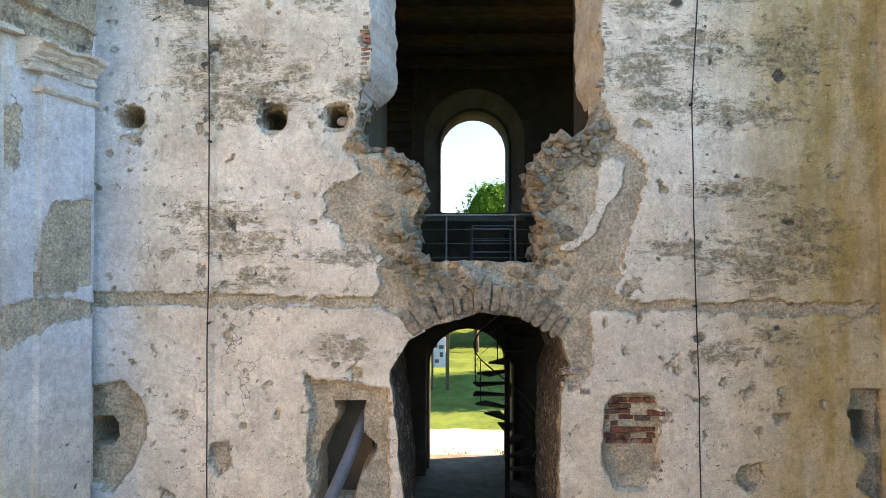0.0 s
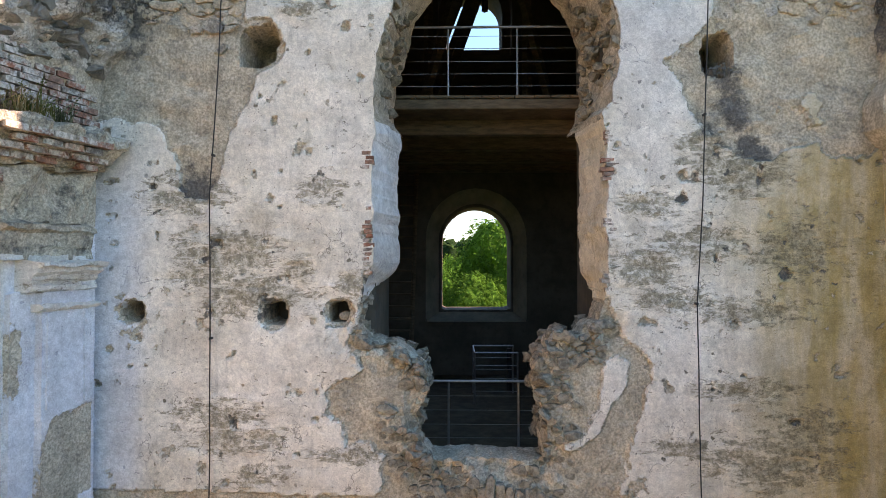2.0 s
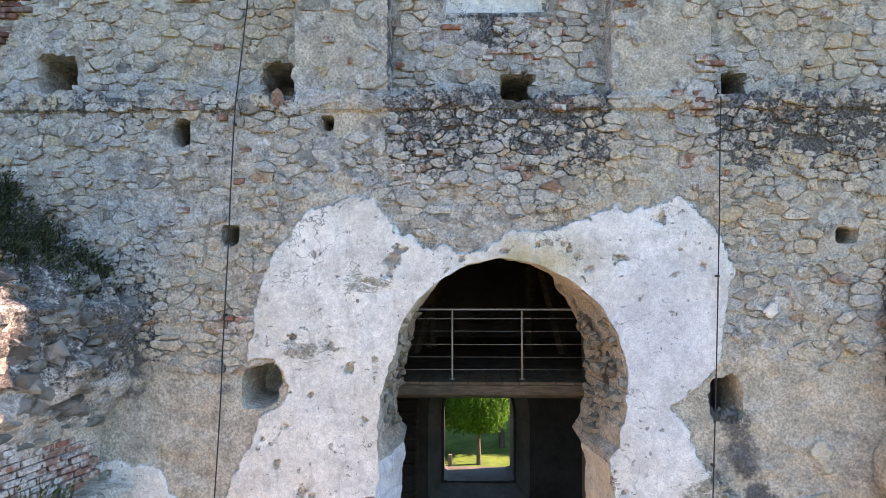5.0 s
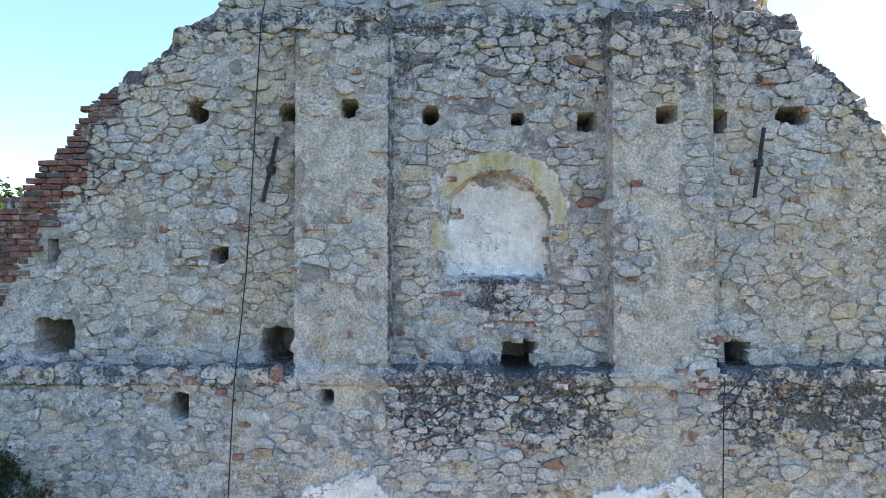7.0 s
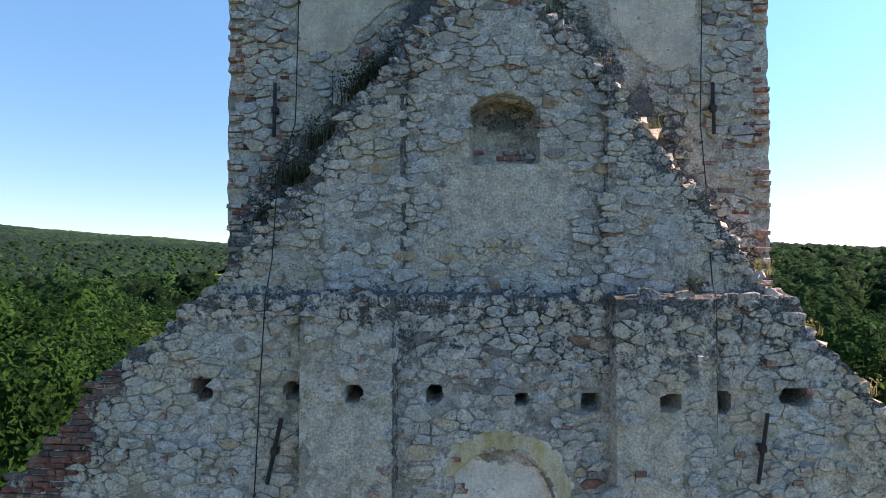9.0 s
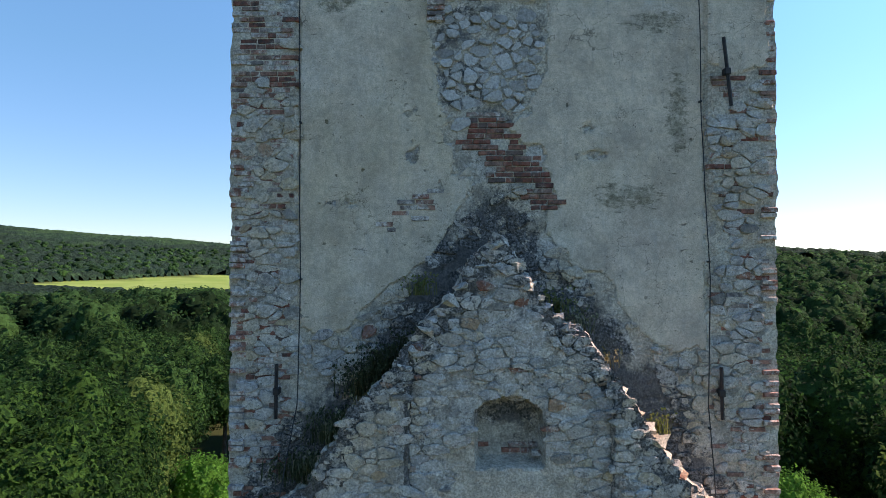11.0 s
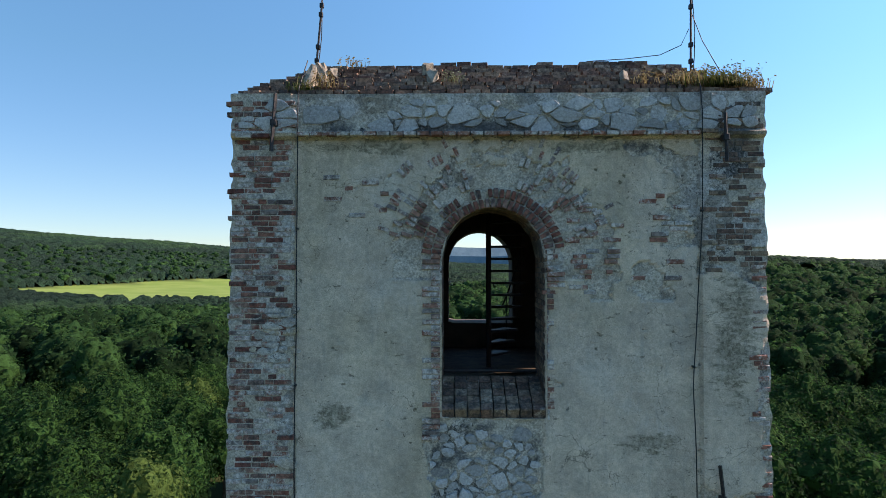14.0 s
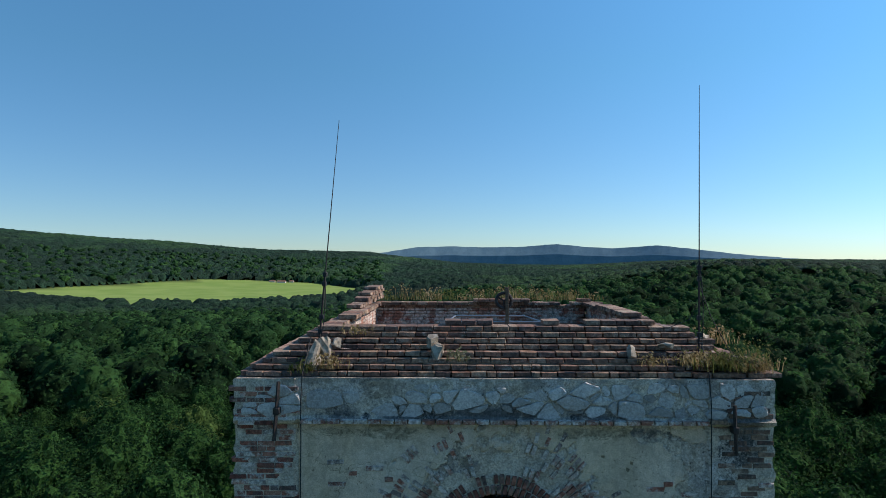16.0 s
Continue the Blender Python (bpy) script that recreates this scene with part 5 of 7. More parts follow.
for k in range(38):  # brick edge where the jambs' plaster has fallen
    if fbm(np.array(k * 0.3), np.array(0.5), 151) > 0.47:
        few.append(brick_pose(1.90 + rng.uniform(-.03, .05), 7.70, 7.45 + k * 0.058, rng.uniform(.08, .2), 0.1, 0.05))
    if k > 8 and fbm(np.array(k * 0.3), np.array(7.5), 152) > 0.44:
        few.append(brick_pose(-1.12 + rng.uniform(-.03, .02), 7.70, 7.2 + k * 0.058, rng.uniform(.06, .14), 0.1, 0.05))
lay_bricks(wall_gable, few, 100, rng)

# broken stones that cap the gable's slopes
for (ax, az), (bx, bz) in zip(GABLE[5:], GABLE[6:-2]):
    n = max(2, round(math.hypot(bx - ax, bz - az) / 0.15))
    for k in range(n):
        f = (k + rng.random()) / n
        r = rng.uniform(0.07, 0.17)
        x, z = ax + (bx - ax) * f, az + (bz - az) * f
        y = (LO + 0.35 if z < 19 else TOP + 0.12) + rng.choice((0.0, 0.15, 0.4)) * rng.random()
        part("stone", rock(rng, (x - math.copysign(0.3 * r, x - 0.4), y, z - 0.35 * r), r, 0.6), M_STONE, wall_gable)
# stray brick ends among the stones
ends = courses([(-5.2, 12.9), (-5.2, 16.4), (-3.6, 18.2), (4.3, 18.2), (5.2, 16.8), (5.2, 12.9), (3.6, 12.9), (0.5, 13.2), (-2.6, 13.0)], lambda x, z: facade_face(x, z) - 0.02, 0.03, rng, 0.15, 0.09, 0.03)
ends = [m for m in ends if inside(NICHE, m.translation.x, m.translation.z) < -0.1 and niche_ring(m.translation.x, m.translation.z) < -0.05]
lay_bricks(wall_gable, ends, 0, rng, "scattered ends of red brick among the rubble")

# stones bared about the gap
def cheek(x, z):
    d = inside(GAP, x, z)
    return (d < -0.07) & (d > -0.42) & (z > 5.05) & (z < 7.6) & (bare(x, z) < -0.05) & (fbm(x * 3, z * 3, 137) > 0.34)


cheeks = rubble(-1.7, 2.4, 5.0, 7.7, 0.13, 0.085, 0.02, cheek, rng)
lay_stones(wall_gable, cheeks, lambda x, z: facade_face(x, z), 0.05, rng, len(cheeks), lambda x, z: 0.5 + 0 * x, mats=(M_RUBBLE, M_RUBBLE))
pit = rubble(-1.75, -0.95, 2.3, 3.9, 0.18, 0.12, 0.02, lambda x, z: inside(PITS[1][0], x, z) > 0.05, rng)
lay_stones(wall_gable, pit, lambda x, z: facade_face(x, z) - 0.02, 0.05, rng, len(pit), lambda x, z: 0.8 + 0 * x, mats=(M_RUBBLE, M_RUBBLE))

# wedge stones of the passage arch
a = 50.0
while a < 131:
    w, h = rng.uniform(0.07, 0.15), rng.uniform(0.30, 0.46)
    t = math.radians(a + math.degrees(w / 3.1))
    m = Matrix.Translation((0.35 - 1.5 * math.cos(t), 7.69, 3.50 + (1.38 + h / 2) * math.sin(t))) @ Matrix.Rotation(t - math.pi / 2, 4, "Y")
    v, f = stone_mesh([(-w * 0.45, -h / 2), (w * 0.45, -h / 2), (w * 0.55, h / 2), (-w * 0.55, h / 2)], 0.0, rng.uniform(0.02, 0.06), rng)
    mesh_of("arch_stone", [tuple(m @ Vector(p)) for p in v], f, M_RUBBLE, parent=wall_gable)
    a += math.degrees((w + 0.02) / 1.55)
# rubble that stands broken on both cheeks of the gap
edge = [(a, b) for a, b in zip(GAP, GAP[1:] + GAP[:1]) if a[1] < 7.7 and b[1] < 7.7 and (a[1] > 5.55 or b[1] > 5.55)]
for (ax, az), (bx, bz) in edge:
    for k in range(max(3, round(math.hypot(bx - ax, bz - az) / 0.028))):
        f, r = rng.random(), rng.uniform(0.05, 0.13)
        x, z = ax + (bx - ax) * f, az + (bz - az) * f
        part("stone", rock(rng, (x + math.copysign(0.4 * r, x - 0.35), 7.63 + 1.2 * rng.random() ** 1.6, z - 0.3 * r), r, 0.65), M_RUBBLE, wall_gable)
for k in range(90):  # rough stones in the broken upper jambs
    z = rng.uniform(9.95, 11.6)
    y = rng.uniform(7.75, 9.0)
    near = min(1.0, 2.4 * (y - 7.65) / 1.5)
    x = float(np.interp(z, [9.9, 10.5, 11.0, 11.6], [1.95, 2.03, 2.03, 1.83])) - 0.2 * near if k % 3 else float(np.interp(z, [9.9, 10.3, 10.9, 11.6], [-1.03, -1.05, -0.92, -0.73])) + 0.12 * near
    part("stone", rock(rng, (x + math.copysign(0.04, x), y, z), rng.uniform(0.05, 0.11), 0.7), M_RUBBLE, wall_gable)
lay_bricks(wall_gable, courses([(1.9, 3.2), (2.5, 3.2), (2.5, 3.8), (1.95, 3.8)], lambda x, z: facade_face(x, z) - 0.01, 0.7, rng, 0.2, 0.075), 40, rng, red=True)

# ---- masonry of the tower ----
def tower_stone_wanted(x, z):
    ok = (tower_keep(x, z) > 0.15) & (tower_plaster(x, z) < -0.05) & (inside(BRICK_SCAR, x, z) < -0.05)
    scatter = fbm(x * 1.3, z * 1.3, 131) + 0.25 * (vnoise(x * 6, z * 6, 132) - 0.5)
    ok &= (inside(PATCH, x, z) > 0) | (z > 31.46) | ((z < 25.0) & (scatter > 0.40)) | ((quoin(x, z) > 0) & (scatter > 0.55))
    return ok & ((z < 29.2) | (z > 31.46)) & (np.abs(z - 31.42) > 0.06)


tower_cells = rubble(TX0, TX1, 18.0, 25.4, 0.21, 0.115, 0.014, tower_stone_wanted, rng) + rubble(-0.7, 1.3, 25.2, 27.28, 0.17, 0.125, 0.03, tower_stone_wanted, rng) + rubble(TX0, TX1, 25.4, 29.2, 0.22, 0.10, 0.014, lambda x, z: tower_stone_wanted(x, z) & (quoin(x, z) > 0), rng) + rubble(TX0, TX1, 31.50, 31.99, 0.24, 0.15, 0.02, tower_stone_wanted, rng)
tower_cells = [c for c in tower_cells if min(p[0] for p in c) > TX0 + 0.04 + taper(c[0][1]) and max(p[0] for p in c) < TX1 - 0.04 - taper(c[0][1])]
tower_cells.sort(key=lambda c: abs(c[0][1] - 26.8))
patch = [c for c in tower_cells if 25.25 < c[0][1] < 27.3 and -0.75 < c[0][0] < 1.3 or c[0][1] > 31.4]
others = [c for c in tower_cells if c not in patch]
lay_stones(wall_tower, patch, lambda x, z: tower_face(x, z), 0.035, rng, len(patch), lambda x, z: 0.2 * soot(x, z), mats=(M_LIME, M_LIME))
lay_stones(wall_tower, others, lambda x, z: tower_face(x, z), 0.04, rng, 130, lambda x, z: 1.4 * soot(x, z))

tb = courses(BRICK_SCAR, lambda x, z: tower_face(x, z), 0.95, rng)
tb += courses([(-0.9, 24.3), (-0.55, 24.55), (-0.35, 24.5), (-0.7, 24.1), (-1.1, 24.0), (-1.2, 23.8), (-1.3, 23.9)], lambda x, z: tower_face(x, z), 0.85, rng)
for x0, x1, base in ((-0.62, -0.35, 27.0), (1.20, 1.36, 27.3)):  # toothed jambs
    zz, k = base, 0
    while zz < 29.7:
        l = rng.choice((0.14, 0.27)) if x0 < 0 else rng.choice((0.05, 0.1, 0.27)) * (1 if zz > 29 else 0.4)
        x = x1 - l / 2 if x0 < 0 else x0 + l / 2
        tb.append(brick_pose(x, TOWER + 0.03, zz, l - 0.01, 0.12, 0.066))
        zz += 0.08
ring_from = len(tb)
for ring_r, share in ((0.84, 1.0), (0.99, 0.85), (1.16, 0.6), (1.33, 0.55), (1.5, 0.5), (1.68, 0.4), (1.86, 0.25)):  # fan of arch bricks
    count = int(math.pi * ring_r / 0.085)
    for k in range(count):
        a = math.pi * (k + 0.5) / count
        if rng.random() < share and (ring_r < 1.1 or 0.25 < a < 2.9):
            if ring_r > 1.1 and abs(a - 1.57) < 0.28:
                continue
            x, zz = 0.425 - ring_r * math.cos(a), 29.58 + ring_r * math.sin(a)
            if zz < 31.3:
                tb.append(brick_pose(x, TOWER + 0.045 - rng.uniform(0, .02), zz, 0.058, 0.1, 0.13 if ring_r < 1.1 else 0.15, a - math.pi / 2 + rng.uniform(-.08, .08)))
ring = tb[ring_from:ring_from + 2 * 31]
del tb[ring_from:ring_from + 2 * 31]
lay_bricks(wall_tower, ring, len(ring), rng, red=True)
for k in range(30):  # band under the frieze
    tb.append(brick_pose(-2.35 + k * 0.195, TOWER - 0.085, 31.42, 0.18, 0.14, 0.06))
tb += courses([(1.25, 29.0), (2.1, 29.2), (2.3, 30.2), (1.6, 30.6), (1.3, 29.8)], lambda x, z: tower_face(x, z), 0.25, rng, 0.2, 0.075)
tb += courses([(2.0, 29.4), (3.3, 29.2), (3.3, 30.6), (2.4, 30.4)], lambda x, z: tower_face(x, z), 0.2, rng)
tb += courses([(-2.3, 30.2), (-0.8, 30.3), (-0.6, 30.7), (-2.3, 30.8)], lambda x, z: tower_face(x, z), 0.18, rng)
qb = courses([(TX0 + 0.14, 25.6), (TX0 + 0.14, 31.9), (-2.62, 31.9), (-2.62, 25.6)], lambda x, z: tower_face(x, z), 0.93, rng, 0.26, 0.08, 0.012)
qb += courses([(TX0 + 0.14, 19.5), (TX0 + 0.14, 25.6), (-2.65, 25.6), (-2.65, 19.5)], lambda x, z: tower_face(x, z), 0.48, rng, 0.26, 0.08, 0.018)
qb += courses([(3.55, 29.4), (3.55, 31.9), (TX1 - 0.14, 31.9), (TX1 - 0.14, 29.4)], lambda x, z: tower_face(x, z), 0.55, rng, 0.26, 0.08, 0.012)
qb += courses([(3.55, 19.5), (3.55, 29.4), (TX1 - 0.14, 29.4), (TX1 - 0.14, 19.5)], lambda x, z: tower_face(x, z), 0.28, rng, 0.26, 0.08, 0.018)
for side in (TX0, TX1):  # toothed corners
    zz = 19.0
    while zz < 31.95:
        if rng.random() < 0.45:
            tb.append(brick_pose(side + (1 if side < 0 else -1) * (0.118 + float(taper(zz))) + rng.uniform(-.012, .012), TOWER + 0.06, zz, 0.22, 0.22, rng.choice((0.066, 0.068, 0.07))))
        zz += rng.choice((0.08, 0.16))
dim = [m for m in qb if m.translation.x > 3 and m.translation.z > 29.3]
lay_bricks(wall_tower, dim, 0, rng, "sooty bricks of the upper quoin", dark=True)
qb = [m for m in qb if m not in dim]
qb = [m for m in qb if tower_plaster(np.array(m.translation.x), np.array(m.translation.z)) < 0.05 or m.translation.x < 3]
rng.shuffle(qb)
bright, qb = qb[:len(qb) * 2 // 5], qb[len(qb) * 2 // 5:]
lay_bricks(wall_tower, bright, 0, rng, "scattered bright red bricks of the tower quoins", red=True)
scar = len(courses(BRICK_SCAR, lambda x, z: tower_face(x, z), 0.95, random.Random(1)))
lay_bricks(wall_tower, tb[:scar], scar, rng, red=True)
lay_bricks(wall_tower, tb[scar:230] + qb[:70] + tb[230:] + qb[70:], 300 - scar, rng)

# dark brick lining, its sooty tone also carrying the shade of the opening
lining = []
for x in (-0.345, 1.195):
    for row in range(29):
        for k in range(4):
            lining.append(brick_pose(x, TOWER + 0.14 + 0.25 * k + 0.1 * (row % 2), 27.35 + row * 0.08, 0.05, 0.235, 0.068))
for k in range(26):
    a = math.pi * (k + 0.5) / 26
    for row in range(4):
        lining.append(brick_pose(0.425 - 0.775 * math.cos(a), TOWER + 0.14 + 0.25 * row, 29.6 + 0.775 * math.sin(a), 0.085, 0.235, 0.05, a - math.pi / 2))
lay_bricks(wall_tower, lining, 0, rng, "dark brick lining of the belfry window", dark=True)

# sloping brick sill of the belfry window
sill = empty("window_sill", (0.42, TOWER, 27.3), "sloping sill of dark red bricks in the belfry window", "sill", kind="structure")
for row in range(5):
    for k in range(8):
        f = row / 5
        ob = new("brick", rng.choice(dark_bricks))
        ob.matrix_world = Matrix.Translation((-0.24 + k * 0.19, TOWER + 0.08 + f * 0.75, 27.36 + f * 0.36)) @ Matrix.Rotation(radians(-62), 4, "X") @ Matrix.Diagonal((0.175, 0.2, 0.13, 1)) @ Matrix.Rotation(math.pi / 2, 4, "X")
        under(sill, ob)
bm = bmesh.new()
ends = [[bm.verts.new((x, y, z)) for y, z in ((TOWER + 0.06, 27.24), (9.62, 27.62), (9.95, 27.62), (9.95, 26.9), (TOWER + 0.06, 26.9))] for x in (-0.38, 1.22)]
for k in range(5):
    bm.faces.new((ends[0][k], ends[0][(k + 1) % 5], ends[1][(k + 1) % 5], ends[1][k]))
bm.faces.new(ends[0][::-1])
bm.faces.new(ends[1])
bmesh.ops.recalc_face_normals(bm, faces=bm.faces)
part("bed", bm, M_MASONRY, sill)

# ---- tower crown: courses of brick that step back to a ridge, open within ----
crown = empty("tower_crown", (0.465, 12.76, TTOP), "weathered stepped brick parapet round the open tower top", "parapet", kind="structure")
cb = []
for row in range(9):
    zc, inset = TTOP + 0.045 + row * 0.084, 0.02 + row * 0.125 + (0.10 if row > 3 else 0)
    for side in range(4):
        ax = TX0 + 0.075 + inset, TX1 - 0.075 - inset
        ay = TOWER + inset * 0.75, TY1 - inset
        a0, a1 = ax if side in (0, 2) else ay
        p = a0 + rng.uniform(0, 0.1)
        while p < a1 - 0.05:
            l = rng.choice((0.27, 0.27, 0.14, 0.24))
            gone = (row == 8 and fbm(np.array(p * 0.8), np.array(side * 7.0), 141) < 0.48) or (side == 1 and row > 6 and p < 11)
            if not gone and (side == 0 or rng.random() < 0.985):
                c, j = p + l / 2, rng.uniform(-.02, .02)
                if side == 0:
                    m = brick_pose(c, ay[0] + 0.17 + j, zc, l - .012, 0.34, 0.07, rng.uniform(-.02, .02), rng.uniform(-.03, .03))
                elif side == 2:
                    m = brick_pose(c, ay[1] - 0.17 + j, zc, l - .012, 0.34, 0.07)
                else:
                    m = brick_pose((ax[0] + 0.17 if side == 3 else ax[1] - 0.17) + j, c, zc, 0.34, l - .012, 0.07)
                cb.append((side, m))
            p += l
for row in range(9, 13):
    p = 12.0 + 0.8 * (row - 9) + rng.random() * 0.2
    while p < 15.9:
        cb.append((3, brick_pose(TX0 + 1.25 + rng.uniform(-.03, .03), p, TTOP + 0.045 + row * 0.084, 0.3, 0.25, 0.07)))
        p += 0.27
cb.sort(key=lambda q: q[0])
lay_bricks(crown, [m for _, m in cb], 280, rng, dark=True)
core = bmesh.new()
for x0, x1, y0, y1 in ((TX0 + .25, TX1 - .25, TOWER + .25, TOWER + 1.15), (TX0 + .25, TX1 - .25, TY1 - 1.15, TY1 - .25), (TX0 + .25, IN0 + .02, TOWER + 1.15, TY1 - 1.15), (IN1 - .02, TX1 - .25, TOWER + 1.15, TY1 - 1.15)):
    box(core, x0 + 0.2, x1 - 0.2 if x1 - x0 > 2 else x1, y0, y1, TTOP - 0.3, TTOP + 0.2)
part("core", core, M_MASONRY, crown)
inner = []
for side in range(3):
    zz = 31.95
    while zz < 32.62:
        a0, a1 = ((-2.25, 3.15) if side == 0 else (10.0, 15.6))
        p = a0 + rng.uniform(0, .15)
        while p < a1:
            l = 0.27
            if side == 0:
                inner.append(brick_pose(p, 15.58, zz, l - .012, .12, .068))
            else:
                inner.append(brick_pose(-2.28 if side == 1 else 3.18, p, zz, .12, l - .012, .068))
            p += l
        zz += 0.08
lay_bricks(crown, inner, 0, rng, "inner face of pale weathered bricks")
M_PALE = plain_material("pale_limestone", (0.19, 0.16, 0.12), (0.40, 0.35, 0.275), 11, 0.95, 0, 1.0)
for x, y, zz, w, tall in ((-2.34, 9.0, 32.36, 0.13, 2.0), (-2.2, 9.12, 32.42, 0.15, 1.5), (-2.27, 8.97, 32.2, 0.12, 1.3), (-2.05, 9.2, 32.5, 0.10, 1.0), (-0.55, 9.18, 32.52, 0.12, 0.9), (-0.48, 9.1, 32.38, 0.13, 1.0), (2.42, 9.12, 32.36, 0.08, 1.9), (3.9, 9.1, 32.24, 0.17, 0.6), (3.6, 9.6, 32.5, 0.2, 0.5), (2.95, 9.2, 32.45, 0.13, 0.5)):
    part("stone", rock(rng, (x, y, zz), w * 0.85, tall), M_PALE, crown)


# ---- rails, stairs and fittings ----
def tube(name, points, r, material, parent, label="", sides=6):
    """A round wire or pipe through points."""
    V, Fc = [], []
    pts = [Vector(p) for p in points]
    for i, p in enumerate(pts):
        d = (pts[min(i + 1, len(pts) - 1)] - pts[max(i - 1, 0)]).normalized()
        u = d.orthogonal().normalized() if abs(d.z) < 0.99 else Vector((1, 0, 0))
        w = d.cross(u).normalized()
        for k in range(sides):
            a = 2 * math.pi * k / sides
            V.append(tuple(p + (u * math.cos(a) + w * math.sin(a)) * r))
        if i:
            for k in range(sides):
                k2 = (k + 1) % sides
                Fc.append(((i - 1) * sides + k, (i - 1) * sides + k2, i * sides + k2, i * sides + k))
    Fc += [tuple(range(sides))[::-1], tuple((len(pts) - 1) * sides + k for k in range(sides))]
    ob = mesh_of(name, V, Fc, material, None, parent)
    if label:
        ob["label"] = label
    return ob


def guard_rail(label, x0, x1, y, floor, top, wires, posts):
    g = empty("guard_rail", ((x0 + x1) / 2, y, floor), label, "railing", "steel guard rails in the tower")
    part("top_rail", rod(bmesh.new(), (x0, y, top), (x1, y, top), 0.021, 10), M_STEEL, g)
    for x in posts:
        p = part("post", rod(bmesh.new(), (x, y + 0.03, floor), (x, y + 0.03, top), 0.019, 10), M_STEEL, g)
        part("foot_plate", rod(bmesh.new(), (x, y + 0.03, floor), (x, y + 0.03, floor + 0.012), 0.05, 12), M_STEEL, g)
    for z in wires:
        part("rail_bar", rod(bmesh.new(), (x0, y, z), (x1, y, z), 0.004, 6), M_STEEL, g)
    return g


guard_rail("brushed steel guard rail across the broken upper opening", -1.0, 1.75, 9.15, FLOOR1, 6.2, (5.98, 5.77, 5.56, 5.36), (-0.12, 0.92))
guard_rail("brushed steel guard rail on the upper timber deck", -1.25, 2.05, 9.30, FLOOR2 + 0.06, 11.57, (11.43, 11.24, 11.04, 10.85, 10.66), (-0.13, 0.93))

deck = empty("deck", (0.4, 9.3, FLOOR2), "projecting deck of dark planks on a heavy timber beam", "deck")
part("beam", boxed(-1.5, 2.3, 9.22, 9.42, FLOOR2 - 0.16, FLOOR2 - 0.005, bevel=0.012), M_WOOD, deck)
x = -1.45
while x < 2.2:
    w = rng.uniform(0.2, 0.34)
    part("plank", boxed(x, x + w - 0.012, 9.18 + rng.uniform(0, .02), 10.4, FLOOR2 + 0.002, FLOOR2 + 0.045, bevel=0.006), M_WOOD, deck)
    x += w
truss = empty("timber_truss", (0.5, 13.0, FLOOR2), "dark timber posts and struts inside the tower", "truss")
for a, b in (((-0.9, 12.4, FLOOR2), (0.5, 12.4, 15.2)), ((2.1, 12.4, FLOOR2), (0.9, 12.4, 15.2)), ((-0.6, 13.2, FLOOR2), (-0.6, 13.2, 15.2)), ((1.5, 12.9, FLOOR2), (1.5, 12.9, 15.2))):
    part("strut", rod(bmesh.new(), a, b, 0.10, 4), M_WOOD, truss)
for a, b, r in (((-0.62, 14.6, 11.4), (0.66, 14.6, 14.9), 0.19), ((-0.35, 14.5, 13.0), (0.32, 14.5, 14.8), 0.07), ((-0.75, 14.7, 12.6), (0.02, 14.7, 14.8), 0.05), ((0.69, 14.4, 13.92), (0.69, 14.4, 15.3), 0.075)):
    part("strut", rod(bmesh.new(), a, b, r, 4), M_WOOD, truss)

well = empty("stairwell_rail", (0.75, 12.4, FLOOR1), "steel railing round the stairwell in the gallery floor", "railing", "steel guard rails in the tower")
for x in (0.36, 1.2):
    for y in (12.0, 13.0):
        part("post", rod(bmesh.new(), (x, y, FLOOR1), (x, y, 6.2), 0.018, 8), M_STEEL, well)
for z in (6.2, 5.95, 5.7, 5.45):
    part("rail_bar", rod(bmesh.new(), (0.36, 12.0, z), (1.2, 12.0, z), 0.016 if z > 6 else 0.007, 8), M_STEEL, well)
    part("rail_bar", rod(bmesh.new(), (0.36, 13.0, z), (1.2, 13.0, z), 0.016 if z > 6 else 0.007, 8), M_STEEL, well)
    part("rail_bar", rod(bmesh.new(), (0.36, 12.0, z), (0.36, 13.0, z), 0.016 if z > 6 else 0.007, 8), M_STEEL, well)

steps = empty("wooden_stair", (-1.3, 13.2, FLOOR1), "steep dark wooden stair against the tower wall", "stairs")
for s in range(2):
    part("stringer", rod(bmesh.new(), (-1.75 + s * 0.8, 12.6, FLOOR1), (-1.75 + s * 0.8, 14.9, FLOOR2 - 0.1), 0.05, 4), M_WOOD, steps)
for k in range(1, 20):
    f = k / 20
    part("tread", boxed(-1.74, -0.97, 12.6 + 2.3 * f - 0.1, 12.6 + 2.3 * f + 0.1, FLOOR1 + (FLOOR2 - 0.1 - FLOOR1) * f - 0.02, FLOOR1 + (FLOOR2 - 0.1 - FLOOR1) * f + 0.02, bevel=0.004), M_WOOD, steps)


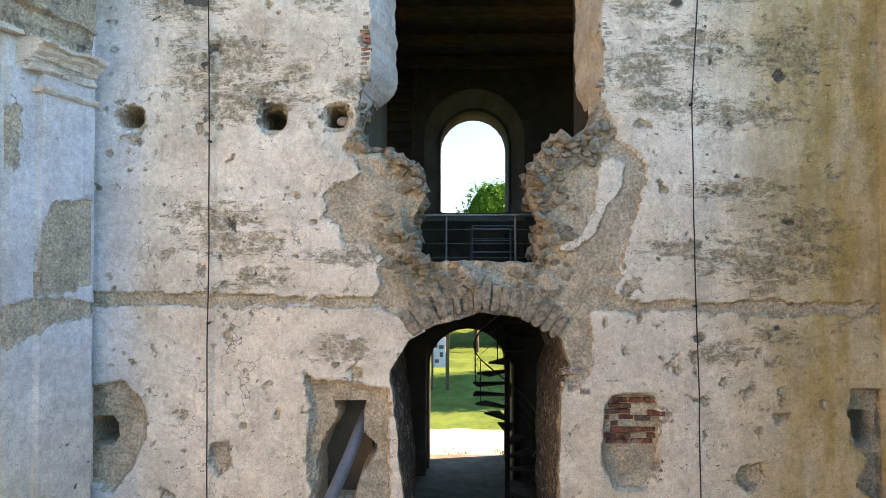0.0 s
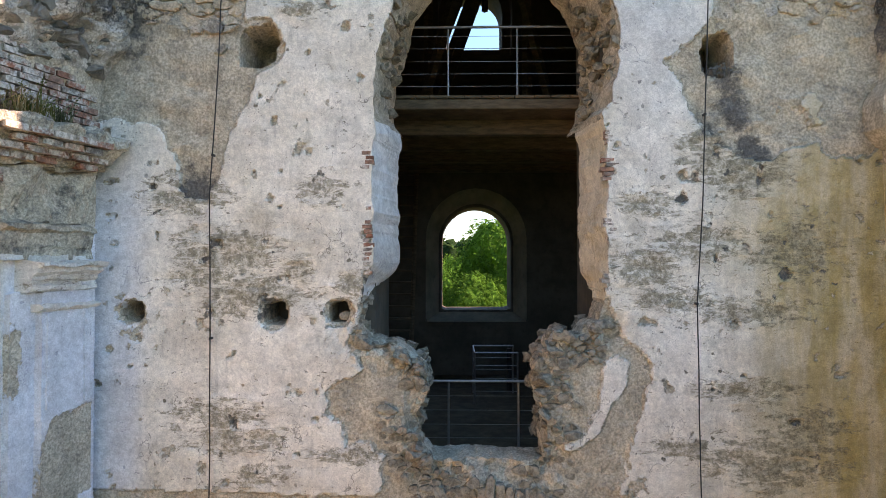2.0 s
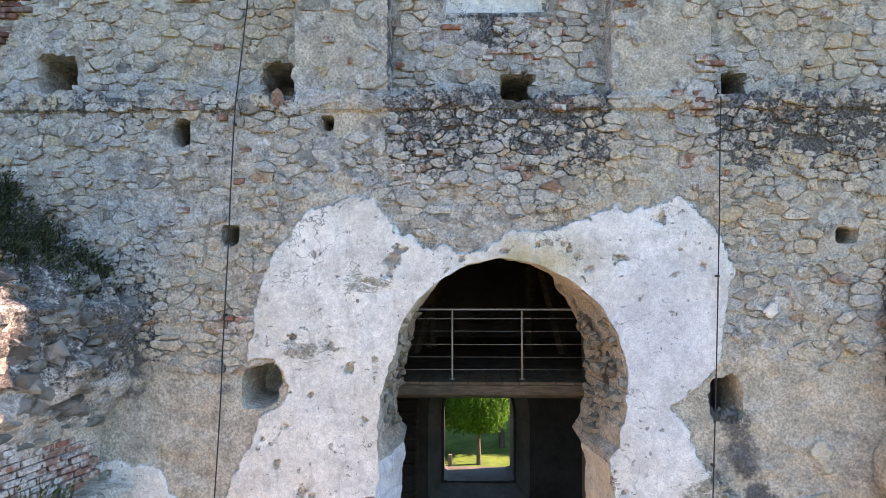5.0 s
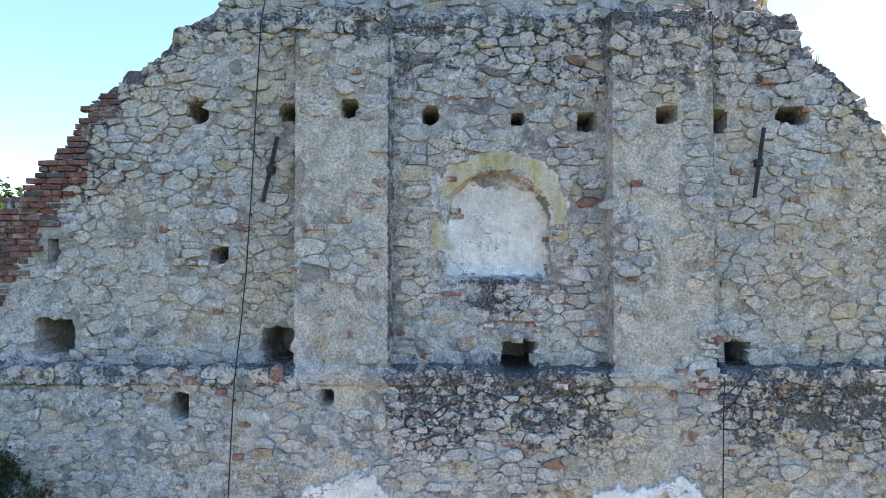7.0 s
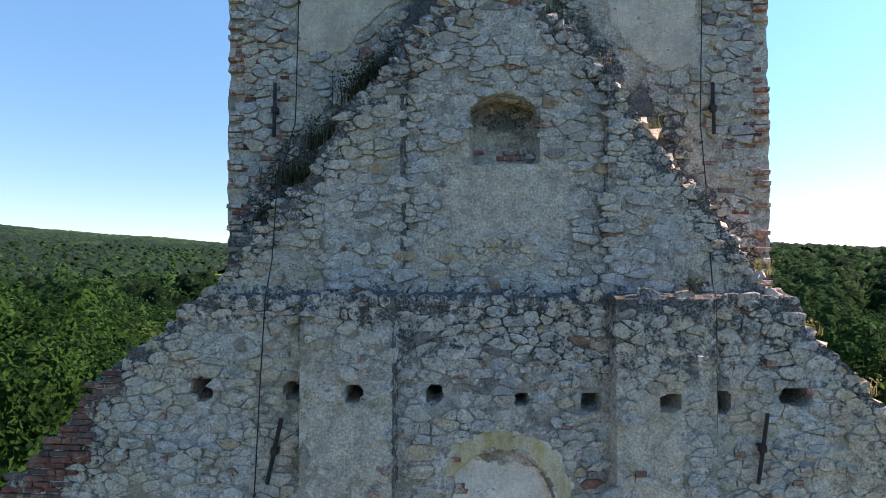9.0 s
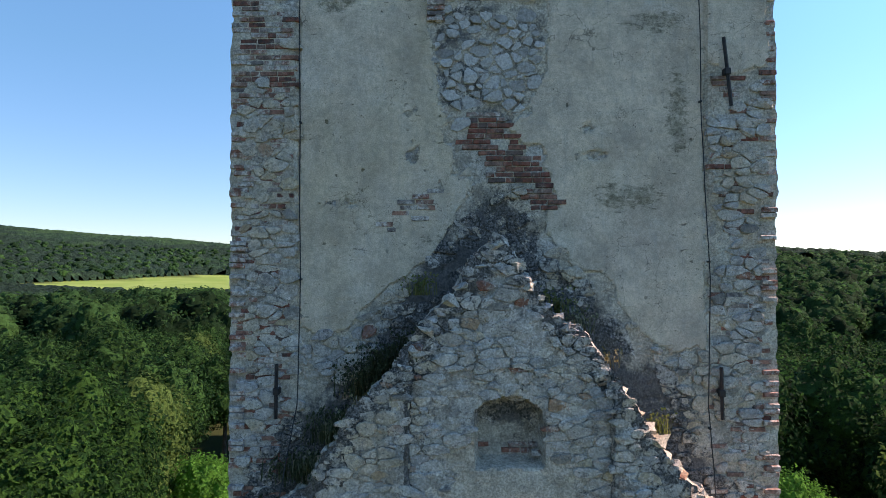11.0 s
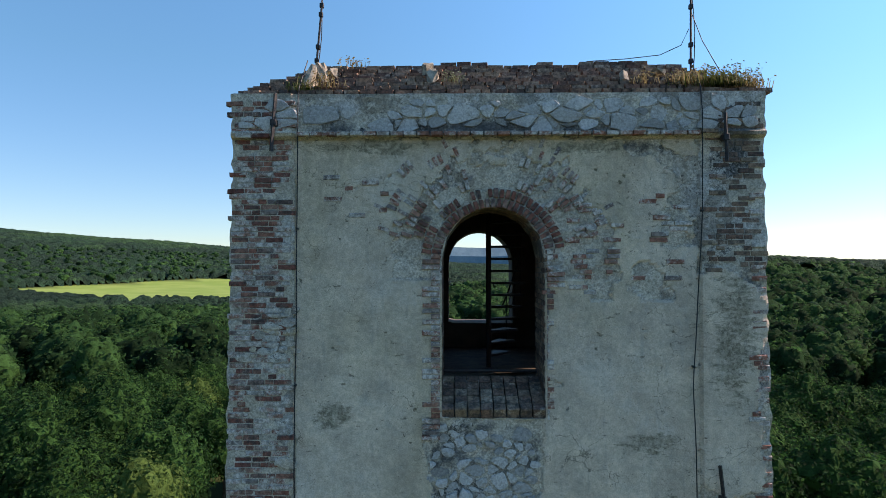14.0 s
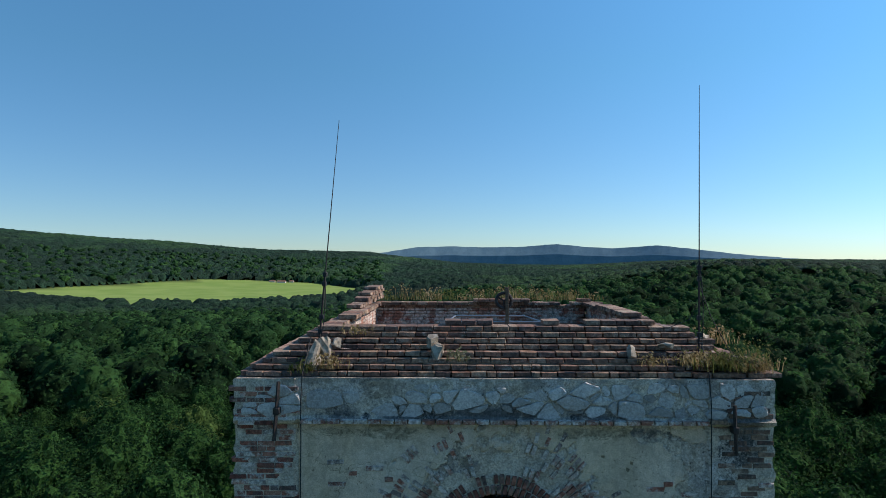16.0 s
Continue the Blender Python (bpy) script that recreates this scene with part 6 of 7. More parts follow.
def spiral(label, x, y, z0, z1, radius, rise, turn, start, material, rail):
    s = empty("spiral_stair", (x, y, z0), label, "stairs", "spiral stairs in the tower")
    part("newel_post", rod(bmesh.new(), (x, y, z0), (x, y, z1 + 0.9), 0.055, 12), M_IRON, s)
    n = int((z1 - z0) / rise)
    line = []
    for k in range(1, n + 1):
        a, z = start + turn * k, z0 + rise * k
        bm = bmesh.new()
        w = radians(15)
        corners = [(0.05, -0.05), (radius, -radius * math.tan(w)), (radius, radius * math.tan(w)), (0.05, 0.05)]
        top = [bm.verts.new((p, q, 0.0)) for p, q in corners]
        low = [bm.verts.new((p, q, -0.045)) for p, q in corners]
        bm.faces.new(top)
        bm.faces.new(low[::-1])
        for i in range(4):
            bm.faces.new((top[i], low[i], low[(i + 1) % 4], top[(i + 1) % 4]))
        bmesh.ops.recalc_face_normals(bm, faces=bm.faces)
        bm.transform(Matrix.Translation((x, y, z)) @ Matrix.Rotation(a, 4, "Z"))
        tread = part("tread", bm, material, s)
        line.append((x + radius * math.cos(a), y + radius * math.sin(a), z))
        if k % 2 == 0:
            part("baluster", rod(bmesh.new(), line[-1], Vector(line[-1]) + Vector((0, 0, 0.95)), 0.012, 6), M_IRON, tread)
    for h, r in ((0.95, 0.019), (0.7, 0.006), (0.45, 0.006)):
        fine = []
        for p, q in zip(line, line[1:]):
            for f in (0, 0.5):
                mid = Vector(p).lerp(Vector(q), f)
                off = Vector((mid.x - x, mid.y - y, 0)).normalized() * radius
                fine.append((x + off.x, y + off.y, mid.z + h))
        tube("handrail" if h > 0.9 else "rail_wire", fine, r, M_STEEL if rail else M_IRON, s)
    return s


spiral("dark iron spiral stair with timber treads in the tower passage", 1.15, 13.3, GROUND_FLOOR, FLOOR1, 0.72, 0.265, radians(27), radians(-75), M_WOOD, True)
spiral("dark iron spiral stair rising through the belfry", 0.56, 12.55, BELFRY, 31.4, 0.72, 0.25, radians(-9), radians(72), M_IRON, False)
bar = empty("window_bar", (0.42, 9.5, 28.05), "dark iron bar across the belfry window", "bar")
part("rod", rod(bmesh.new(), (-0.36, 9.7, 27.82), (1.2, 9.7, 27.82), 0.03, 8), M_IRON, bar)

door = empty("door_leaf", (1.9, 15.4, GROUND_FLOOR), "pale wooden door leaf standing open at the rear doorway", "door")
leaf = part("leaf", boxed(1.38, 1.43, 14.75, 15.55, GROUND_FLOOR + 0.02, 3.0, bevel=0.006), plain_material("pale_boards", (0.35, 0.26, 0.16), (0.48, 0.38, 0.25), 5, 0.8, 0, 0.4, (1, 1, 0.2)), door)
part("lock_plate", boxed(1.355, 1.38, 14.9, 14.98, 2.2, 2.5, bevel=0.004), M_IRON, leaf)
tin = empty("metal_sheet", (-0.45, 9.6, GROUND_FLOOR), "grey metal sheet leaning in the passage", "sheet")
part("sheet", rod(bmesh.new(), (-0.6, 9.3, GROUND_FLOOR), (-0.45, 9.6, 1.6), 0.2, 4), M_STEEL, tin)

pipe = empty("drain_pipe", (-1.35, 7.9, 3.3), "grey plastic pipe sticking out of a broken hole", "pipe")
M_PVC = plain_material("grey_plastic", (0.10, 0.115, 0.14), (0.145, 0.16, 0.19), 6, 0.5, 0, 0.1)
tube("pipe", [(-1.16, 8.1, 3.5), (-1.33, 7.6, 3.02), (-1.5, 7.15, 2.6)], 0.075, M_PVC, pipe, sides=16)
tube("socket", [(-1.48, 7.2, 2.65), (-1.54, 7.05, 2.5)], 0.09, M_CABLE, pipe, "black pipe mouth", sides=16)


def cable(label, line):
    c = empty("lightning_cable", line[0], label, "cable", "lightning cables down the wall")
    pts = []
    for a, b in zip(line, line[1:]):
        n = max(2, int((Vector(b) - Vector(a)).length / 0.25))
        for k in range(n):
            p = Vector(a).lerp(Vector(b), k / n)
            p.x += 0.03 * (float(fbm(np.array(p.z * 0.9), np.array(line[0][0]), 151)) - 0.5)
            pts.append(p)
    pts.append(Vector(line[-1]))
    tube("wire", pts, 0.0085, M_CABLE, c)
    for p in pts[5::9]:
        part("clip", boxed(p.x - 0.014, p.x + 0.014, p.y - 0.014, p.y + 0.07, p.z - 0.014, p.z + 0.014, bevel=0.004), M_CABLE, c)
    return c


cable("thin black lightning cable clipped to the plaster and gable", [(-3.06, 7.60, 1.0), (-3.09, 7.60, 2.7), (-3.07, 7.58, 6.0), (-3.09, 7.58, 8.8), (-3.0, 7.58, 10.6), (-2.9, 7.58, 12.9), (-2.84, 7.58, 14.3), (-2.78, 7.84, 15.6), (-2.62, 7.86, 18.9), (-2.58, 8.0, 19.4),
      (-2.52, 8.0, 20.3), (-2.47, 8.72, 21.4), (-2.44, 8.74, 23.2), (-2.46, 8.74, 27), (-2.44, 8.74, 30.3), (-2.42, 8.66, 31.7), (-2.42, 8.72, 32.1), (-2.36, 9.0, 32.6)])
cable("thin black lightning cable clipped to the stained plaster and gable", [(3.05, 7.60, 1.0), (3.03, 7.60, 2.7), (3.01, 7.58, 3.85), (2.97, 7.58, 5.5), (2.95, 7.58, 7.46), (3.03, 7.58, 8.8), (3.1, 7.58, 10.8), (3.17, 7.58, 12.9), (3.19, 7.58, 14.3), (3.19, 7.84, 14.6), (3.2, 7.84, 18.9),
      (3.22, 8.0, 19.1), (3.26, 8.2, 19.8), (3.42, 8.65, 20.5), (3.38, 8.72, 21.4), (3.42, 8.74, 23.2), (3.32, 8.74, 25.5), (3.29, 8.74, 27.8), (3.43, 8.74, 30.3), (3.42, 8.66, 31.7), (3.42, 8.72, 32.1), (3.44, 9.05, 32.5)])

for a, b, y in (((-2.39, 17.36), (-2.57, 16.52), 7.84), ((3.83, 17.45), (3.70, 16.56), 7.84), ((-2.77, 21.99), (-2.78, 21.2), 8.76), ((3.57, 21.96), (3.58, 21.22), 8.76), ((3.63, 26.66), (3.73, 25.68), 8.72), ((-2.74, 32.0), (-2.80, 31.16), 8.66), ((3.73, 31.69), (3.75, 30.99), 8.66)):
    t = empty("wall_anchor", (a[0], y, b[1]), "rusty dark iron tie-rod anchor on the masonry", "anchor", "iron wall anchors")
    part("key_bar", rod(bmesh.new(), (a[0], y - 0.02, a[1]), (b[0], y - 0.02, b[1]), 0.028, 4), M_IRON, t)
    mx, mz = (a[0] + b[0]) / 2, (a[1] + b[1]) / 2
    part("eye", boxed(mx - 0.045, mx + 0.045, y - 0.05, y + 0.08, mz - 0.05, mz + 0.05, bevel=0.012), M_IRON, t)

for base, tip, lab in (((-2.30, 9.2, 32.3), (-1.99, 9.2, 35.9), "leaning"), ((3.46, 9.2, 32.2), (3.50, 9.2, 36.4), "upright")):
    r0 = empty("lightning_rod", base, "thin dark " + lab + " lightning rod on the tower crown", "lightning rod", "lightning rods on the tower")
    a, b = Vector(base), Vector(tip)
    part("mast", rod(bmesh.new(), a, a.lerp(b, 0.35), 0.017, 8), M_IRON, r0)
    part("tip", rod(bmesh.new(), a.lerp(b, 0.35), b, 0.010, 6, 0.004), M_IRON, r0)
    tube("lead", [a.lerp(b, f) + Vector((0.05 * math.sin(f * 9), -0.03, 0)) for f in (0, .06, .12, .2, .27, .34, .36)], 0.007, M_CABLE, r0)
    for f in (0.1, 0.16, 0.3, 0.34):
        p = a.lerp(b, f)
        part("clamp", boxed(p.x - 0.03, p.x + 0.03, p.y - 0.035, p.y + 0.03, p.z - 0.035, p.z + 0.035, bevel=0.006), M_CABLE, r0)
slack = tube("lead", [(3.46, 9.15, 33.35), (3.6, 9.1, 32.9), (3.85, 9.05, 32.4), (3.9, 9.0, 32.25)], 0.006, M_CABLE, None)
tagged(slack, "slack black earthing wire at the rod's foot", "cable")
loop = tube("wire", [(3.42, 9.15, 33.1), (3.3, 9.15, 32.85), (3.0, 9.2, 32.72), (2.5, 9.25, 32.68), (1.9, 9.3, 32.66)], 0.006, M_CABLE, None)
tagged(loop, "slack black wire along the brick crown", "cable")

wheel = empty("pulley_wheel", (0.79, 12.5, 31.75), "black iron wheel on a pale post in the tower top", "pulley")
bm = bmesh.new()
n, R0, r0 = 24, 0.155, 0.034
vs = [[bm.verts.new((0.79 + (R0 + r0 * math.cos(2 * math.pi * j / 8)) * math.cos(2 * math.pi * i / n), 12.5 + r0 * math.sin(2 * math.pi * j / 8), 32.92 + (R0 + r0 * math.cos(2 * math.pi * j / 8)) * math.sin(2 * math.pi * i / n))) for j in range(8)] for i in range(n)]
for i in range(n):
    for j in range(8):
        bm.faces.new((vs[i][j], vs[(i + 1) % n][j], vs[(i + 1) % n][(j + 1) % 8], vs[i][(j + 1) % 8]))
rim = part("rim", bm, M_IRON, wheel)
for a in (0.5, 2.6, 4.7):
    part("spoke", rod(bmesh.new(), (0.79, 12.5, 32.92), (0.79 + 0.15 * math.cos(a), 12.5, 32.92 + 0.15 * math.sin(a)), 0.018, 6), M_IRON, rim)
part("post", boxed(0.82, 0.89, 12.44, 12.53, 31.75, 33.2, bevel=0.006), M_WOOD, wheel)
frame_rail = empty("hatch_rail", (0.6, 12.5, 31.75), "grey steel railing round the roof hatch", "railing")
for x in (-0.39, 1.58):
    part("post", rod(bmesh.new(), (x, 12.5, 31.75), (x, 12.5, 32.5), 0.02, 8), M_STEEL, frame_rail)
    part("side_rail", rod(bmesh.new(), (x, 12.5, 32.48), (x * 0.8 + 0.1, 13.9, 32.48), 0.02, 8), M_STEEL, frame_rail)
part("top_rail", rod(bmesh.new(), (-0.39, 12.5, 32.48), (1.58, 12.5, 32.48), 0.022, 8), M_STEEL, frame_rail)
part("top_rail", rod(bmesh.new(), (-0.2, 13.9, 32.48), (1.38, 13.9, 32.48), 0.022, 8), M_STEEL, frame_rail)


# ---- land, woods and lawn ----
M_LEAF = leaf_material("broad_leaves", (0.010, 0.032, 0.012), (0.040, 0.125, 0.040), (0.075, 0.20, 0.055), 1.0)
# sunlight is put into the lawn-edge greens, shade into the tall trees'
M_LEAF_NEAR = leaf_material("sunlit_tone_leaves", (0.035, 0.12, 0.018), (0.10, 0.30, 0.045))
M_LEAF_TALL = leaf_material("shaded_tone_leaves", (0.008, 0.030, 0.009), (0.024, 0.088, 0.022), (0.064, 0.18, 0.037))
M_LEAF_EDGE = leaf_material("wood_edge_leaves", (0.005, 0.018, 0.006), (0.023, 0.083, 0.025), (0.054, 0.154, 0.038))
M_LEAF_PALE = leaf_material("flowering_leaves", (0.03, 0.07, 0.018), (0.09, 0.155, 0.04))
M_BARK = plain_material("bark", (0.06, 0.045, 0.03), (0.13, 0.10, 0.075), 6, 0.9, 0, 0.8, (1, 1, 0.3))
M_GRASS = leaf_material("grass_blades", (0.10, 0.13, 0.03), (0.22, 0.24, 0.08), (0.34, 0.30, 0.14))
M_MOSS = leaf_material("dark_herbs", (0.045, 0.058, 0.028), (0.10, 0.122, 0.058), (0.19, 0.20, 0.10))
M_DRY = leaf_material("dry_weeds", (0.20, 0.15, 0.06), (0.42, 0.33, 0.16), (0.60, 0.50, 0.30))
M_HERB = leaf_material("grey_herbs", (0.10, 0.12, 0.06), (0.24, 0.26, 0.15), (0.42, 0.42, 0.30))


RIDGE = ([-60, -37, -30, -25, -17, -8, -5, 0, 10, 20, 60], [120, 118, 97, 87, 62, 56, 40, 16, 4, 8, 10])


def land_height(x, y):
    r, a = np.hypot(x, y), np.degrees(np.arctan2(x, y))
    h = np.interp(a, *RIDGE) * smooth(1150, 2250, r)
    h = h - 15 * smooth(130, 480, r) * (1 - smooth(1250, 2250, r)) * smooth(2, -10, a)
    h = h + smooth(6, 24, a) * (20 * smooth(120, 620, r)) * (1 - 0.25 * smooth(24, 40, a))
    h = h + 6 * (fbm(x / 260, y / 260, 161, 3) - 0.5) * smooth(80, 500, r)
    return h * smooth(60, 160, r)


MEADOW = [(-37, 880), (-35.4, 860), (-29.6, 670), (-25, 640), (-20.7, 630), (-14, 660), (-10.9, 720), (-8.8, 840), (-8.6, 1130), (-12.9, 1320), (-16.9, 1380), (-22.6, 1400), (-29.6, 1300), (-35.4, 1230), (-37, 1210)]


def meadow(x, y):
    return inside(MEADOW_XY, x, y)


MEADOW_XY = [(r * math.sin(radians(a)), r * math.cos(radians(a))) for a, r in MEADOW]


def land_material():
    m = Nodes("grassland", 0.95, 0.1)
    lawn = m.mix(m.step(m.noise(0.5, 6, 0.7), 0.35, 0.65), (0.055, 0.115, 0.022), (0.12, 0.19, 0.045))
    lawn = m.mix(m.step(m.noise(9, 5, 0.7), 0.5, 0.7, 0, 0.6), lawn, (0.16, 0.19, 0.06))
    field = m.mix(m.step(m.noise(0.02, 4), 0.35, 0.65), (0.14, 0.22, 0.045), (0.19, 0.26, 0.065))
    gravel = m.mix(m.noise(3, 6, 0.7), (0.36, 0.33, 0.28), (0.52, 0.49, 0.43))
    litter = m.mix(m.noise(0.8, 5), (0.02, 0.03, 0.012), (0.05, 0.06, 0.02))
    edge = m.math("MULTIPLY", m.math("SUBTRACT", m.noise(1.2, 5), 0.5), 0.5)
    col = m.mix(m.attr("wood"), lawn, litter)
    col = m.mix(m.attr("field"), col, field)
    col = m.mix(m.step(m.math("ADD", m.attr("path"), edge), 0.45, 0.55), col, gravel)
    return m.done(col, m.noise(25, 5, 0.7), 0.5, 0.05)


radii = np.concatenate([np.arange(0, 60, 1.5), np.geomspace(60, 4700, 90)])
angles = np.linspace(-math.pi, math.pi, 241)
R, A = np.meshgrid(radii, angles, indexing="ij")
GX, GY = R * np.sin(A), R * np.cos(A) + 0.0
GZ = land_height(GX, GY) - 0.02
ids = np.arange(GX.size).reshape(GX.shape)
ground = mesh_of("ground", np.stack([GX.ravel(), GY.ravel(), GZ.ravel()], 1), np.stack([ids[:-1, :-1].ravel(), ids[1:, :-1].ravel(), ids[1:, 1:].ravel(), ids[:-1, 1:].ravel()], 1)[:, ::-1], land_material(),
                 {"wood": smooth(-4, 6, np.hypot(GX, GY - 14) - 38).ravel(), "field": smooth(-4, 6, meadow(GX, GY)).ravel(),
                  "path": smooth(2.8, 1.6, np.abs(GY - 17.9)).ravel()})
tagged(ground, "grassy clearing, wood floor, meadow and far hills as one ground", "ground", kind="structure")


def ball(level):
    bm = bmesh.new()
    bmesh.ops.create_icosphere(bm, subdivisions=level, radius=1.0)
    bm.verts.ensure_lookup_table()
    out = np.array([v.co[:] for v in bm.verts]), np.array([[v.index for v in f.verts] for f in bm.faces])
    bm.free()
    return out


BALLS = {k: ball(k) for k in (3, 4)}


def lumps(rs, h, r, base, level, clumps, fine):
    """A crown as a bulging, broken mass: vertices and faces."""
    d, f = BALLS[level]
    c = rs.normal(size=(clumps, 3)) + np.array([0, 0, 0.5])
    c /= np.linalg.norm(c, axis=1)[:, None]
    size = rs.uniform(0.05, 0.11, clumps)
    bulge = np.max(rs.uniform(0.6, 1.0, clumps) * np.exp(-(1 - d @ c.T) / size), axis=1)
    k = (0.62 + 0.42 * bulge) + rs.normal(size=len(d)) * fine
    v = d * k[:, None] * np.array([r, r, (h - base) / 2])
    v[:, 2] += base + (h - base) / 2
    return v, f


def leaves_on(rs, v, f, count, size, out):
    """Small leaf sprays that stand off a crown."""
    t = f[rs.integers(0, len(f), count)]
    w = rs.dirichlet((1, 1, 1), count)[:, :, None]
    p = (v[t] * w).sum(1)
    n0 = np.cross(v[t[:, 1]] - v[t[:, 0]], v[t[:, 2]] - v[t[:, 0]])
    n0 /= np.linalg.norm(n0, axis=1)[:, None] + 1e-9
    p = p + n0 * rs.uniform(-0.15, 1.0, (count, 1)) * out
    n = n0 + rs.normal(size=(count, 3)) * 0.55 + np.array([0, 0, 0.45])
    n /= np.linalg.norm(n, axis=1)[:, None]
    a = np.cross(n, rs.normal(size=(count, 3)))
    a /= np.linalg.norm(a, axis=1)[:, None]
    b = np.cross(n, a)
    s = size * rs.uniform(0.6, 1.4, (count, 1))
    return np.stack([p - a * s, p - b * s * 0.55 + n * s * 0.15, p + a * s, p + b * s * 0.55 + n * s * 0.15], 1).reshape(-1, 3), np.arange(count * 4).reshape(-1, 4)


def tree_kind(seed, h, r, base, clumps, leaves, size, leaf, label):
    rs = np.random.default_rng(seed)
    t = empty("tree", (0, 0, 0), label, "tree", "trees round the ruin")
    bm = bmesh.new()
    rod(bm, (0, 0, -0.3), (0.2, 0.1, base + 0.3 * (h - base)), r * 0.075, 10, r * 0.045)
    rod(bm, (0.2, 0.1, base + 0.3 * (h - base)), (0.1, 0.2, h * 0.9), r * 0.045, 8, 0.03)
    v, f = lumps(rs, h, r, base, 4, clumps, 0.03)
    for q in v[rs.integers(0, len(v), 22)]:
        rod(bm, (0.15, 0.1, base + 0.4 * max(0.2, q[2] - base)), tuple(q * np.array([0.9, 0.9, 1.0])), r * 0.02, 5, 0.015)
    part("trunk", bm, M_BARK, t)
    lv, lf = leaves_on(rs, v, f, leaves, size, r * 0.22)
    core = v * np.array([0.93, 0.93, 1.0])
    mesh_of("crown", np.concatenate([core, lv]), f.tolist() + (lf + len(v)).tolist(), leaf, None, t)
    return t


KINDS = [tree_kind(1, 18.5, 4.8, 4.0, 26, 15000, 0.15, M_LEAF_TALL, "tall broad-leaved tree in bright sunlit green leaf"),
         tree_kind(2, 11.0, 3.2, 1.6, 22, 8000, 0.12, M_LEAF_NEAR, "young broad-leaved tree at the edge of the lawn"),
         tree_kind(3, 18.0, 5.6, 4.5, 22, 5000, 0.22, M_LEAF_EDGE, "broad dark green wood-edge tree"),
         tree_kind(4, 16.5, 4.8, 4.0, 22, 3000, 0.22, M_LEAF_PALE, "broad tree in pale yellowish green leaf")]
tr = random.Random(5)
planted = []


def plant(kind, x, y, s=1.0):
    planted.append((x, y))
    z = float(land_height(np.array(x), np.array(y)))
    return copy_thing(KINDS[kind], pose(x, y, z - 0.1, 0, 0, tr.uniform(0, 360)) @ Matrix.Scale(s, 4))


for x, y, s in ((-17.5, 23.5, 1.0), (-21, 26, 1.03), (-24, 22, 1.0), (-19.5, 30, 0.98)):
    plant(0, x, y, s)
for x, y, s in ((-8, 42, 0.85), (-3.2, 45, 0.8), (0.1, 50, 0.72), (3.1, 41, 0.92), (7.5, 43, 0.9), (11, 46, 1.0), (-12, 46, 0.9), (15, 43, 0.95), (-16.5, 40, 1.0), (1.4, 37.5, 0.62), (-1.2, 39, 0.66), (20, 38, 1.0), (6, 55, 1.0), (9.5, 26.5, 0.9), (13, 30, 1.0)):
    plant(1, x, y, s * (1.1 if abs(x) < 5 else 1.0))
plant(3, -20.5, 38.5, 0.72)
plant(3, -24.5, 47, 0.9)
for ring in range(34, 118, 7):
    n = int(ring * 1.75 / 7.6)
    for k in range(n):
        a = radians(-50 + 100 * (k + tr.random()) / n)
        r = ring + tr.uniform(-2.5, 2.5)
        x, y = r * math.sin(a), r * math.cos(a)
        if abs(math.degrees(a)) < 17 and r < 62 or abs(math.degrees(a)) < 7 or (abs(x) < 22 and y < 38):
            continue
        if min([(x - p) ** 2 + (y - q) ** 2 for p, q in planted] + [99]) < 30:
            continue
        plant(3 if tr.random() < 0.08 else 2, x, y, tr.uniform(0.72, 1.08) * (0.86 if x < 0 else 0.92))
for k in KINDS:
    for o in (*k.children_recursive, k):
        bpy.data.objects.remove(o)

# the wood beyond: crowns side by side in one piece
rs = np.random.default_rng(9)
shapes = []
for k in range(6):
    v, f = lumps(rs, 16.0, 5.6, 3.0, 4, 20, 0.05)
    lv, lf = leaves_on(rs, v, f, 800, 0.42, 0.9)
    shapes.append((np.concatenate([v, lv]), f, lf + len(v)))
coarse = []
for k in range(6):
    v, f = lumps(rs, 16.0, 6.2, 3.0, 3, 14, 0.07)
    lv, lf = leaves_on(rs, v, f, 130, 0.8, 1.2)
    coarse.append((np.concatenate([v, lv]), f, lf + len(v)))
V, Fc, count = [], [], 0
for r in np.concatenate([np.arange(118, 200, 8.5), np.arange(200, 480, 9.5), np.arange(1090, 1780, 36)]):
    n = int(r * 1.5 / (9.0 if r < 500 else 24))
    for k in range(n):
        a = radians(-43 + 86 * (k + rs.random()) / n)
        q = r + rs.uniform(-3, 3)
        x, y = q * math.sin(a), q * math.cos(a)
        if inside(MEADOW_XY, np.array([x]), np.array([y]))[0] > -4 or abs(a) < 0.12 and r < 200 or r > 500 and a > -0.12:
            continue
        v, f, lf = (shapes if r < 200 else coarse)[rs.integers(0, 6)]
        turn = rs.uniform(0, 6.28)
        s = rs.uniform(0.7, 1.25) * (1.0 if r < 500 else 1.35)
        c, d = math.cos(turn) * s, math.sin(turn) * s
        z = float(land_height(np.array(x), np.array(y)))
        V.append(np.stack([v[:, 0] * c - v[:, 1] * d + x, v[:, 0] * d + v[:, 1] * c + y, v[:, 2] * (0.45 + 0.5 * s) + z + 1.0], 1))
        Fc += (f + count).tolist() + (lf + count).tolist()
        count += len(v)
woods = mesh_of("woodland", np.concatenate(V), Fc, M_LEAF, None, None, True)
tagged(woods, "dense dark green broad-leaved wood to the middle distance", "wood", kind="stuff")


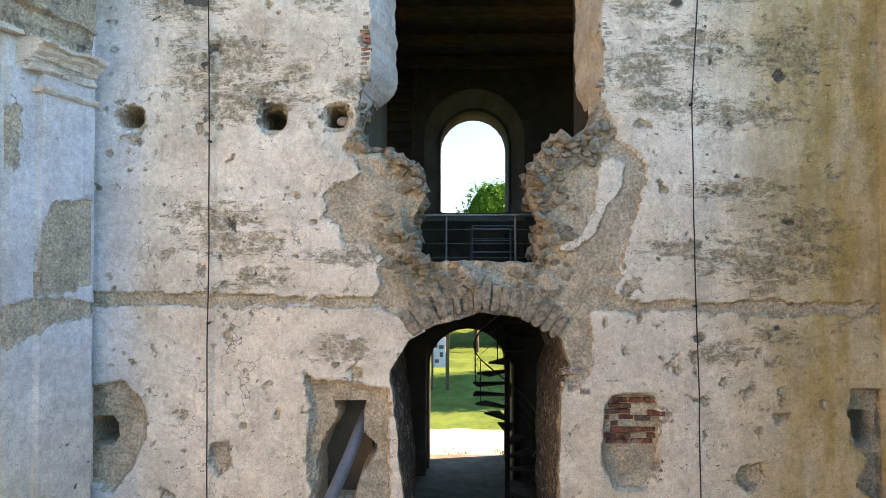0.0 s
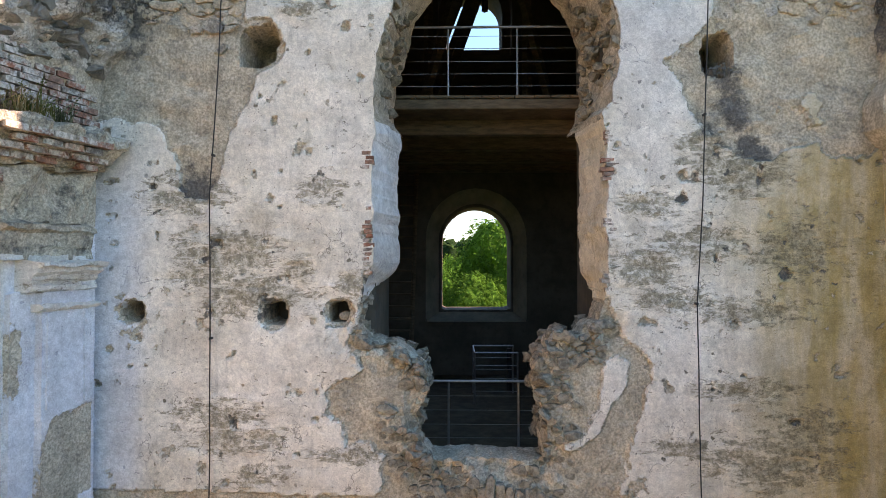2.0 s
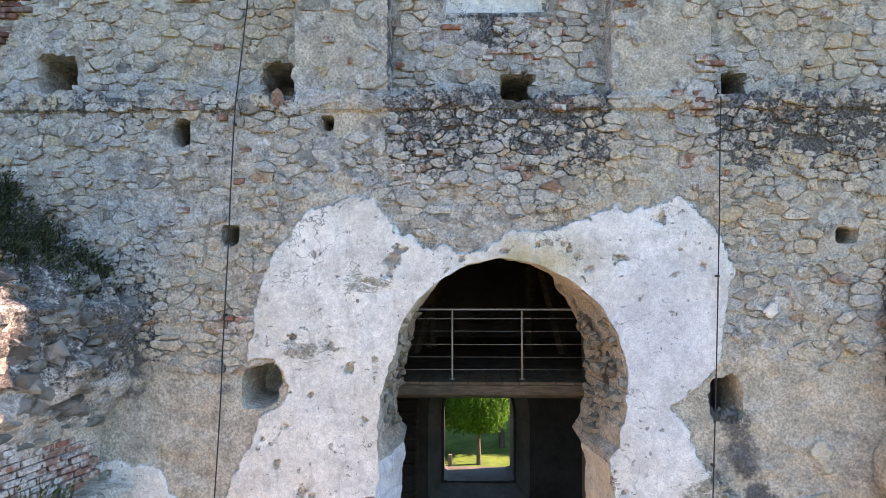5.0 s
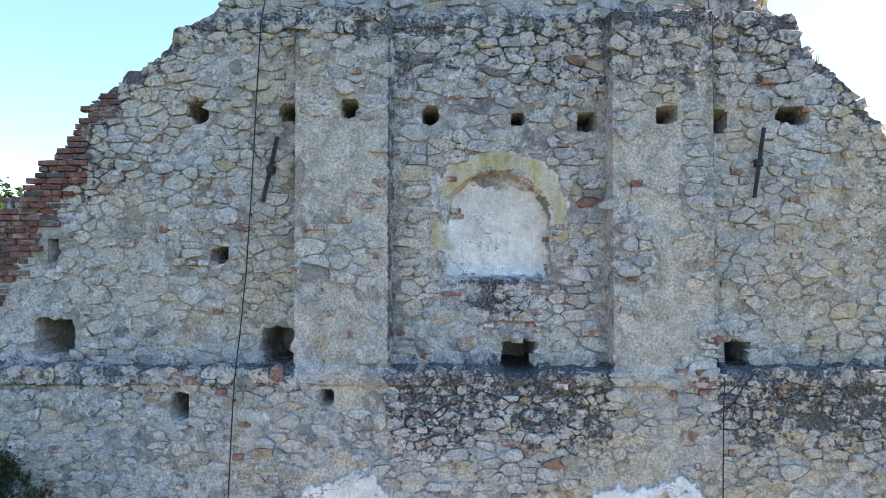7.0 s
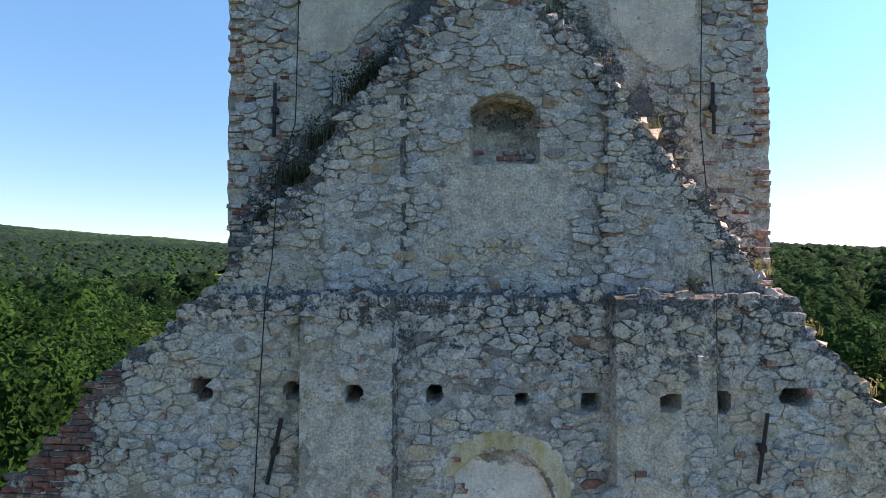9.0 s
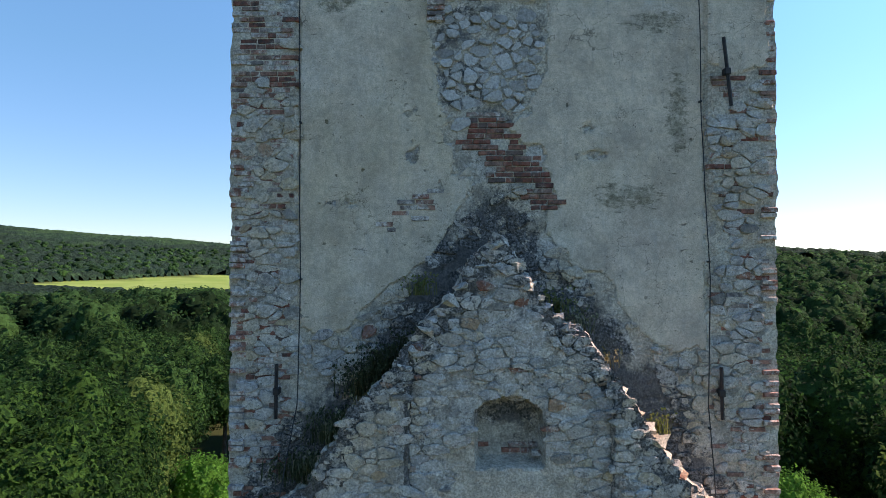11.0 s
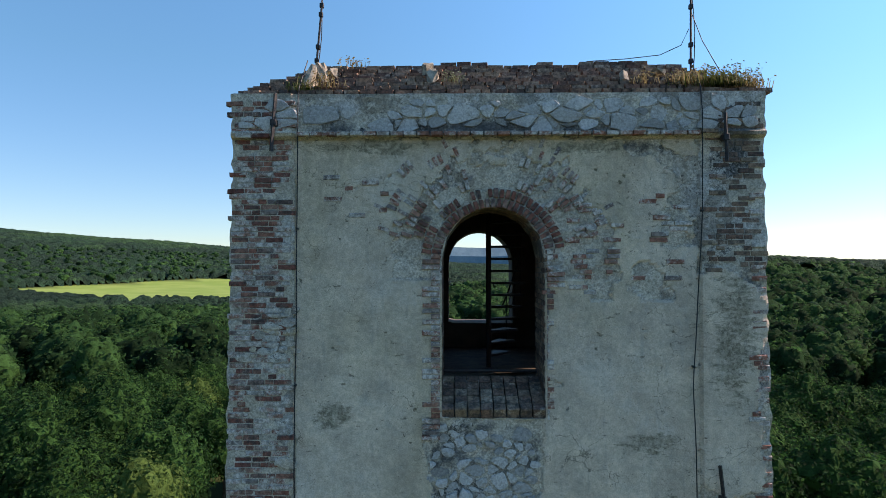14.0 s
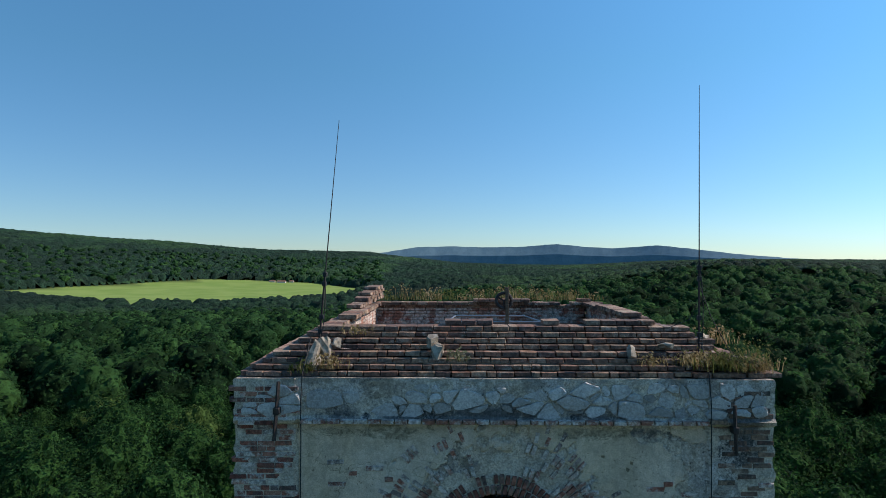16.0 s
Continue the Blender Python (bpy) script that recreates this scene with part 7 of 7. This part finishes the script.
def canopy(x, y):
    """Rounded crowns of a far wood."""
    best = np.full(x.shape, 12.0)
    gx, gy = np.floor(x / 12), np.floor(y / 12)
    for i in (-1, 0, 1):
        for j in (-1, 0, 1):
            cx, cy = (gx + i + hash2(gx + i, gy + j, 3)) * 12, (gy + j + hash2(gx + i, gy + j, 4)) * 12
            best = np.minimum(best, np.hypot(x - cx, y - cy) - 2.0 * hash2(gx + i, gy + j, 5))
    return 16 - 0.18 * best ** 2 + 3.0 * (fbm(x / 3.0, y / 3.0, 165, 2) - 0.5) + 3 * (fbm(x / 60, y / 60, 166, 2) - 0.5)


def far_material():
    m = Nodes("far_hazed_leaves", 0.9, 0.1)
    # greens lean to blue, a little distance haze mixed into the leaf colour
    col = m.mix(m.step(m.noise(0.05, 5, 0.6), 0.35, 0.65), (0.013, 0.042, 0.024), (0.028, 0.074, 0.036))
    col = m.mix(m.step(m.noise(0.005, 5, 0.65, m.stretch(1, 0.6, 1)), 0.47, 0.53, 0, 0.8), col, m.mix(m.noise(0.09, 4), (0.012, 0.032, 0.022), (0.022, 0.048, 0.030)))
    col = m.mix(m.step(m.noise(0.004, 4, 0.6, m.stretch(1, 0.5, 5)), 0.54, 0.58, 0, 0.8), col, m.mix(m.noise(0.09, 4), (0.030, 0.086, 0.032), (0.052, 0.115, 0.042)))
    col = m.mix(m.step(m.noise(0.14, 7, 0.8), 0.47, 0.58, 0, 0.8), col, (0.010, 0.024, 0.016))
    return m.done(col, m.noise(0.25, 7, 0.8), 1.0, 7.0)


fr, fa = np.geomspace(450, 2900, 330), np.radians(np.linspace(-41, 41, 460))
R, A = np.meshgrid(fr, fa, indexing="ij")
FX, FY = R * np.sin(A), R * np.cos(A)
FZ = land_height(FX, FY) + canopy(FX, FY)
keep = inside(MEADOW_XY, FX, FY) < 3
ids = np.arange(FX.size).reshape(FX.shape)
q = keep[:-1, :-1] & keep[1:, 1:] & keep[1:, :-1] & keep[:-1, 1:]
FZ = np.where(inside(MEADOW_XY, FX, FY) > -10, land_height(FX, FY) - 0.5 + (FZ - land_height(FX, FY)) * smooth(1, -8, inside(MEADOW_XY, FX, FY)), FZ)
far = mesh_of("far_woodland", np.stack([FX.ravel(), FY.ravel(), FZ.ravel()], 1), np.stack([ids[:-1, :-1][q], ids[1:, :-1][q], ids[1:, 1:][q], ids[:-1, 1:][q]], 1)[:, ::-1], far_material(), None, None, True)
tagged(far, "unbroken dark woods over far rolling hills", "wood", kind="stuff")

# hills on the horizon, the blue of the haze put into their colour
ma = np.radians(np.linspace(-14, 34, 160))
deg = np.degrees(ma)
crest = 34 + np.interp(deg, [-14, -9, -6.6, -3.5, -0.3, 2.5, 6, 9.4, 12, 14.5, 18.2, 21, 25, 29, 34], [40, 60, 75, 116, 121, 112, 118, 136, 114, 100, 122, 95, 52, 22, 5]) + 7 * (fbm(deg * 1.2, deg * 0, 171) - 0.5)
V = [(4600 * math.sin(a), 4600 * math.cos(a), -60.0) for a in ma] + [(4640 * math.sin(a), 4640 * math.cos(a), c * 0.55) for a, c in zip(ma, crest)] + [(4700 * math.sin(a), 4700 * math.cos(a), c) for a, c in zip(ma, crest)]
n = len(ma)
hills = mesh_of("backdrop", V, [(r * n + i, r * n + i + 1, (r + 1) * n + i + 1, (r + 1) * n + i) for r in (0, 1) for i in range(n - 1)], plain_material("hazed_hills", (0.085, 0.165, 0.205), (0.125, 0.215, 0.25), 0.012, 1.0, 0, 0.0))
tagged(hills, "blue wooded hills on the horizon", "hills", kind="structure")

# farm roofs at the end of the meadow
for x, y, w in ((-369, 1285, 18), (-390, 1290, 12), (-350, 1296, 9)):
    z = float(land_height(np.array(x), np.array(y)))
    hs = empty("farm_house", (x, y, z), "low farm building with a brown roof by the meadow", "house", "farm buildings")
    part("wall", boxed(x - w / 2, x + w / 2, y - 3, y + 3, z - 1, z + 2.6), plain_material("limewash", (0.45, 0.42, 0.38), (0.55, 0.52, 0.48), 1), hs)
    bm = bmesh.new()
    a = [bm.verts.new(p) for p in ((x - w / 2 - .4, y - 3.5, z + 2.5), (x + w / 2 + .4, y - 3.5, z + 2.5), (x + w / 2 + .4, y + 3.5, z + 2.5), (x - w / 2 - .4, y + 3.5, z + 2.5), (x - w / 2, y, z + 5), (x + w / 2, y, z + 5))]
    for f in ((0, 1, 5, 4), (2, 3, 4, 5), (0, 4, 3), (1, 2, 5), (3, 2, 1, 0)):
        bm.faces.new([a[i] for i in f])
    part("roof", bm, plain_material("roof_tiles", (0.16, 0.08, 0.05), (0.24, 0.13, 0.09), 1), hs)

# notice board on the lawn
board = empty("notice_board", (-0.6, 26.4, 0.0), "wooden notice board with a pale blue sheet on the lawn", "sign")
part("post", boxed(-0.98, -0.89, 26.3, 26.42, 0, 2.4, bevel=0.01), M_WOOD, board)
part("post", boxed(-0.37, -0.21, 26.45, 26.6, 0, 4.0, bevel=0.01), M_WOOD, board)
part("panel", boxed(-0.90, -0.37, 26.36, 26.44, 0.95, 2.25, bevel=0.01), plain_material("pale_sheet", (0.45, 0.62, 0.68), (0.6, 0.72, 0.75), 2), board)
for x0, x1, z0, z1 in ((-0.84, -0.72, 1.8, 2.1), (-0.66, -0.45, 1.75, 1.9), (-0.62, -0.48, 1.4, 1.6), (-0.82, -0.66, 1.15, 1.3)):
    part("bar", boxed(x0, x1, 26.345, 26.36, z0, z1), plain_material("print", (0.06, 0.08, 0.09), (0.1, 0.12, 0.13), 3), board)


def tuft(name, label, x, y, z, r, h, blades, material, seed, feet=None):
    """Weeds: thin bent blades from one foot."""
    rs = np.random.default_rng(seed)
    V, Fc = [], []
    for k in range(blades):
        a, l = rs.uniform(0, 6.28), h * rs.uniform(0.4, 1.1)
        d, o = np.array([math.cos(a), math.sin(a), 0]), rs.normal(size=3) * np.array([r, r * 0.5, 0.0]) * 0.45
        lean = rs.uniform(0.1, 0.8)
        w = np.cross(d, [0, 0, 1]) * rs.uniform(0.0025, 0.008)
        p0 = np.array(feet[k % len(feet)] if feet else (x, y, z)) + o
        p1, p2 = p0 + d * l * lean * 0.35 + [0, 0, l * 0.6], p0 + d * l * lean + [0, 0, l * (1 - 0.25 * lean)]
        b = len(V)
        V += [p0 - w, p0 + w, p1 + w * 0.8, p1 - w * 0.8, p2]
        Fc += [(b, b + 1, b + 2, b + 3), (b + 3, b + 2, b + 4)]
        if rs.random() < 0.35:
            for _ in range(3):
                s, q = rs.uniform(0.008, 0.022), p2 + rs.normal(size=3) * 0.03
                b = len(V)
                V += [q + [s, 0, 0], q + [0, s, s], q + [-s, 0, 0], q + [0, -s, -s]]
                Fc.append((b, b + 1, b + 2, b + 3))
    return tagged(mesh_of(name, np.array(V), [tuple(f) for f in Fc], material), label, "weeds", kind="stuff")


g = random.Random(3)
k = 0
for x in np.arange(-2.0, 3.3, 0.22):
    k += 1
    tuft("grass_tuft", "dry grass tuft along the ridge of the tower wall", x + g.uniform(-.1, .1), 16.0 + g.uniform(-.2, .2), 32.72, 0.25, g.uniform(0.15, 0.4), 26, M_DRY if g.random() < 0.6 else M_GRASS, k)
for x, y, z, r, h, n, m in ((3.3, 8.95, 32.2, .35, .2, 160, M_DRY), (3.7, 8.9, 32.15, .45, .26, 260, M_GRASS), (4.1, 8.95, 32.12, .4, .22, 200, M_DRY), (4.25, 9.2, 32.15, .4, .4, 60, M_GRASS), (3.9, 8.95, 32.15, .4, .2, 220, M_MOSS), (2.6, 8.9, 32.2, .25, .2, 40, M_DRY), (3.95, 9.8, 32.4, .4, .3, 60, M_DRY),
                            (-2.1, 8.88, 32.15, .3, .22, 70, M_DRY), (-2.45, 8.86, 32.1, .25, .18, 60, M_GRASS), (-0.2, 8.95, 32.25, .2, .15, 40, M_HERB), (-1.7, 9.3, 32.6, .3, .15, 40, M_DRY),
                            (-1.75, 8.45, 20.95, .5, .45, 420, M_MOSS), (-2.2, 8.4, 20.45, .5, .35, 420, M_MOSS), (-1.35, 8.45, 21.6, .45, .5, 420, M_MOSS), (-1.1, 8.45, 21.9, .4, .4, 300, M_MOSS), (-2.6, 8.4, 19.95, .4, .25, 200, M_MOSS), (-1.75, 8.3, 20.95, .25, .6, 40, M_HERB), (-2.1, 8.3, 20.6, .25, .35, 50, M_HERB), (-1.45, 8.3, 21.4, .2, .5, 40, M_DRY), (-0.8, 8.45, 22.2, .3, .3, 120, M_MOSS),
                            (1.2, 8.45, 22.75, .2, .35, 70, M_GRASS), (1.5, 8.45, 22.45, .25, .4, 80, M_HERB), (1.8, 8.4, 22.0, .2, .25, 50, M_DRY), (2.55, 8.45, 21.1, .2, .3, 60, M_GRASS), (2.95, 8.1, 18.98, .15, .22, 70, M_DRY), (3.95, 8.3, 19.2, .2, .25, 50, M_GRASS),
                            (4.6, 8.2, 18.4, .2, .2, 40, M_GRASS), (5.3, 8.2, 17.6, .2, .25, 40, M_DRY), (-4.55, 8.2, 18.05, .2, .35, 12, M_HERB), (-0.7, 8.3, 23.0, .25, .3, 60, M_GRASS),
                            (-4.66, 6.3, 9.54, .3, .28, 90, M_DRY), (-4.50, 6.85, 9.54, .14, .3, 60, M_HERB), (-4.6, 6.55, 9.54, .25, .5, 30, M_GRASS), (-4.6, 6.45, 9.54, .3, .16, 120, M_GRASS),
                            (0.2, 16.9, 0.0, .5, .3, 60, M_GRASS), (1.5, 17.2, 0.0, .4, .3, 60, M_GRASS)):
    k += 1
    tuft("weed_tuft", {"dry_weeds": "straw-coloured dry weeds rooted in the masonry", "grass_blades": "green grass tuft rooted in the masonry", "dark_herbs": "dark green herbs and moss on the vault stump", "grey_herbs": "grey-green herbs rooted in the masonry"}[m.name], x, y, z, r, h, n, m, k)
feet = []
for _ in range(900):
    y, z = g.uniform(5.8, 7.64), 11.75 + 1.5 * g.random() ** 0.7
    feet.append((float(left_face(np.array(y), np.array(z), True)) + SPLAY * (y - 7.5) - 0.03, y, z))
tuft("moss_bank", "dark grass and herbs grown over the top of the vault stump", 0, 0, 0, 0.05, 0.22, 5200, M_MOSS, 900, feet=feet)
tuft("herb_bank", "grey-green herbs scattered over the vault stump", 0, 0, 0, 0.05, 0.3, 500, M_HERB, 901, feet=feet[::9])
# nest of twigs in a beam hole
nest = tuft("twig_nest", "loose nest of dry grey twigs in a beam hole", 3.33, 7.75, 10.28, 0.25, 0.16, 120, plain_material("twigs", (0.10, 0.085, 0.07), (0.2, 0.17, 0.14), 9), 777)
